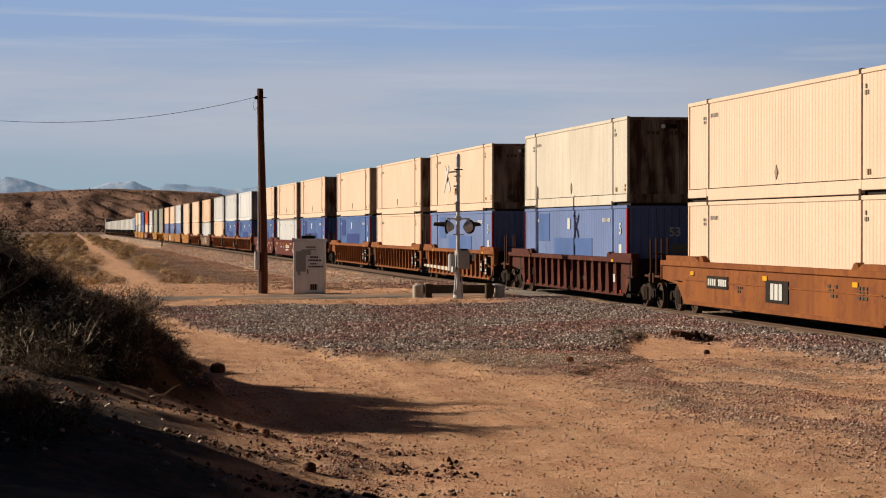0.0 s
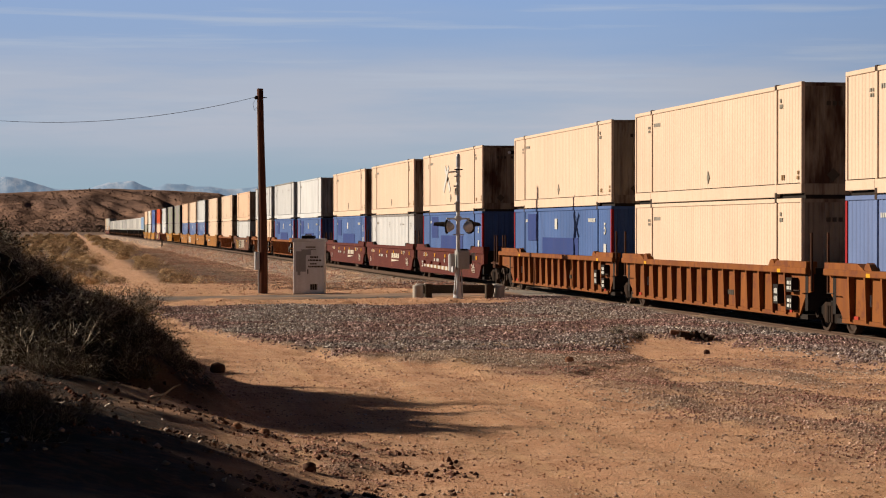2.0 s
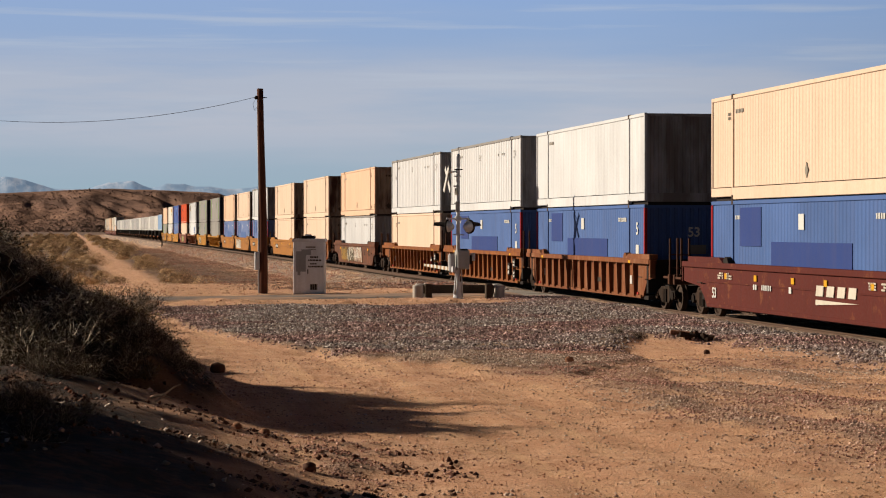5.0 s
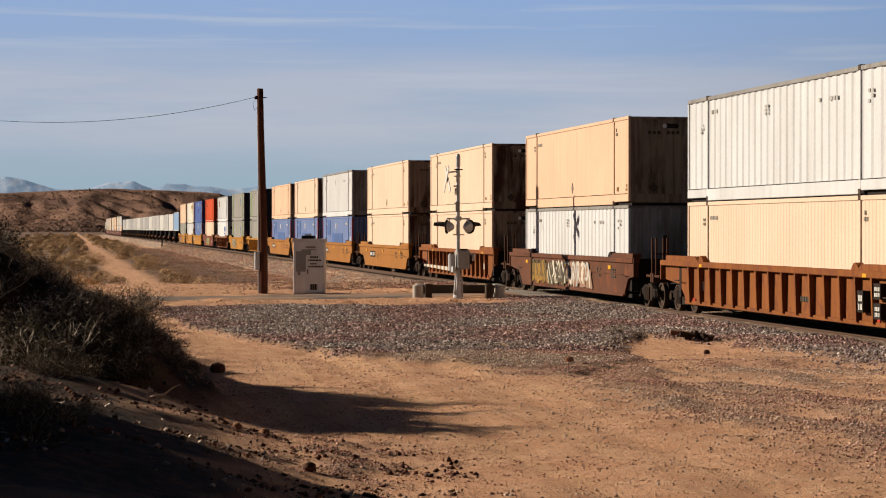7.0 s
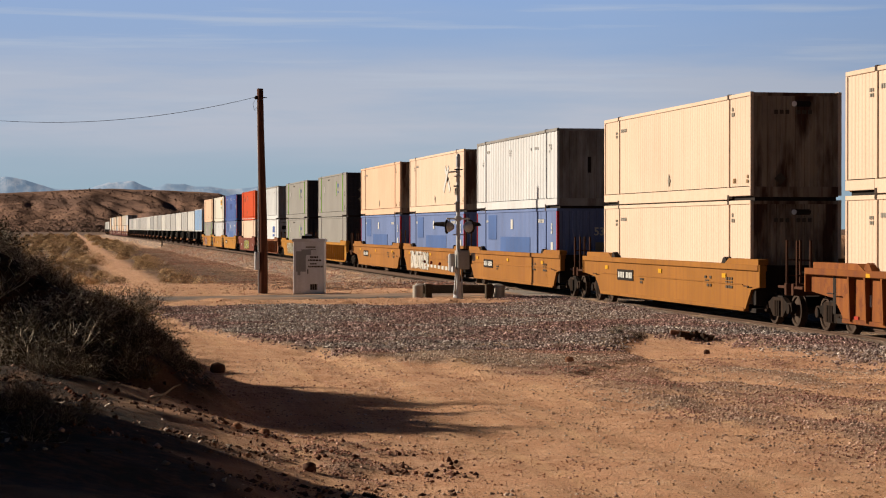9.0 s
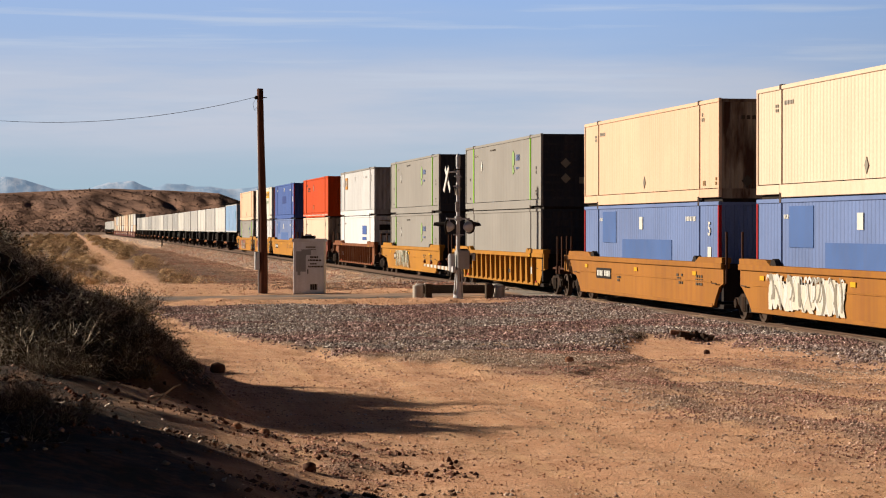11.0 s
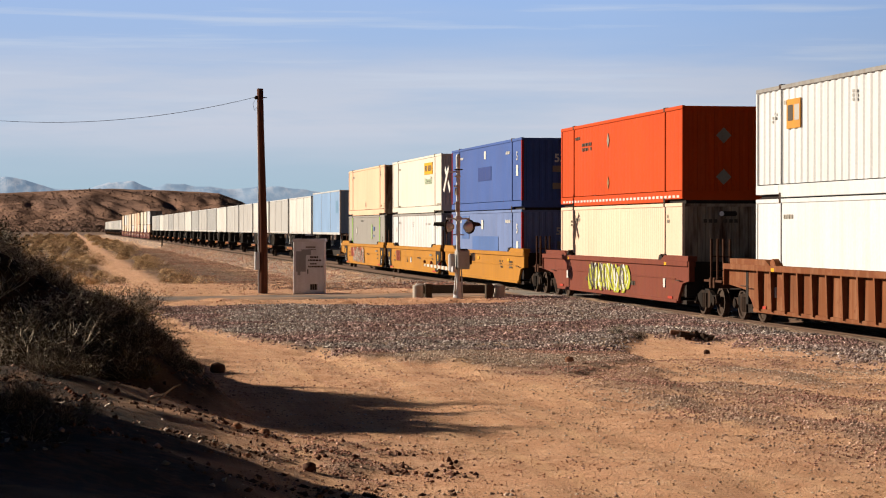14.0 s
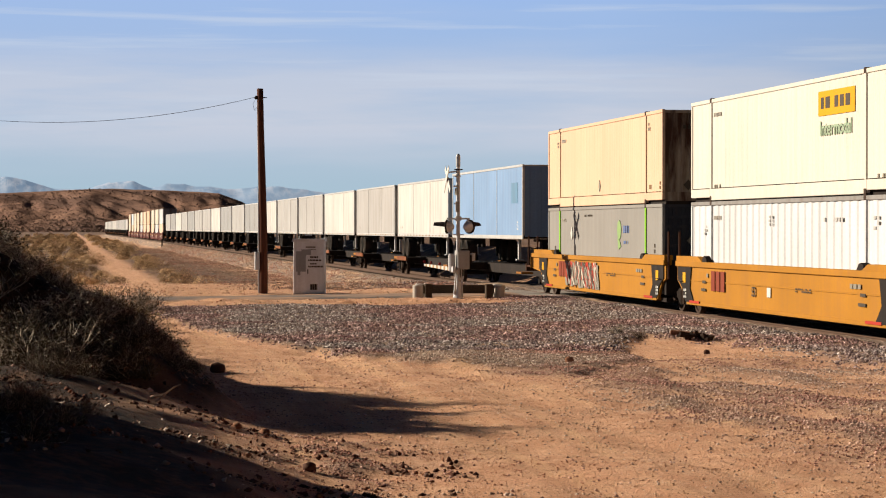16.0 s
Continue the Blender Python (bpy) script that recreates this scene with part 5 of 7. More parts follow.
def build_mesa():
    """A low worn mesa behind the train, cut by gullies."""
    D0, D1 = 1500.0, 2500.0
    nu, nv = 520, 150
    us, vs = np.linspace(-420, 1050, nu), np.linspace(0, 1, nv)
    X, Y, Z = np.zeros((nv, nu)), np.zeros((nv, nu)), np.zeros((nv, nu))
    for j, v in enumerate(vs):
        d = D0 + (D1 - D0) * v
        for i, px in enumerate(us):
            x, y = view_point(px, d)
            X[j, i], Y[j, i] = x, y
            top = float(np.interp(px, [-420, 0, 90, 190, 300, 350, 385, 425, 470, 560, 800, 1050], [42.5, 43.5, 45.5, 47, 45.5, 44.5, 43, 34, 19, 11, 9, 8]))
            gully = noise.noise((x * 0.010, y * 0.004, 1.0)) + 0.5 * noise.noise((x * 0.026, y * 0.012, 4.0))
            cut = 1 - abs(noise.noise((x * 0.0115 + y * 0.003, y * 0.0022, 11.0))) * 2.2
            fine_cut = 1 - abs(noise.noise((x * 0.031 + y * 0.006, y * 0.006, 17.0))) * 2.2
            spur = 0.11 * math.exp(-((px - 150) / 60) ** 2) + 0.08 * math.exp(-((px - 275) / 40) ** 2) + 0.05 * math.exp(-((px - 20) / 60) ** 2)
            edge = 0.46 + 0.030 * gully - 0.5 * spur + 0.02 * noise.noise((x * 0.07, y * 0.02, 8.0))
            rise = 1 / (1 + math.exp(-(v - edge) * 11.0))
            z = top * (0.20 * min(1, v * 2.2) + 0.80 * rise)
            z += 1.0 * noise.noise((x * 0.008, y * 0.008, 2.0)) * min(1, v * 3) * (1 - 0.75 * rise)
            z += (0.7 * noise.noise((x * 0.03, y * 0.012, 3.0)) + 0.5 * noise.noise((x * 0.07, y * 0.03, 6.0)) + 0.4 * noise.noise((x * 0.16, y * 0.08, 9.0))) * min(1, v * 4) * (1 - 0.6 * rise)
            slope = math.exp(-((v - edge) / 0.17) ** 2)
            z -= slope * (3.8 * max(0.0, cut) ** 2 + 2.4 * max(0.0, fine_cut) ** 2) * min(1.0, top / 40)
            Z[j, i] = z - 3.0
    ob = grid_mesh("mesa", X, Y, Z, far_material("mesa_earth", (0.185, 0.112, 0.088), (0.36, 0.212, 0.147), 0.017, (0.105, 0.070, 0.058)))
    tagged(ob, "low brown desert mesa with gullies and scrub", "hill", kind="structure")
    # dark shrubs dotted over its slopes, crest and foot
    rng = np.random.default_rng(31)
    n = 24000
    row = (rng.random(n) ** 1.7 * (nv * 0.62)).astype(int)
    col = rng.integers(40, int(nu * 0.66), n)
    base = np.stack([X[row, col], Y[row, col], Z[row, col]], -1) + np.stack([rng.uniform(-1.6, 1.6, n), rng.uniform(-3, 3, n), np.zeros(n)], -1)
    size = rng.uniform(0.3, 0.8, n) * (1 + 0.8 * (rng.random(n) < 0.06))
    corner = np.array([(1, 0, 0), (-0.5, 0.87, 0), (-0.5, -0.87, 0), (0.1, 0.1, 0.95), (-0.3, -0.2, 0.8)])
    V = base[:, None] + (corner[None] + rng.normal(0, 0.22, (n, 5, 3))) * size[:, None, None] * np.array([1.1, 1.1, 1.0])
    F = np.array([(0, 1, 3), (1, 2, 4), (1, 4, 3), (2, 0, 4), (0, 3, 4)])[None] + 5 * np.arange(n)[:, None, None]
    shrubs = new("mesa_scrub", mesh_from("mesa_scrub", V.reshape(-1, 3).tolist(), F.reshape(-1, 3).tolist(), leaf_material("dark_scrub", ((0.11, 0.073, 0.057), (0.23, 0.148, 0.10)))))
    tagged(shrubs, "dark low desert shrubs dotted over the mesa", "scrub", kind="stuff")


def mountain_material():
    """Rock with miles of haze put into colour and glow, and snow lying in its gullies."""
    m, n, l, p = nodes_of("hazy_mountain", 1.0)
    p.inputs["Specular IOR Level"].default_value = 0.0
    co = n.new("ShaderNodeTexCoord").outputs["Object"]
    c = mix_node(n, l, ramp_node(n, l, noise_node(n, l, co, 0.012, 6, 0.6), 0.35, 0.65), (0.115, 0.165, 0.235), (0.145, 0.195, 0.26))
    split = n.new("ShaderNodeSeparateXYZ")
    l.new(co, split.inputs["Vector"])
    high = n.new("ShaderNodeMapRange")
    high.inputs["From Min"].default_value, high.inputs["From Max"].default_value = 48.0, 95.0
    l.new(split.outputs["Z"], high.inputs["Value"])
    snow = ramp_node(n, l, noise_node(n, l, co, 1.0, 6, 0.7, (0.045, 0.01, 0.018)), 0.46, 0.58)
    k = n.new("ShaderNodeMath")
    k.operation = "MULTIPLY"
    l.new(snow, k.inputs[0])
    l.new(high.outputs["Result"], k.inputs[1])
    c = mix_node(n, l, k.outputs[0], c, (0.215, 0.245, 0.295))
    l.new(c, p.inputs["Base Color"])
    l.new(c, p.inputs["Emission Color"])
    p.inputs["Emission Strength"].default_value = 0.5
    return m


def build_mountains():
    """Far blue range with snow in its gullies."""
    nu, nv = 420, 26
    us, vs = np.linspace(-700, 1300, nu), np.linspace(0, 1, nv)
    X, Y, Z = np.zeros((nv, nu)), np.zeros((nv, nu)), np.zeros((nv, nu))
    line_x = [-700, -200, -60, 5, 50, 90, 150, 185, 230, 262, 290, 340, 370, 410, 450, 500, 560, 640, 760, 1000, 1300]
    line_y = [334, 326, 318, 312, 320, 333, 334, 323, 317, 328, 319, 326, 325, 330, 327, 327, 336, 342, 346, 350, 352]
    for j, v in enumerate(vs):
        d = 4300 + 350 * v
        for i, px in enumerate(us):
            x, y = view_point(px, d)
            top = (404 - float(np.interp(px, line_x, line_y))) / 3862.0 * 4600
            rough = noise.fractal((x * 0.008, y * 0.004, 5.0), 0.6, 2.1, 5)
            X[j, i], Y[j, i] = x, y
            Z[j, i] = max(-6, (top + 2.5 * rough) * min(1.0, v * 1.15) ** 0.8 + 3 * rough * v)
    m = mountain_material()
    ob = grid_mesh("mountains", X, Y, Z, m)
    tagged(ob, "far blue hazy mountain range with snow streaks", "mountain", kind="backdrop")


build_mesa()
build_mountains()


# ---- track, crossing and road ----


def stone_material(name, colours, rough=0.85):
    m, n, l, p = nodes_of(name, rough)
    geo = n.new("ShaderNodeNewGeometry")
    r = n.new("ShaderNodeValToRGB")
    r.color_ramp.interpolation = "LINEAR"
    els = r.color_ramp.elements
    els[0].position, els[0].color = 0.0, (*colours[0], 1)
    els[1].position, els[1].color = 1.0, (*colours[-1], 1)
    for i, c in enumerate(colours[1:-1]):
        e = els.new((i + 1) / (len(colours) - 1))
        e.color = (*c, 1)
    l.new(geo.outputs["Random Per Island"], r.inputs["Fac"])
    co = n.new("ShaderNodeTexCoord").outputs["Object"]
    c = mix_node(n, l, 0.4, r.outputs["Color"], ramp_node(n, l, noise_node(n, l, co, 40.0, 4), 0.3, 0.7, (0.4, 0.4, 0.4, 1)), "MULTIPLY")
    tint = ramp_node(n, l, noise_node(n, l, co, 0.22, 3), 0.43, 0.57, (1.0, 0.96, 0.93, 1), (0.95, 0.63, 0.60, 1))
    c = mix_node(n, l, 0.85, c, tint, "MULTIPLY")
    l.new(c, p.inputs["Base Color"])
    bump_node(n, l, p, noise_node(n, l, co, 60.0, 3), 0.4, 0.01)
    return m


def scatter_stones(name, label, material, x, y, size, seed, sink=0.3, flat=0.7):
    """Angular stones at the given places, eight faces each, in one mesh."""
    rng = np.random.default_rng(seed)
    n = len(x)
    base = np.array([(1, 0, 0), (-1, 0, 0), (0, 1, 0), (0, -1, 0), (0, 0, 1), (0, 0, -1)], float)
    faces = np.array([(0, 2, 4), (2, 1, 4), (1, 3, 4), (3, 0, 4), (2, 0, 5), (1, 2, 5), (3, 1, 5), (0, 3, 5)])
    v = base[None] * rng.uniform(0.55, 1.25, (n, 6, 1)) + rng.normal(0, 0.16, (n, 6, 3))
    a, b = rng.uniform(0, 6.28, n), rng.uniform(-0.6, 0.6, n)
    ca, sa, cb, sb = np.cos(a)[:, None], np.sin(a)[:, None], np.cos(b)[:, None], np.sin(b)[:, None]
    X, Y, Z = v[..., 0], v[..., 1] * 0.85, v[..., 2] * flat
    Y, Z = Y * cb - Z * sb, Y * sb + Z * cb
    X, Y = X * ca - Y * sa, X * sa + Y * ca
    s = (size if np.ndim(size) else np.full(n, size))[:, None]
    z = ground_z(x, y)
    V = np.stack([X * s + x[:, None], Y * s + y[:, None], Z * s + z[:, None] + s * (0.55 - sink)], -1).reshape(-1, 3)
    F = (faces[None] + 6 * np.arange(n)[:, None, None]).reshape(-1, 3)
    me = bpy.data.meshes.new(name)
    me.vertices.add(len(V))
    me.vertices.foreach_set("co", V.ravel())
    me.loops.add(F.size)
    me.loops.foreach_set("vertex_index", F.ravel().astype(np.int32))
    me.polygons.add(len(F))
    me.polygons.foreach_set("loop_start", (np.arange(len(F)) * 3).astype(np.int32))
    me.update()
    me.materials.append(material)
    return tagged(new(name, me), label, "gravel", kind="stuff")


def build_gravel():
    rng = np.random.default_rng(5)
    mat = stone_material("crushed_stone", [(0.052, 0.038, 0.038), (0.31, 0.265, 0.245), (0.095, 0.06, 0.057), (0.76, 0.72, 0.68), (0.15, 0.095, 0.095), (0.25, 0.225, 0.22), (0.065, 0.046, 0.046), (0.52, 0.47, 0.43)])
    n = 300000
    x, y = rng.uniform(2.0, 18.2, n), 20 + (112 - 20) * rng.random(n) ** 0.9
    g = gravel_share(x, y)
    keep = rng.random(n) < g * np.where(y < 78, 0.85, 0.55)
    keep &= np.abs(centre_at(y) - x) > 1.0
    thin = (y < 46) & (centre_at(y) - x > 4.2)
    x1, y1 = x[keep & ~thin], y[keep & ~thin]
    scatter_stones("gravel", "grey and reddish crushed stone lying loose beside the track", mat, x1, y1, rng.uniform(0.017, 0.047, len(x1)) * np.where(rng.random(len(x1)) < 0.05, 1.4, 1), 6)
    x2, y2 = rng.uniform(2.0, 16.5, 290000), 19.5 + 26.5 * rng.random(290000)
    keep = (rng.random(290000) < 0.03 + gravel_share(x2, y2)) & (centre_at(y2) - x2 > 4.2)
    x2, y2 = x2[keep], y2[keep]
    grit = stone_material("brown_grit", [(0.13, 0.082, 0.062), (0.46, 0.34, 0.265), (0.20, 0.13, 0.10), (0.74, 0.64, 0.54), (0.27, 0.18, 0.135), (0.36, 0.29, 0.25)])
    scatter_stones("grit", "fine brown and grey grit strewn over the dirt", grit, x2, y2, 0.006 + 0.025 * rng.random(len(x2)) ** 3.0, 7)
    n = 170000
    x, y = rng.uniform(1.5, 16.0, n), 19 + 63 * rng.random(n) ** 1.4
    keep = (gravel_share(x, y) < 0.5) & (np.abs(y - 84) > 4) & (rng.random(n) < 0.25 + 0.75 * np.clip(ripple(x, y, 2.3, 6.0), 0, 1))
    x, y = x[keep], y[keep]
    dirt = stone_material("dirt_clod", [(0.20, 0.11, 0.065), (0.44, 0.28, 0.17), (0.30, 0.18, 0.11), (0.60, 0.48, 0.36)])
    scatter_stones("pebbles", "small brown pebbles and clods on the dirt", dirt, x, y, 0.004 + 0.019 * rng.random(len(x)) ** 3.6, 8)
    n = 30000
    x, y = rng.uniform(-2.4, 4.6, n), rng.uniform(19, 50, n)
    keep = (rng.random(n) < np.clip(0.25 + ripple(x, y, 2.6, 9.0), 0.05, 1)) & ((x < 1.9 + 0.5 * ripple(x, y, 2.0, 3.0)) | (0.523 * x + 0.853 * y < 25.5))
    x, y = x[keep], y[keep]
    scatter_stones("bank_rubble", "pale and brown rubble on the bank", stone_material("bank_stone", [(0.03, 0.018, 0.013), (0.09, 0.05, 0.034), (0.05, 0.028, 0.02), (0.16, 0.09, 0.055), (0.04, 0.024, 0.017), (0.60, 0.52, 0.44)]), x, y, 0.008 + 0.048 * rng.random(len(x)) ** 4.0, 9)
    n = 26000
    x, y = rng.uniform(1.5, 16.5, n), 74.5 + 60 * rng.random(n) ** 1.3
    keep = (np.abs(y - 84) > 3.4) & (rng.random(n) < np.clip(0.3 + 0.7 * ripple(x, y, 4.1, 3.0), 0.06, 1)) & (centre_at(y) - x > 3.4)
    scatter_stones("crossing_clods", "brown clods and stones on the dirt by the crossing", dirt, x[keep], y[keep], 0.012 + 0.05 * rng.random(int(keep.sum())) ** 3.5, 15)
    n = 55000
    y = 95 + 290 * rng.random(n) ** 1.7
    x = centre_at(y) - rng.uniform(1.7, 12.5, n)
    keep = rng.random(n) < np.clip(1.25 - (centre_at(y) - x) / 10.0, 0, 1)
    x, y = x[keep], y[keep]
    scatter_stones("bank_ballast", "grey-brown stones on the embankment slope", stone_material("brown_stone", [(0.14, 0.085, 0.06), (0.38, 0.27, 0.20), (0.24, 0.155, 0.11), (0.46, 0.36, 0.29)]), x, y, rng.uniform(0.02, 0.075, len(x)) * (0.8 + y / 500), 13)


def asphalt_material():
    m, n, l, p = nodes_of("worn_asphalt", 0.9)
    co = n.new("ShaderNodeTexCoord").outputs["Object"]
    c = ramp_node(n, l, noise_node(n, l, co, 0.8, 7, 0.7), 0.3, 0.7, (0.10, 0.085, 0.08, 1), (0.19, 0.155, 0.135, 1))
    dust = ramp_node(n, l, noise_node(n, l, co, 0.35, 5), 0.42, 0.68)
    c = mix_node(n, l, dust, c, (0.42, 0.25, 0.15))
    l.new(c, p.inputs["Base Color"])
    bump_node(n, l, p, noise_node(n, l, co, 60.0, 4), 0.4, 0.01)
    return m


def timber_material(name, a, b, scale=(14.0, 1.2, 14.0)):
    m, n, l, p = nodes_of(name, 0.85)
    co = n.new("ShaderNodeTexCoord").outputs["Object"]
    g = noise_node(n, l, co, 2.0, 7, 0.7, scale)
    l.new(ramp_node(n, l, g, 0.3, 0.7, (*a, 1), (*b, 1)), p.inputs["Base Color"])
    bump_node(n, l, p, g, 0.5, 0.01)
    return m


def swept(name, profile, s0, s1, step, offset, material):
    """A profile of (across, height) pairs drawn along the track."""
    bm = bmesh.new()
    prev = None
    for k in range(int((s1 - s0) / step) + 1):
        m = on_track(s0 + k * step)
        ring = [bm.verts.new(m @ Vector((offset + a, 0, h))) for a, h in profile]
        if prev:
            for i in range(len(ring)):
                j = (i + 1) % len(ring)
                bm.faces.new((prev[i], prev[j], ring[j], ring[i]))
        prev = ring
    bmesh.ops.recalc_face_normals(bm, faces=bm.faces[:])
    return mesh_of(name, bm, material)


def build_track():
    ob = thing("railway_track", "rusty steel rails on dark sleepers in ballast", "railway track", kind="structure")
    rust = paint("rail_rust", (0.072, 0.044, 0.031), rough=0.75, grime=0.3, dirt=(0.08, 0.045, 0.03))
    rail = [(-0.075, -0.175), (0.075, -0.175), (0.07, -0.16), (0.012, -0.135), (0.012, -0.045), (0.036, -0.032), (0.036, -0.004), (0.028, 0.0), (-0.028, 0.0), (-0.036, -0.004), (-0.036, -0.032), (-0.012, -0.045), (-0.012, -0.135), (-0.07, -0.16)]
    for s in (-1, 1):
        part("rail", swept("rail", rail, -60, 1500, 13, s * 0.755, rust), rust, ob, "rusty steel rail")
    wood = timber_material("dark_sleeper", (0.05, 0.036, 0.026), (0.12, 0.085, 0.06))
    sleeper = mesh_of("sleeper", bevelled(-1.3, 1.3, -0.115, 0.115, -0.34, -0.172, 0.012), wood)
    plate = mesh_of("tie_plate", boxes((-0.13, 0.13, -0.1, 0.1, -0.174, -0.155)), rust)
    for i in range(170):
        s = 28 + i * 0.53
        if 80 < s < 88.2:
            continue
        o = part("sleeper", sleeper, wood, ob)
        o.matrix_basis = on_track(s)
    rest = bmesh.new()
    for i in range(560):
        m = on_track(118.2 + i * 0.53)
        for v in box(rest, -1.3, 1.3, -0.115, 0.115, -0.34, -0.172):
            v.co = m @ v.co
    part("sleeper_row", mesh_of("sleeper_row", rest, wood), wood, ob)["kind"] = "stuff"
    plates = bmesh.new()
    for i in range(170):
        m = on_track(28 + i * 0.53)
        for dx in (-0.755, 0.755):
            for v in box(plates, dx - 0.14, dx + 0.14, -0.1, 0.1, -0.174, -0.15):
                v.co = m @ v.co
    part("tie_plates", mesh_of("tie_plates", plates, rust), rust, ob)["kind"] = "stuff"
    # crossing panels between and beside the rails
    concrete = paint("crossing_concrete", (0.30, 0.27, 0.24), rough=0.9, grime=0.5)
    for a, b in ((-2.1, -0.86), (-0.62, 0.62), (0.86, 2.1)):
        for k in range(3):
            part("crossing_panel", bevelled(CENTRE + a, CENTRE + b, 80.1 + k * 2.68, 82.74 + k * 2.68, -0.2, -0.012, 0.012), concrete, ob, "worn concrete crossing panel")


def build_road():
    asphalt = asphalt_material()
    xs = np.linspace(-70, CENTRE - 2.12, 150)
    ys = np.linspace(81.2, 86.8, 15)
    X, Y = np.meshgrid(xs, ys)
    Y = Y + 0.10 * ripple(X, Y, 3.0, 2.0) * (np.abs(Y - 84) > 2.6)
    Z = np.maximum(ground_z(X, Y) + 0.02, -0.16) + 0.005 + 0.03 * (1 - (np.abs(Y - 84) / 2.8) ** 2)
    Z[0] -= 0.15
    Z[-1] -= 0.15
    ob = grid_mesh("road", X, Y, Z, asphalt)
    tagged(ob, "narrow worn grey asphalt road dusted with sand", "road", kind="structure")


build_track()
build_road()
build_gravel()


# ---- things by the crossing ----
def at(px_x, depth):
    x, y = view_point(px_x, depth)
    return x, y, float(ground_z(x, y))


def build_signal():
    x, y, z = at(811, 80.5)
    ob = thing("crossing_signal", "galvanised level crossing signal with crossbuck and flashing lamps", "crossing signal")
    ob.location = (x, y, z)
    G, B = GALVANISED, DARK
    BOX_GREY = paint("dull_grey_box_paint", (0.28, 0.275, 0.27), rough=0.6, grime=0.3)
    bm = bmesh.new()
    lathe(bm, [(0.26, -0.05), (0.26, 0.05), (0.19, 0.07), (0.15, 0.32), (0.12, 0.62), (0.11, 0.66)], "z", 12)
    part("base", bm, G, ob, "flared cast base")
    bm = bmesh.new()
    tube(bm, (0, 0, 0.6), (0, 0, 5.1), 0.07, n=14)
    part("mast", bm, G, ob)
    # the mast's own sunlit top, shaped as a slightly wider sleeve
    bm = bmesh.new()
    lathe(bm, [(0.072, 4.95), (0.084, 5.0), (0.084, 5.34), (0.065, 5.40), (0.03, 5.44)], "z", 14)
    part("bell", bm, G, ob, "pale sleeve at the top of the mast")
    # crossbuck faces the road users, edge-on to the track
    arm = bmesh.new()
    tube(arm, (0, 0, 4.78), (-0.42, 0, 4.74), 0.03, n=8)
    part("bracket", arm, G, ob)
    for k in (-1, 1):
        bm = bevelled(-0.012, 0.012, -0.10, 0.10, -0.62, 0.62, 0.004)
        o = part("crossbuck_blade", bm, MARK_WHITE, ob, "white crossbuck blade")
        o.location, o.rotation_euler = (-0.42 - 0.028 * k, 0, 4.48), (radians(45 * k), 0, radians(2))
    part("number_plate", bevelled(-0.10, -0.07, -0.18, 0.18, 3.9, 4.15, 0.005), MARK_GREY, ob)
    part("clamp", bevelled(-0.16, 0.05, -0.09, 0.09, 4.2, 4.26, 0.01), G, ob)
    part("clamp", bevelled(-0.13, 0.02, -0.09, 0.09, 3.55, 3.62, 0.01), B, ob)
    part("clamp", bevelled(-0.14, 0.16, -0.085, 0.085, 4.83, 4.87, 0.01), B, ob)
    part("clamp", bevelled(-0.15, 0.10, -0.085, 0.085, 4.58, 4.62, 0.01), G, ob)
    part("terminal_box", bevelled(-0.115, 0.03, -0.13, -0.05, 3.27, 3.66, 0.012), BOX_GREY, ob, "narrow grey terminal box")
    part("box_cap", bevelled(0.04, 0.34, -0.22, 0.22, 1.82, 1.90, 0.02), B, ob)
    part("weight_plate", bevelled(0.50, 0.62, -0.16, 0.20, 1.45, 1.74, 0.015), G, ob, "pale counterweight plate")
    part("cross_arm", bevelled(-0.44, 0.44, -0.035, 0.035, 2.99, 3.05, 0.012), G, ob)
    part("arm_hub", bevelled(-0.12, 0.12, -0.10, 0.10, 2.94, 3.11, 0.03), G, ob)
    for sx, turn in ((-1, 155.0), (1, 40.0)):
        bm = bmesh.new()
        lathe(bm, [(0.02, -0.05), (0.26, -0.02), (0.27, 0.0), (0.26, 0.015), (0.02, 0.02)], "x", 24)
        lamp = part("lamp", bm, B, ob, "round black lamp background")
        lamp.matrix_basis = Matrix.Translation((sx * 0.43, 0.0, 2.72)) @ Matrix.Rotation(radians(turn), 4, "Z")
        bm = bmesh.new()
        lathe(bm, [(0.06, -0.28), (0.13, -0.22), (0.19, -0.10), (0.21, -0.04)], "x", 18)
        part("housing", bm, GALVANISED, lamp, "rounded silver lamp housing")
        bm = bmesh.new()
        for i in range(9):
            a0, a1 = math.pi * i / 9, math.pi * (i + 1) / 9
            q = [(0.02, 0.19 * math.cos(a0), 0.19 * math.sin(a0)), (0.02, 0.19 * math.cos(a1), 0.19 * math.sin(a1))]
            f = [(0.46, 0.19 * math.cos(a1), 0.04 + 0.13 * math.sin(a1)), (0.46, 0.19 * math.cos(a0), 0.04 + 0.13 * math.sin(a0))]
            bm.faces.new([bm.verts.new(v) for v in q + f])
        bmesh.ops.remove_doubles(bm, verts=bm.verts[:], dist=0.001)
        bmesh.ops.solidify(bm, geom=bm.faces[:], thickness=0.008)
        part("hood", bm, B, lamp, "black lamp hood")
        bm = bmesh.new()
        lathe(bm, [(0.165, 0.018), (0.15, 0.035), (0.02, 0.05)], "x", 16)
        part("lens", bm, paint("red_lens", (0.12, 0.006, 0.006), rough=0.15), lamp, "dark red lens")
        bm = bmesh.new()
        tube(bm, (-0.10, 0, 0.18), (-0.10, 0, 0.32), 0.025, n=8)
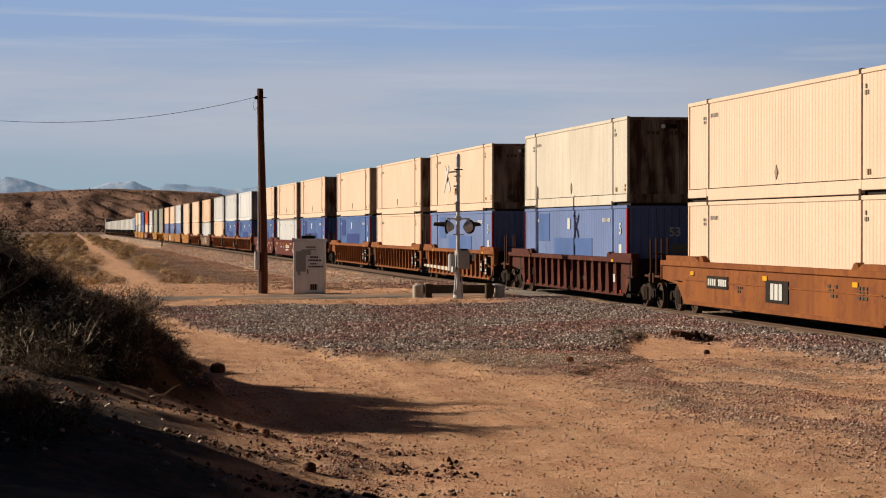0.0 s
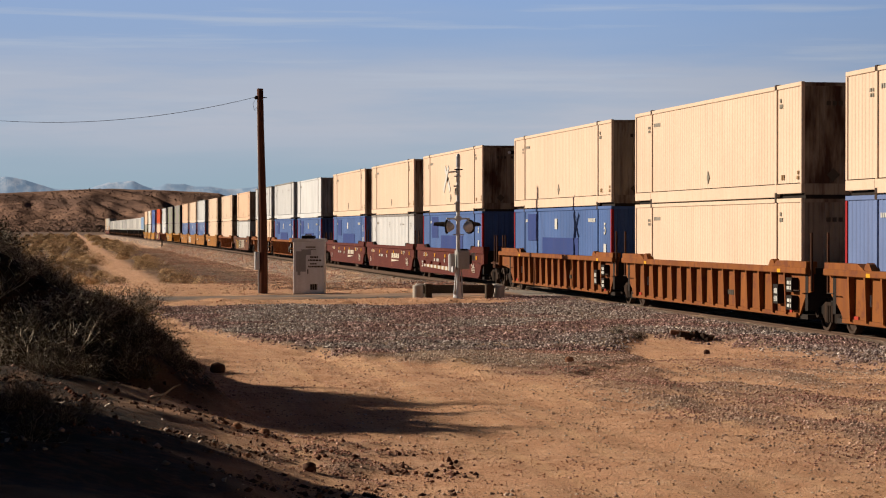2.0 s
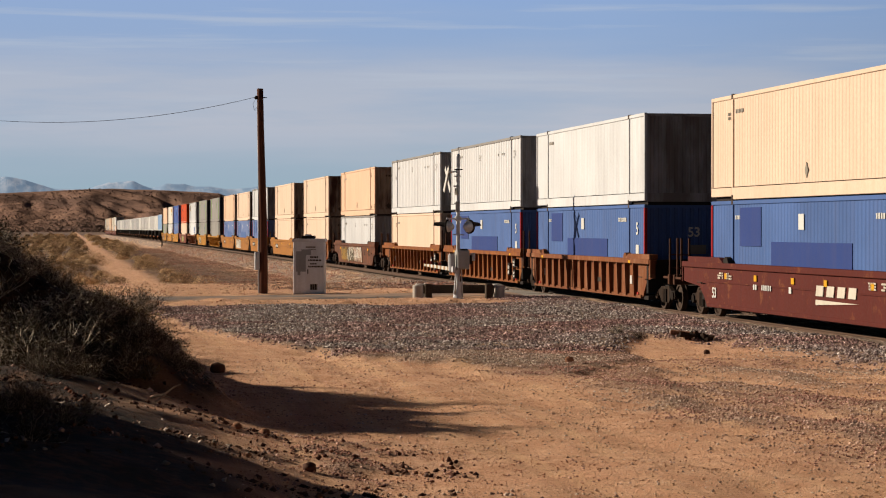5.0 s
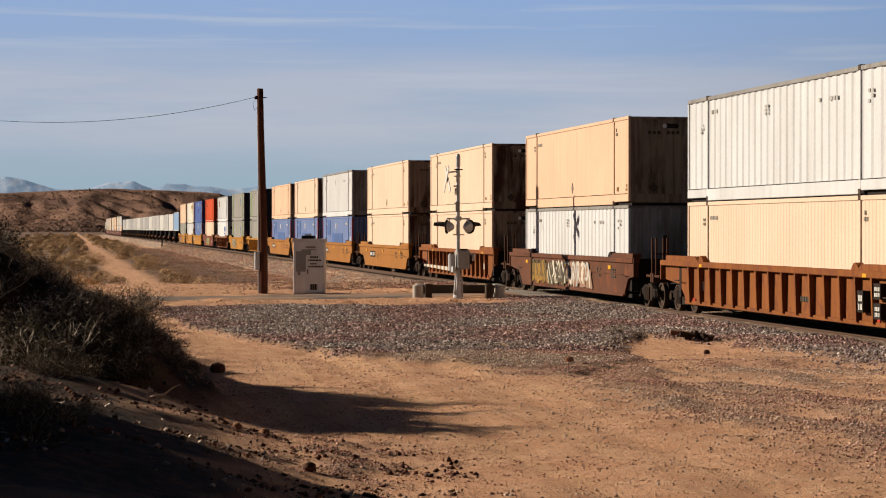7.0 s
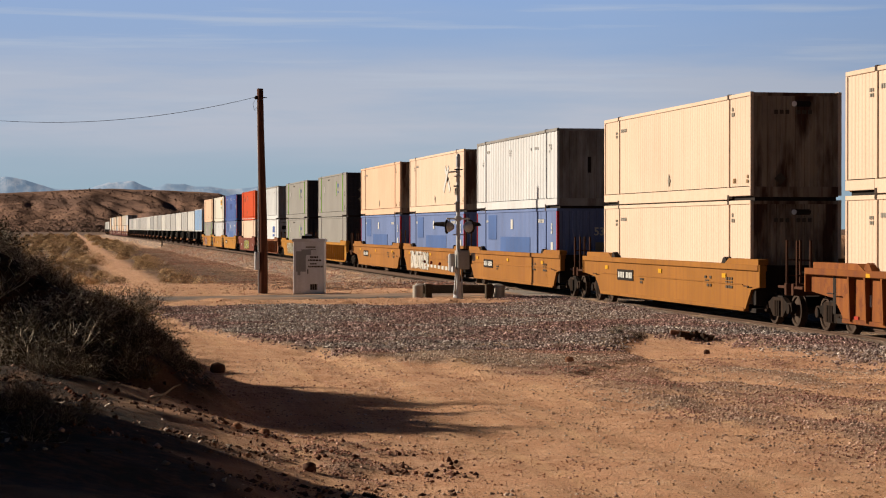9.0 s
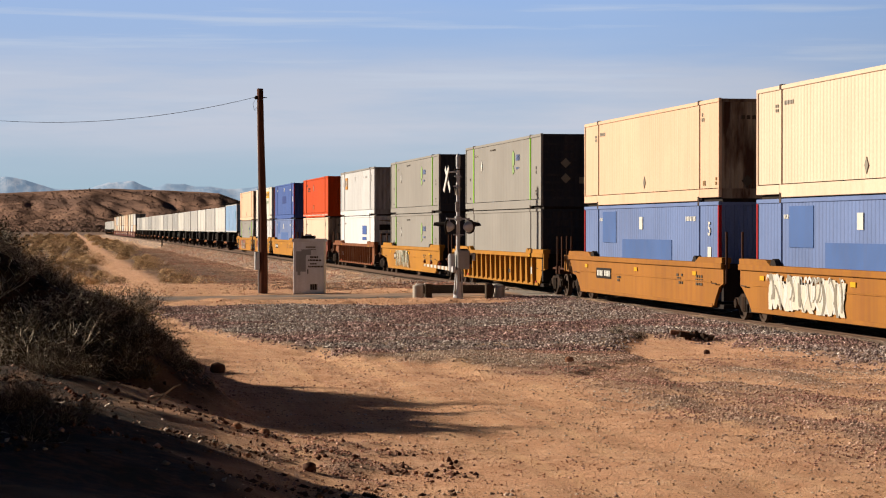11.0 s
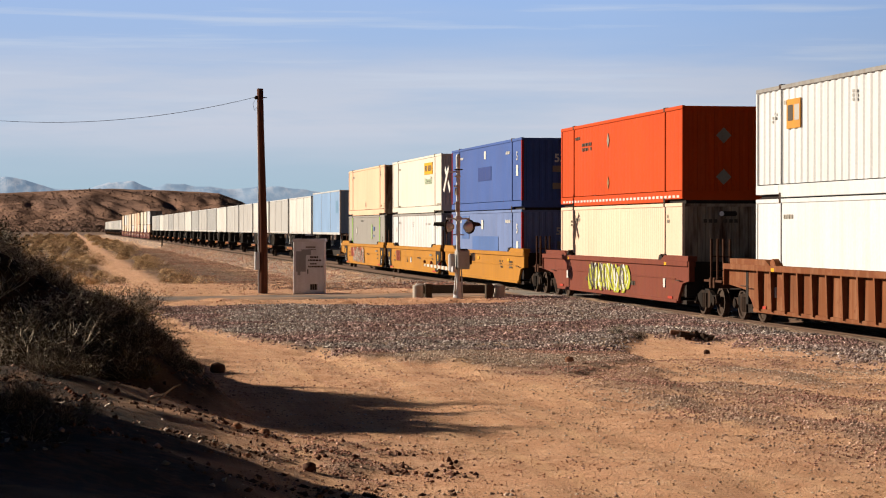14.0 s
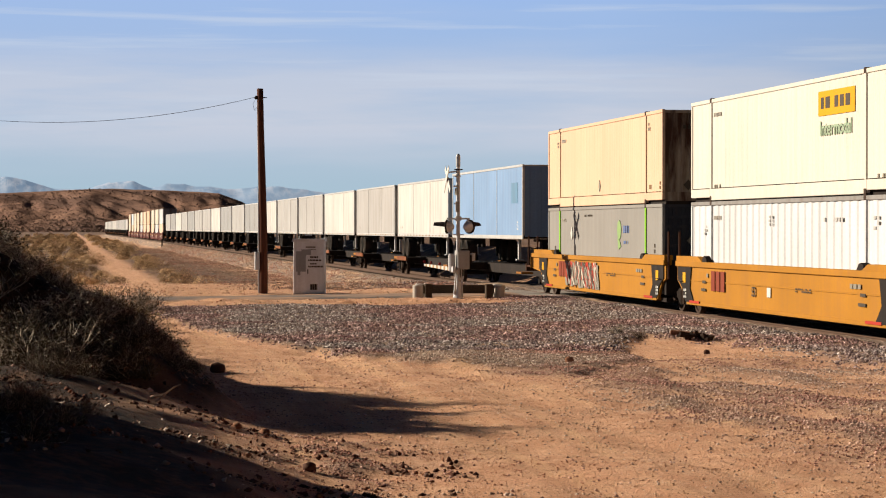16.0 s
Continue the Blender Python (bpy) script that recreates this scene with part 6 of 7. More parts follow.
        part("bracket", bm, GALVANISED, lamp)
    part("relay_box", bevelled(-0.08, 0.38, -0.30, 0.30, 1.14, 1.84, 0.02), BOX_GREY, ob, "grey steel gate mechanism box")
    part("box_lid", bevelled(-0.06, 0.36, -0.325, -0.302, 1.18, 1.80, 0.008), BOX_GREY, ob)
    part("counterweight", bevelled(0.40, 0.50, -0.14, 0.18, 1.32, 1.66, 0.02), B, ob)
    part("gate_hinge", bevelled(-0.36, -0.13, -0.12, 0.12, 1.05, 1.72, 0.05), G, ob)
    bm = bmesh.new()
    tube(bm, (-0.16, -0.1, 0.2), (-0.1, -0.16, 1.1), 0.035, n=8)
    tube(bm, (0.15, -0.1, 0.1), (0.1, -0.1, 1.15), 0.025, n=8)
    part("conduit", bm, G, ob)
    bm = bmesh.new()
    tube(bm, (0.22, -0.07, 2.42), (-0.2, -0.07, 2.43), 0.02, n=6)
    box(bm, -0.2, 0.22, -0.085, -0.055, 2.405, 2.415)
    part("step", bm, G, ob)
    return ob


def build_gate():
    """The lowered gate arm that reaches over the road from the signal's mechanism."""
    x, y, z = at(811, 80.5)
    ob = thing("gate_arm", "lowered white crossing gate arm with faded brown stripes", "crossing gate")
    ob.matrix_basis = Matrix.Translation((x - 0.22, y + 0.15, z + 1.14)) @ Matrix.Rotation(radians(0.5), 4, "X")
    for i in range(15):
        h = 0.075 - 0.002 * i
        part("stripe", bevelled(-0.018, 0.018, i * 0.42, i * 0.42 + 0.418, -h, h, 0.004), MARK_BROWN if i % 2 else MARK_WHITE, ob)
    for d in (2.6, 4.6, 6.2):
        bm = bmesh.new()
        lathe(bm, [(0.03, -0.05), (0.06, -0.03), (0.06, 0.03), (0.03, 0.05)], "x", 12, (0, d, 0.13))
        part("gate_lamp", bm, paint("red_lens", (0.25, 0.01, 0.01), rough=0.15), ob, "small red lamp")
    part("bracket", bevelled(-0.06, 0.06, -0.55, 0.05, -0.11, 0.11, 0.02), GALVANISED, ob)


def build_barrier():
    """A low guard of beams on stub posts round the signal's foot."""
    ob = thing("guard_barrier", "low weathered guard of beams on stub posts", "barrier")
    x, y, z = at(811, 80.5)
    ob.location = (x, y, z)
    c, s = math.cos(radians(-9.9)), math.sin(radians(-9.9))
    grey = paint("weathered_post", (0.40, 0.37, 0.33), rough=0.9, grime=0.5)
    dark = timber_material("dark_timber", (0.03, 0.022, 0.016), (0.075, 0.055, 0.04))
    for a, d in ((-1.50, 0.3), (1.55, 0.3), (-1.45, 2.2), (1.5, 2.2)):
        bm = bmesh.new()
        lathe(bm, [(0.20, -0.3), (0.20, 0.50), (0.17, 0.54), (0.02, 0.55)], "z", 14, (a * c - d * s, a * s + d * c, 0))
        part("post", bm, grey, ob, "round grey post")
    for a, d in ((-1.12, 0.55), (1.15, 0.1)):
        part("post", bevelled(a * c - d * s - 0.13, a * c - d * s + 0.13, a * s + d * c - 0.13, a * s + d * c + 0.13, -0.3, 0.58, 0.02), dark, ob, "square dark timber post")
    for d in (0.55, 2.1):
        bm = bmesh.new()
        box(bm, -1.35, 1.35, -0.06, 0.06, 0.22, 0.50)
        o = part("beam", bm, dark, ob)
        o.location, o.rotation_euler = (-d * s, d * c, 0), (0, 0, radians(-9.9))
    return ob


def build_cabinet():
    x, y, z = at(546, 89.0)
    ob = thing("equipment_cabinet", "pale grey steel railway equipment cabinet with painted-over patch", "cabinet")
    ob.matrix_basis = Matrix.Translation((x, y, z - 0.03)) @ Matrix.Rotation(radians(-12), 4, "Z")
    body = paint("cabinet_paint", (0.60, 0.62, 0.65), rough=0.5, grime=0.2)
    w, d, h = 0.63, 0.45, 2.18
    part("plinth", bevelled(-w - 0.02, w + 0.02, -d - 0.02, d + 0.02, -0.25, 0.05, 0.01), paint("plinth_concrete", (0.4, 0.37, 0.33), rough=0.9), ob)
    part("body", bevelled(-w, w, -d, d, 0.05, h, 0.012), body, ob)
    bm = bmesh.new()
    prism(bm, [(-w - 0.06, h), (w + 0.06, h), (w + 0.02, h + 0.12), (-w - 0.02, h + 0.12)], "y", -d - 0.06, d + 0.06)
    part("roof_cap", bm, body, ob)
    part("roof_vent", bevelled(-0.32, 0.22, -0.25, 0.25, h + 0.12, h + 0.24, 0.02), DARK, ob)
    part("roof_vent", bevelled(-0.18, 0.06, -0.2, 0.2, h + 0.2, h + 0.30, 0.02), body, ob)
    part("door", bevelled(-0.10, w - 0.04, -d - 0.018, -d, 0.12, h - 0.55, 0.008), body, ob)
    part("handle", bevelled(-0.05, -0.01, -d - 0.05, -d - 0.016, 0.85, 1.05, 0.008), DARK, ob)
    louvre = part("louvre", boxes((0.06, 0.36, -d - 0.022, -d - 0.017, 0.20, 0.44)), MARK_GREY, ob)
    for i in range(3):
        part("slat", boxes((0.08 + i * 0.09, 0.13 + i * 0.09, -d - 0.034, -d - 0.020, 0.21, 0.43)), DARK, louvre)
    patch = paint("grey_overpaint", (0.24, 0.245, 0.25), rough=0.7, grime=0.1)
    part("patch", boxes((-0.52, -0.12, -d - 0.008, -d, 0.95, 1.78), (-0.30, 0.10, -d - 0.007, -d, 1.58, 1.86), (-0.46, -0.34, -d - 0.009, -d, 0.80, 1.0)), patch, ob, "dark grey painted-over patch")
    rng = random.Random(4)
    for k, (z0, hh) in enumerate(((1.50, 0.09), (1.38, 0.07), (1.24, 0.06), (1.12, 0.07))):
        bm = bmesh.new()
        xx = -0.02 + (0.08 if k in (0, 2) else 0)
        while xx < (0.5 if k in (1, 3) else 0.34):
            ww = rng.uniform(0.05, 0.12)
            box(bm, xx, xx + ww, -d - 0.028, -d - 0.004, z0, z0 + hh)
            xx += ww + 0.02
        part("marking", bm, MARK_DARK, ob)
    part("notice", boxes((-0.12, 0.28, -d - 0.006, -d, h - 0.26, h - 0.2), (0.0, 0.3, -d - 0.006, -d, h - 0.34, h - 0.31)), MARK_GREY, ob)
    return ob


def build_pole():
    x, y, z = at(463, 89.5)
    ob = thing("utility_pole", "dark brown wooden utility pole with one wire", "utility pole")
    ob.location = (x, y, z)
    wood = timber_material("dark_pole_wood", (0.042, 0.016, 0.010), (0.105, 0.042, 0.026), (16, 16, 0.7))
    top = Vector((-0.10, 0.0, 8.45))
    bm = bmesh.new()
    rings = []
    for k in range(9):
        a = k / 8
        c = Vector((0, 0, -0.4)).lerp(top, a) + Vector((0.03 * math.sin(a * 5), 0, 0))
        r = 0.185 - 0.055 * a
        rings.append([bm.verts.new(c + Vector((math.cos(6.2832 * i / 14) * r, math.sin(6.2832 * i / 14) * r, 0))) for i in range(14)])
    for p, q in zip(rings, rings[1:]):
        for i in range(14):
            j = (i + 1) % 14
            bm.faces.new((p[i], p[j], q[j], q[i]))
    bm.faces.new(rings[-1])
    part("shaft", bm, wood, ob, smooth=True)
    bm = bmesh.new()
    tube(bm, (-0.20, -0.02, -0.2), (-0.20, -0.02, 4.2), 0.028, n=8)
    tube(bm, (-0.195, -0.02, 4.2), (-0.245, -0.02, 7.85), 0.022, n=8)
    part("conduit", bm, GALVANISED, ob, "pale conduit up the side")
    part("meter_box", bevelled(-0.36, -0.16, -0.16, 0.06, 0.95, 1.70, 0.02), GALVANISED, ob, "grey meter box")
    bm = bmesh.new()
    tube(bm, (-0.30, 0, 8.08), (0.16, 0, 8.08), 0.02, n=6)
    lathe(bm, [(0.02, 8.0), (0.06, 8.02), (0.06, 8.1), (0.03, 8.16)], "z", 10, (-0.30, 0, 0))
    part("insulator", bm, DARK, ob)
    part("bracket", boxes((-0.26, -0.1, -0.04, 0.04, 7.76, 7.84)), DARK, ob)
    bm = bmesh.new()
    pts = [(-0.3, 0, 8.08), (-0.42, 0, 7.8), (-0.36, 0, 7.55), (-0.22, 0, 7.75)]
    for a, b in zip(pts, pts[1:]):
        tube(bm, a, b, 0.008, n=4)
    part("service_drop", bm, DARK, ob)
    # the wire sags away to the next pole
    wire = thing("overhead_wire", "thin dark overhead wire sagging from a pole", "wire")
    start = Vector((x - 0.3, y, z + 8.1))
    end = start + Vector((-17.2, 3.0, 0.15))
    bm = bmesh.new()
    old = None
    for k in range(49):
        a = k / 48
        p = start.lerp(end, a) - Vector((0, 0, 4 * 1.12 * a * (1 - a)))
        if old:
            tube(bm, old, p, 0.0095, n=5, caps=False)
        old = p
    part("strand", bm, DARK, wire)
    return ob


build_signal()
build_gate()
build_barrier()
build_cabinet()
build_pole()


def build_marker():
    x, y, z = at(282, 378)
    ob = thing("marker_post", "small grey marker post beside the embankment", "post")
    ob.location = (x, y, z)
    part("shaft", bevelled(-0.12, 0.12, -0.06, 0.06, -0.2, 1.35, 0.02), MARK_DARK, ob)


build_marker()


# ---- plants ----
TWIG = leaf_material("grey_twig", ((0.07, 0.052, 0.04), (0.74, 0.64, 0.52)), 0.5)
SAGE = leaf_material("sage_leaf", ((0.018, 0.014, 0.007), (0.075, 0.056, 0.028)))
STRAW = leaf_material("dry_straw", ((0.17, 0.115, 0.05), (0.30, 0.21, 0.10)), 0.0, 0.3)


def bush_meshes(seed, r, h, branches, leaves, material, spread=1.35):
    """Twigs that fan out from the root and split, and small leaves along them."""
    rng = random.Random(seed)
    V, F, LV, LF = [], [], [], []

    def limb(p, d, length, rad, depth):
        steps = 4 - depth if depth < 2 else 1
        ring = None
        for k in range(steps + 1):
            a = d.orthogonal().normalized()
            b = d.cross(a).normalized()
            rr = rad * (1 - 0.7 * k / steps)
            base = len(V)
            for i in range(3):
                V.append(tuple(p + (a * math.cos(2.094 * i) + b * math.sin(2.094 * i)) * rr))
            if ring is not None:
                for i in range(3):
                    F.append((ring + i, ring + (i + 1) % 3, base + (i + 1) % 3, base + i))
            ring = base
            if depth < 2 and k > 0:
                for _ in range(2 if depth == 0 else 1):
                    turn = Vector((rng.gauss(0, 1), rng.gauss(0, 1), rng.gauss(0.35, 0.6)))
                    limb(p.copy(), (d + turn * 0.75).normalized(), length * rng.uniform(0.35, 0.6), rad * 0.55, depth + 1)
            if depth > 0 and k > 0:
                for _ in range(leaves):
                    c = p + Vector((rng.gauss(0, 0.045), rng.gauss(0, 0.045), rng.gauss(0, 0.045)))
                    u = Vector((rng.gauss(0, 1), rng.gauss(0, 1), rng.gauss(0, 1))).normalized() * rng.uniform(0.012, 0.032)
                    w = u.orthogonal() * 0.45
                    q = len(LV)
                    LV.extend([tuple(c - u), tuple(c + w), tuple(c + u), tuple(c - w)])
                    LF.append((q, q + 1, q + 2, q + 3))
            p = p + d * (length / steps)
            d = (d + Vector((rng.gauss(0, 0.22), rng.gauss(0, 0.22), rng.gauss(0.02, 0.18)))).normalized()

    for _ in range(branches):
        a, tilt = rng.uniform(0, 6.2832), rng.uniform(0.10, spread)
        d = Vector((math.cos(a) * math.sin(tilt), math.sin(a) * math.sin(tilt), math.cos(tilt)))
        reach = 1 / math.sqrt((math.sin(tilt) / r) ** 2 + (math.cos(tilt) / h) ** 2)
        limb(Vector((rng.gauss(0, 0.06), rng.gauss(0, 0.06), -0.05)), d, reach * rng.uniform(0.6, 1.05), 0.016 if leaves > 1 else 0.022, 0)
    return mesh_from("branches", V, F, TWIG), mesh_from("leaves", LV, LF, material)


def build_bushes():
    rng = random.Random(21)
    kinds = []
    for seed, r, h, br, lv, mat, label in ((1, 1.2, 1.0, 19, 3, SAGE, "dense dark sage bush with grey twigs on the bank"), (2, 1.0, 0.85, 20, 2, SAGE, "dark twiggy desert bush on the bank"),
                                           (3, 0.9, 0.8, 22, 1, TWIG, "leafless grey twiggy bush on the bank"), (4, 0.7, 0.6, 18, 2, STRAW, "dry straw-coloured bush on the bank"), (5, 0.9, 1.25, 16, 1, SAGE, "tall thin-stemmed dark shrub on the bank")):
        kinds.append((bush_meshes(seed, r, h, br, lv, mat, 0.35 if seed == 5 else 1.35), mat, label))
    places = []
    for i in range(175):
        y = rng.uniform(30.6, 38.5) if i < 130 else rng.uniform(38.5, 66)
        foot = float(np.interp(y, [31, 33, 36, 40, 44, 50, 66], [1.3, 2.1, 2.4, 2.6, 2.7, 2.5, 2.0]))
        left = -0.03 * y - 0.5
        x = left + (foot - left) * rng.random() ** 0.85
        size = rng.uniform(0.55, 0.9) * (0.45 + 0.55 * min(1.0, (foot - x) / 1.2)) * (1 - 0.35 * min(1, max(0, (y - 40) / 8)))
        places.append((x, y, rng.choice((0, 1, 2, 2, 2) if x < foot - 1.3 else (0, 0, 1, 1, 2) if x < foot - 0.4 else (0, 1, 1, 2, 3)), size))
    for i in range(18):
        places.append((rng.uniform(-2.2, 0.4), rng.uniform(20.5, 31), rng.choice((0, 1, 1)), rng.uniform(0.16, 0.34)))
    for x, y, k, size in ((-2.0, 34.3, 4, 0.80), (-2.3, 34.6, 0, 0.6), (-2.0, 36.6, 4, 0.62), (-2.4, 37.1, 1, 0.45), (-2.0, 39.2, 4, 0.95), (-2.2, 39.8, 4, 0.7), (-1.9, 38.2, 2, 0.5), (-1.8, 41.0, 4, 0.6)):
        places.append((x, y, k, size))
    for i in range(3):
        places.append((rng.uniform(-6.5, -3.0), rng.uniform(34.5, 46), rng.choice((0, 1, 2)), rng.uniform(0.3, 0.5)))
    for i in range(6):
        places.append((rng.uniform(-6.5, -2.2), rng.uniform(17.5, 25.5), rng.choice((0, 1, 2)), rng.uniform(0.25, 0.5)))
    places += [(0.1, 38.0, 4, 0.95), (-0.2, 36.9, 4, 0.85), (0.2, 35.6, 4, 0.8), (-0.1, 33.4, 4, 0.95), (-0.5, 34.4, 4, 1.0), (0.5, 39.2, 4, 0.8)]
    places += [(13.35, 51.6, 2, 0.33), (13.75, 51.2, 2, 0.28)]
    places += [(2.35, 70.2, 2, 0.8), (1.9, 69.0, 0, 0.75), (2.2, 67.0, 2, 0.6), (1.2, 66.0, 1, 0.8), (1.75, 59.0, 3, 0.9), (0.9, 65.0, 3, 1.1), (2.1, 33.8, 1, 0.36), (1.7, 34.6, 0, 0.42), (1.3, 33.0, 2, 0.45), (2.2, 52.0, 2, 0.6)]
    heights = [max(v.co.z for me in pair for v in me.vertices) for pair, _, _ in kinds]

    def crown(x, y):
        """Height of the line along which the crowns slope down the bank."""
        across = math.tan(math.atan2(x, y) - radians(9.86))
        return 2.56 - y * float(np.interp(across, (-0.23, -0.203, -0.19, -0.18, -0.169, -0.152, -0.136, -0.115, -0.09), (-0.3, 0.002, 0.008, 0.015, 0.0225, 0.030, 0.041, 0.058, 0.09)))

    for x, y, k, s in places:
        while -1.4 < x < 3 and y < 57 and s > 0.12 and float(ground_z(x, y)) + heights[k] * s * 0.95 > min(crown(x, y), crown(x + 0.5 * s, y) + 0.25 * s):
            s *= 0.92
        if s < 0.12:
            continue
        (twigs, leaves), mat, label = kinds[k]
        ob = thing("desert_bush", label, "bush", "bushes on the bank")
        ob.matrix_basis = Matrix.LocRotScale((x, y, float(ground_z(x, y)) - 0.03), Euler((rng.uniform(-0.15, 0.15), rng.uniform(-0.15, 0.15), rng.uniform(0, 6.28))), (s, s, s * rng.uniform(0.85, 1.1)))
        part("twigwork", twigs, TWIG, ob)
        part("foliage", leaves, mat, ob)


def build_rocks():
    """A dark round boulder at the bank's foot and a few loose rocks."""
    rng = random.Random(8)
    rock = stone_material("dark_rock", [(0.05, 0.03, 0.022), (0.10, 0.06, 0.042)])
    brown = stone_material("brown_rock", [(0.16, 0.08, 0.045), (0.24, 0.14, 0.085)])
    for px, depth, r, mat, label in ((381, 41.5, 0.15, rock, "dark rounded boulder at the foot of the bank"), (416, 27.0, 0.06, brown, "reddish brown loose rock on the dirt"),
                                     (466, 27.4, 0.06, brown, "reddish brown loose rock on the dirt"), (545, 23.6, 0.08, rock, "dark loose rock on the dirt"), (1255, 47.5, 0.07, rock, "dark loose rock beside the gravel"),
                                     (1010, 42.5, 0.09, brown, "pale brown rock at the gravel's edge")):
        x, y, z = at(px, depth)
        bm = bmesh.new()
        bmesh.ops.create_icosphere(bm, subdivisions=3, radius=r)
        for v in bm.verts:
            v.co *= 1 + 0.22 * noise.noise(v.co * (2.2 / r) + Vector((px, 0, 0)))
            v.co.z *= 0.8
        ob = tagged(new("rock", mesh_of("rock", bm, mat, True)), label, "rock")
        ob.location = (x, y, z + r * 0.45)
    # a dead branch and a scrap of timber by the ballast
    wood = timber_material("grey_dead_wood", (0.16, 0.11, 0.075), (0.34, 0.26, 0.19))
    for px, depth, pts in ((270, 28.0, [(0, 0, 0.0), (0.12, 0.1, 0.10), (0.25, 0.1, 0.20), (0.33, 0.2, 0.22)]), (262, 28.3, [(0, 0, 0.02), (0.15, -0.1, 0.06), (0.3, -0.1, 0.0)]), (15, 38.0, [(0, 0, 0), (0.05, 0, 0.25), (0.12, 0.1, 0.5), (-0.1, 0.1, 0.65)])):
        x, y, z = at(px, depth)
        bm = bmesh.new()
        for i, (a, b) in enumerate(zip(pts, pts[1:])):
            tube(bm, a, b, 0.02 - 0.004 * i, 0.016 - 0.004 * i, n=6)
        ob = tagged(new("dead_branch", mesh_of("dead_branch", bm, wood)), "grey dead branch lying on the bank", "branch")
        ob.location = (x, y, z)
    x, y, z = at(1236, 52.6)
    bm = bmesh.new()
    for k in range(7):
        v = box(bm, -0.14, 0.14, -0.08, 0.08, 0.0, 0.11)
        m = Matrix.Translation((-0.28 + 0.1 * k, rng.uniform(-0.14, 0.14), rng.uniform(-0.02, 0.05))) @ Euler((rng.uniform(-0.5, 0.5), rng.uniform(-0.5, 0.5), rng.uniform(0, 6.28))).to_matrix().to_4x4()
        for p in v:
            p.co = m @ (p.co * rng.uniform(0.6, 1.2))
    ob = tagged(new("charred_scrap", mesh_of("charred_scrap", bm, TRUCK)), "heap of black charred scraps in the ballast", "scrap")
    ob.matrix_basis = Matrix.Translation((x, y, z)) @ Matrix.Rotation(radians(-28), 4, "Z")
    x, y, z = at(1215, 53.5)
    ob = tagged(new("timber_scrap", mesh_of("timber_scrap", bevelled(-0.34, 0.34, -0.1, 0.1, 0.0, 0.12, 0.02), timber_material("rusty_timber", (0.10, 0.045, 0.025), (0.20, 0.10, 0.06), (1.2, 14, 14)))), "broken reddish timber end in the ballast", "timber")
    ob.matrix_basis = Matrix.Translation((x, y, z)) @ Matrix.Rotation(radians(-28), 4, "Z") @ Matrix.Rotation(radians(5), 4, "Y")


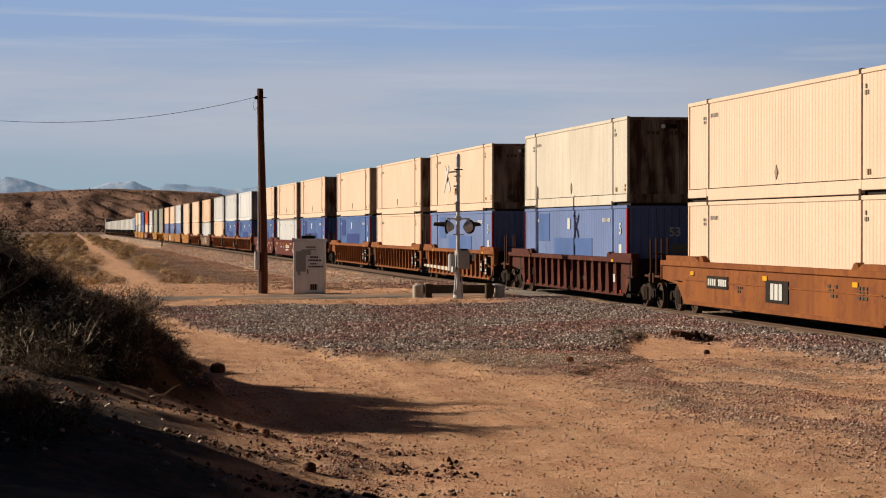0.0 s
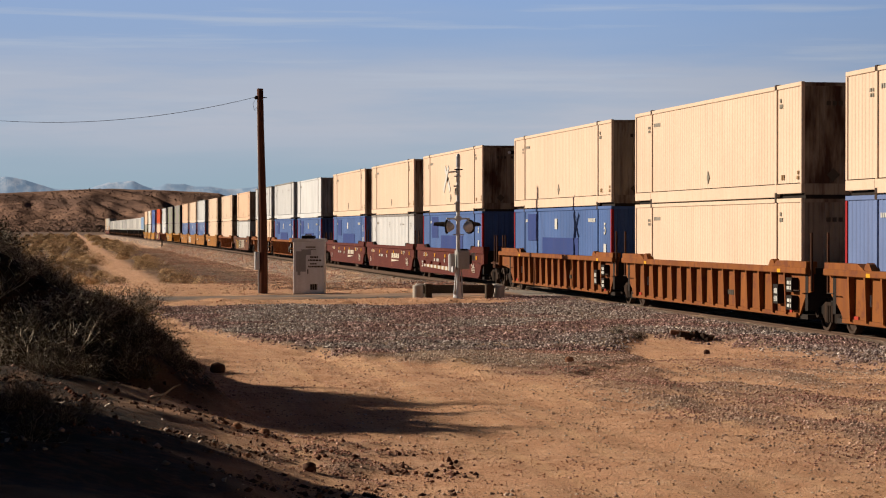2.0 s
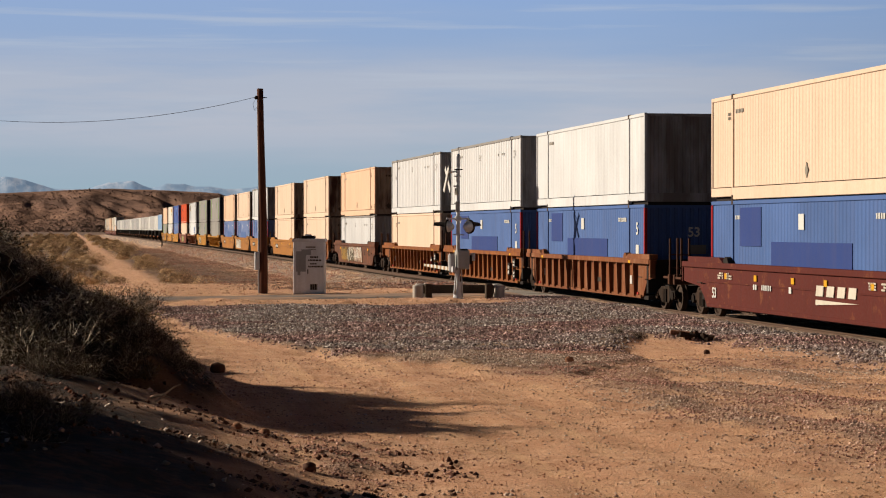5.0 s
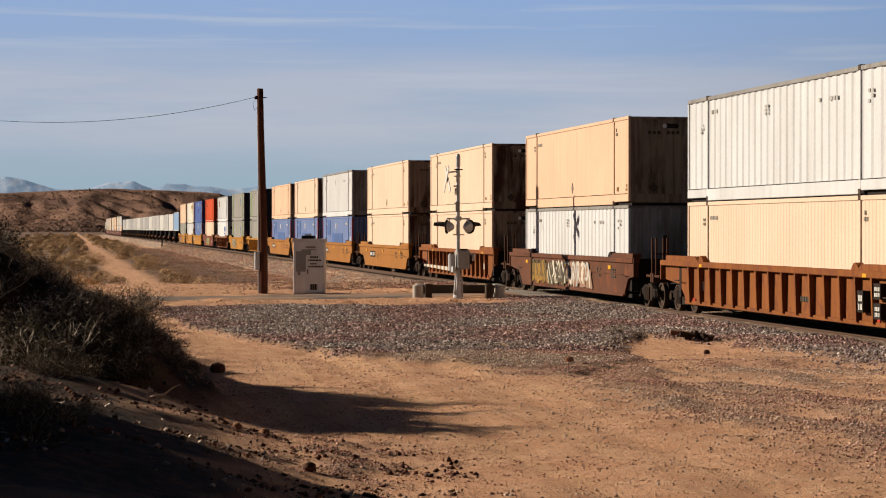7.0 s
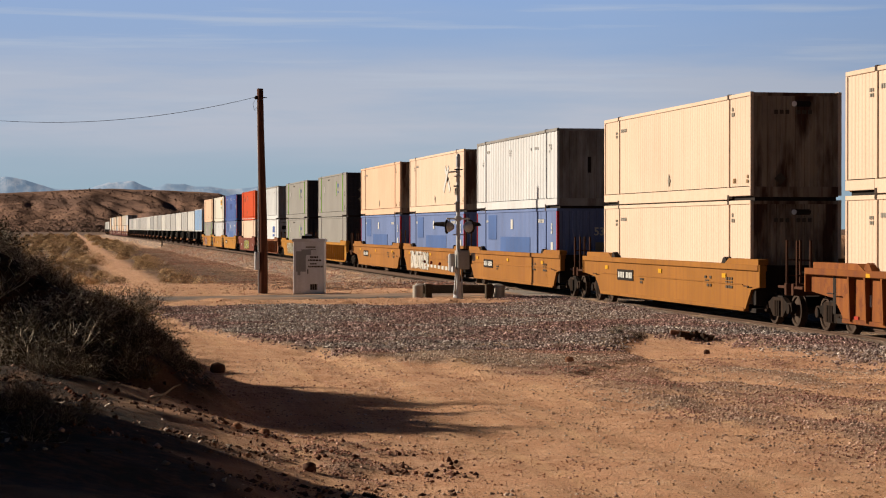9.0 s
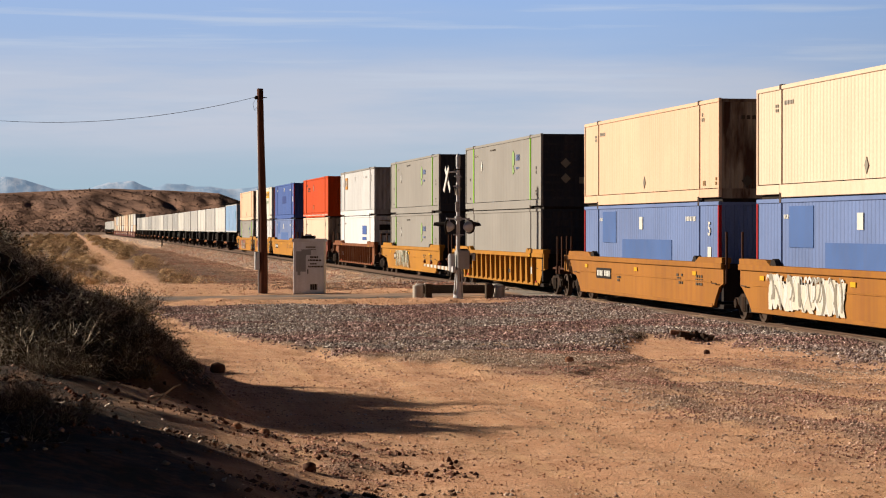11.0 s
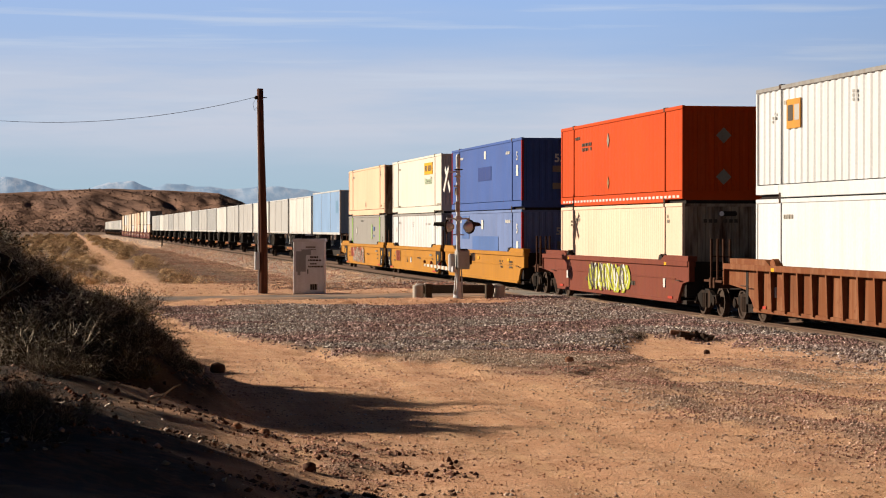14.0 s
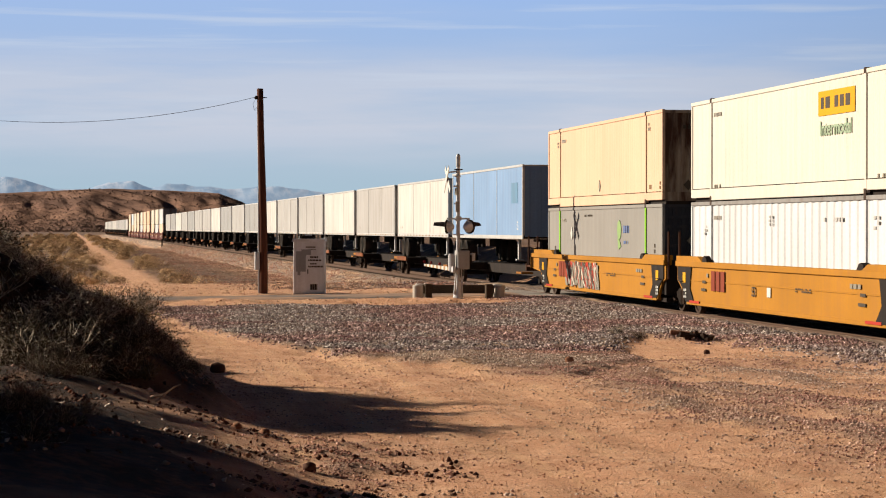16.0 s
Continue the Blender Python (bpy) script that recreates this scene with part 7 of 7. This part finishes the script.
def build_scrub():
    """Low dry scrub over the plain, thick beside the far lane."""
    rng = np.random.default_rng(12)
    n = 6000
    d = 100 * (9.0) ** (rng.random(n) ** 0.8)
    px = rng.uniform(-60, 560, n)
    a = np.arctan((px - 784) / 3862.0) + radians(9.86)
    x, y = d * np.tan(a), d
    u = centre_at(y) - x
    ok = (u > 6.5) & ((np.abs(x - 4.6 - 0.5 * np.sin(y * 0.09)) > 1.9 + 0.7 * ripple(x, y, 13.0, 4.0))) & ((x < 4.6) | (x < 8.0 + 0.014 * np.maximum(0, y - 170))) & ((y > 132 + 14 * ripple(x, y, 9.0)) | (x < 1.5)) & (y > 98)
    ok &= rng.random(n) < np.clip(0.30 + 0.55 * ripple(x, y, 19.0, 5.0) + 0.3 * ripple(x, y, 6.0, 1.0) + 0.35 * np.exp(-((x - 4.6) / 5.0) ** 2) - 0.12, 0.02, 1)
    x, y = x[ok], y[ok]
    z = ground_z(x, y)
    V, F, tone = [], [], []
    per = 520
    stand = []
    for xi, yi, zi in zip(x, y, z):
        r = (0.42 + 0.95 * rng.random() ** 1.6) * (1 + yi / 1500)
        if any((xi - a) ** 2 + (yi - b) ** 2 < (1.15 * (r + c)) ** 2 for a, b, c in stand):
            continue
        stand.append((xi, yi, r))
        h = r * (0.65 + 0.6 * rng.random() ** 2)
        dirs = rng.normal(size=(per, 3))
        dirs /= np.linalg.norm(dirs, axis=1)[:, None]
        dirs[:, 2] = np.abs(dirs[:, 2])
        lump = 1 + 0.22 * np.sin(3.1 * np.arctan2(dirs[:, 1], dirs[:, 0]) + xi)[:, None] * (1 - dirs[:, 2:])
        c = dirs * np.array([r, r, h]) * lump * (0.66 + 0.34 * rng.random((per, 1)) ** 0.6) + (xi, yi, zi - 0.04)
        w = np.cross(dirs, rng.normal(size=(per, 3)))
        w /= np.linalg.norm(w, axis=1)[:, None]
        size = 0.016 + 0.00011 * yi
        u1 = (w + 0.35 * rng.normal(size=(per, 3))) * size * 1.4
        u2 = (np.cross(dirs, w) + 0.35 * rng.normal(size=(per, 3))) * size * 1.2
        q = len(V)
        V.extend(np.stack([c - u1, c + u2, c + u1 * 0.8], 1).reshape(-1, 3).tolist())
        F.extend((q + 3 * k, q + 3 * k + 1, q + 3 * k + 2) for k in range(per))
        tone.extend([rng.random()] * (3 * per))
    m, n, l, p = nodes_of("dry_scrub", 0.85)
    geo = n.new("ShaderNodeNewGeometry")
    kind = n.new("ShaderNodeAttribute")
    kind.attribute_name = "tone"
    dull = ramp_node(n, l, kind.outputs["Fac"], 0.25, 0.8, (0.27, 0.18, 0.10, 1), (0.60, 0.42, 0.245, 1))
    c = mix_node(n, l, 0.75, dull, ramp_node(n, l, geo.outputs["Random Per Island"], 0.0, 1.0, (0.35, 0.35, 0.35, 1), (1.35, 1.3, 1.2, 1)), "MULTIPLY")
    l.new(c, p.inputs["Base Color"])
    me = mesh_from("scrub", V, F, m)
    me.attributes.new("tone", "FLOAT", "POINT").data.foreach_set("value", np.array(tone, np.float32))
    tagged(new("scrub", me), "low dry tan scrub in rounded tufts over the desert plain", "scrub", kind="stuff")


build_bushes()
build_rocks()
build_scrub()


# ---- motion: every car and load runs along the track at one speed ----
def motions():
    for ob, s, z in RIDERS:
        times = (0, 4, 8, 12, 16) if s < BEND else tuple(range(0, 17, 2))
        walk(ob, [(t, on_track(s - SPEED * t, z)) for t in times])


motions()
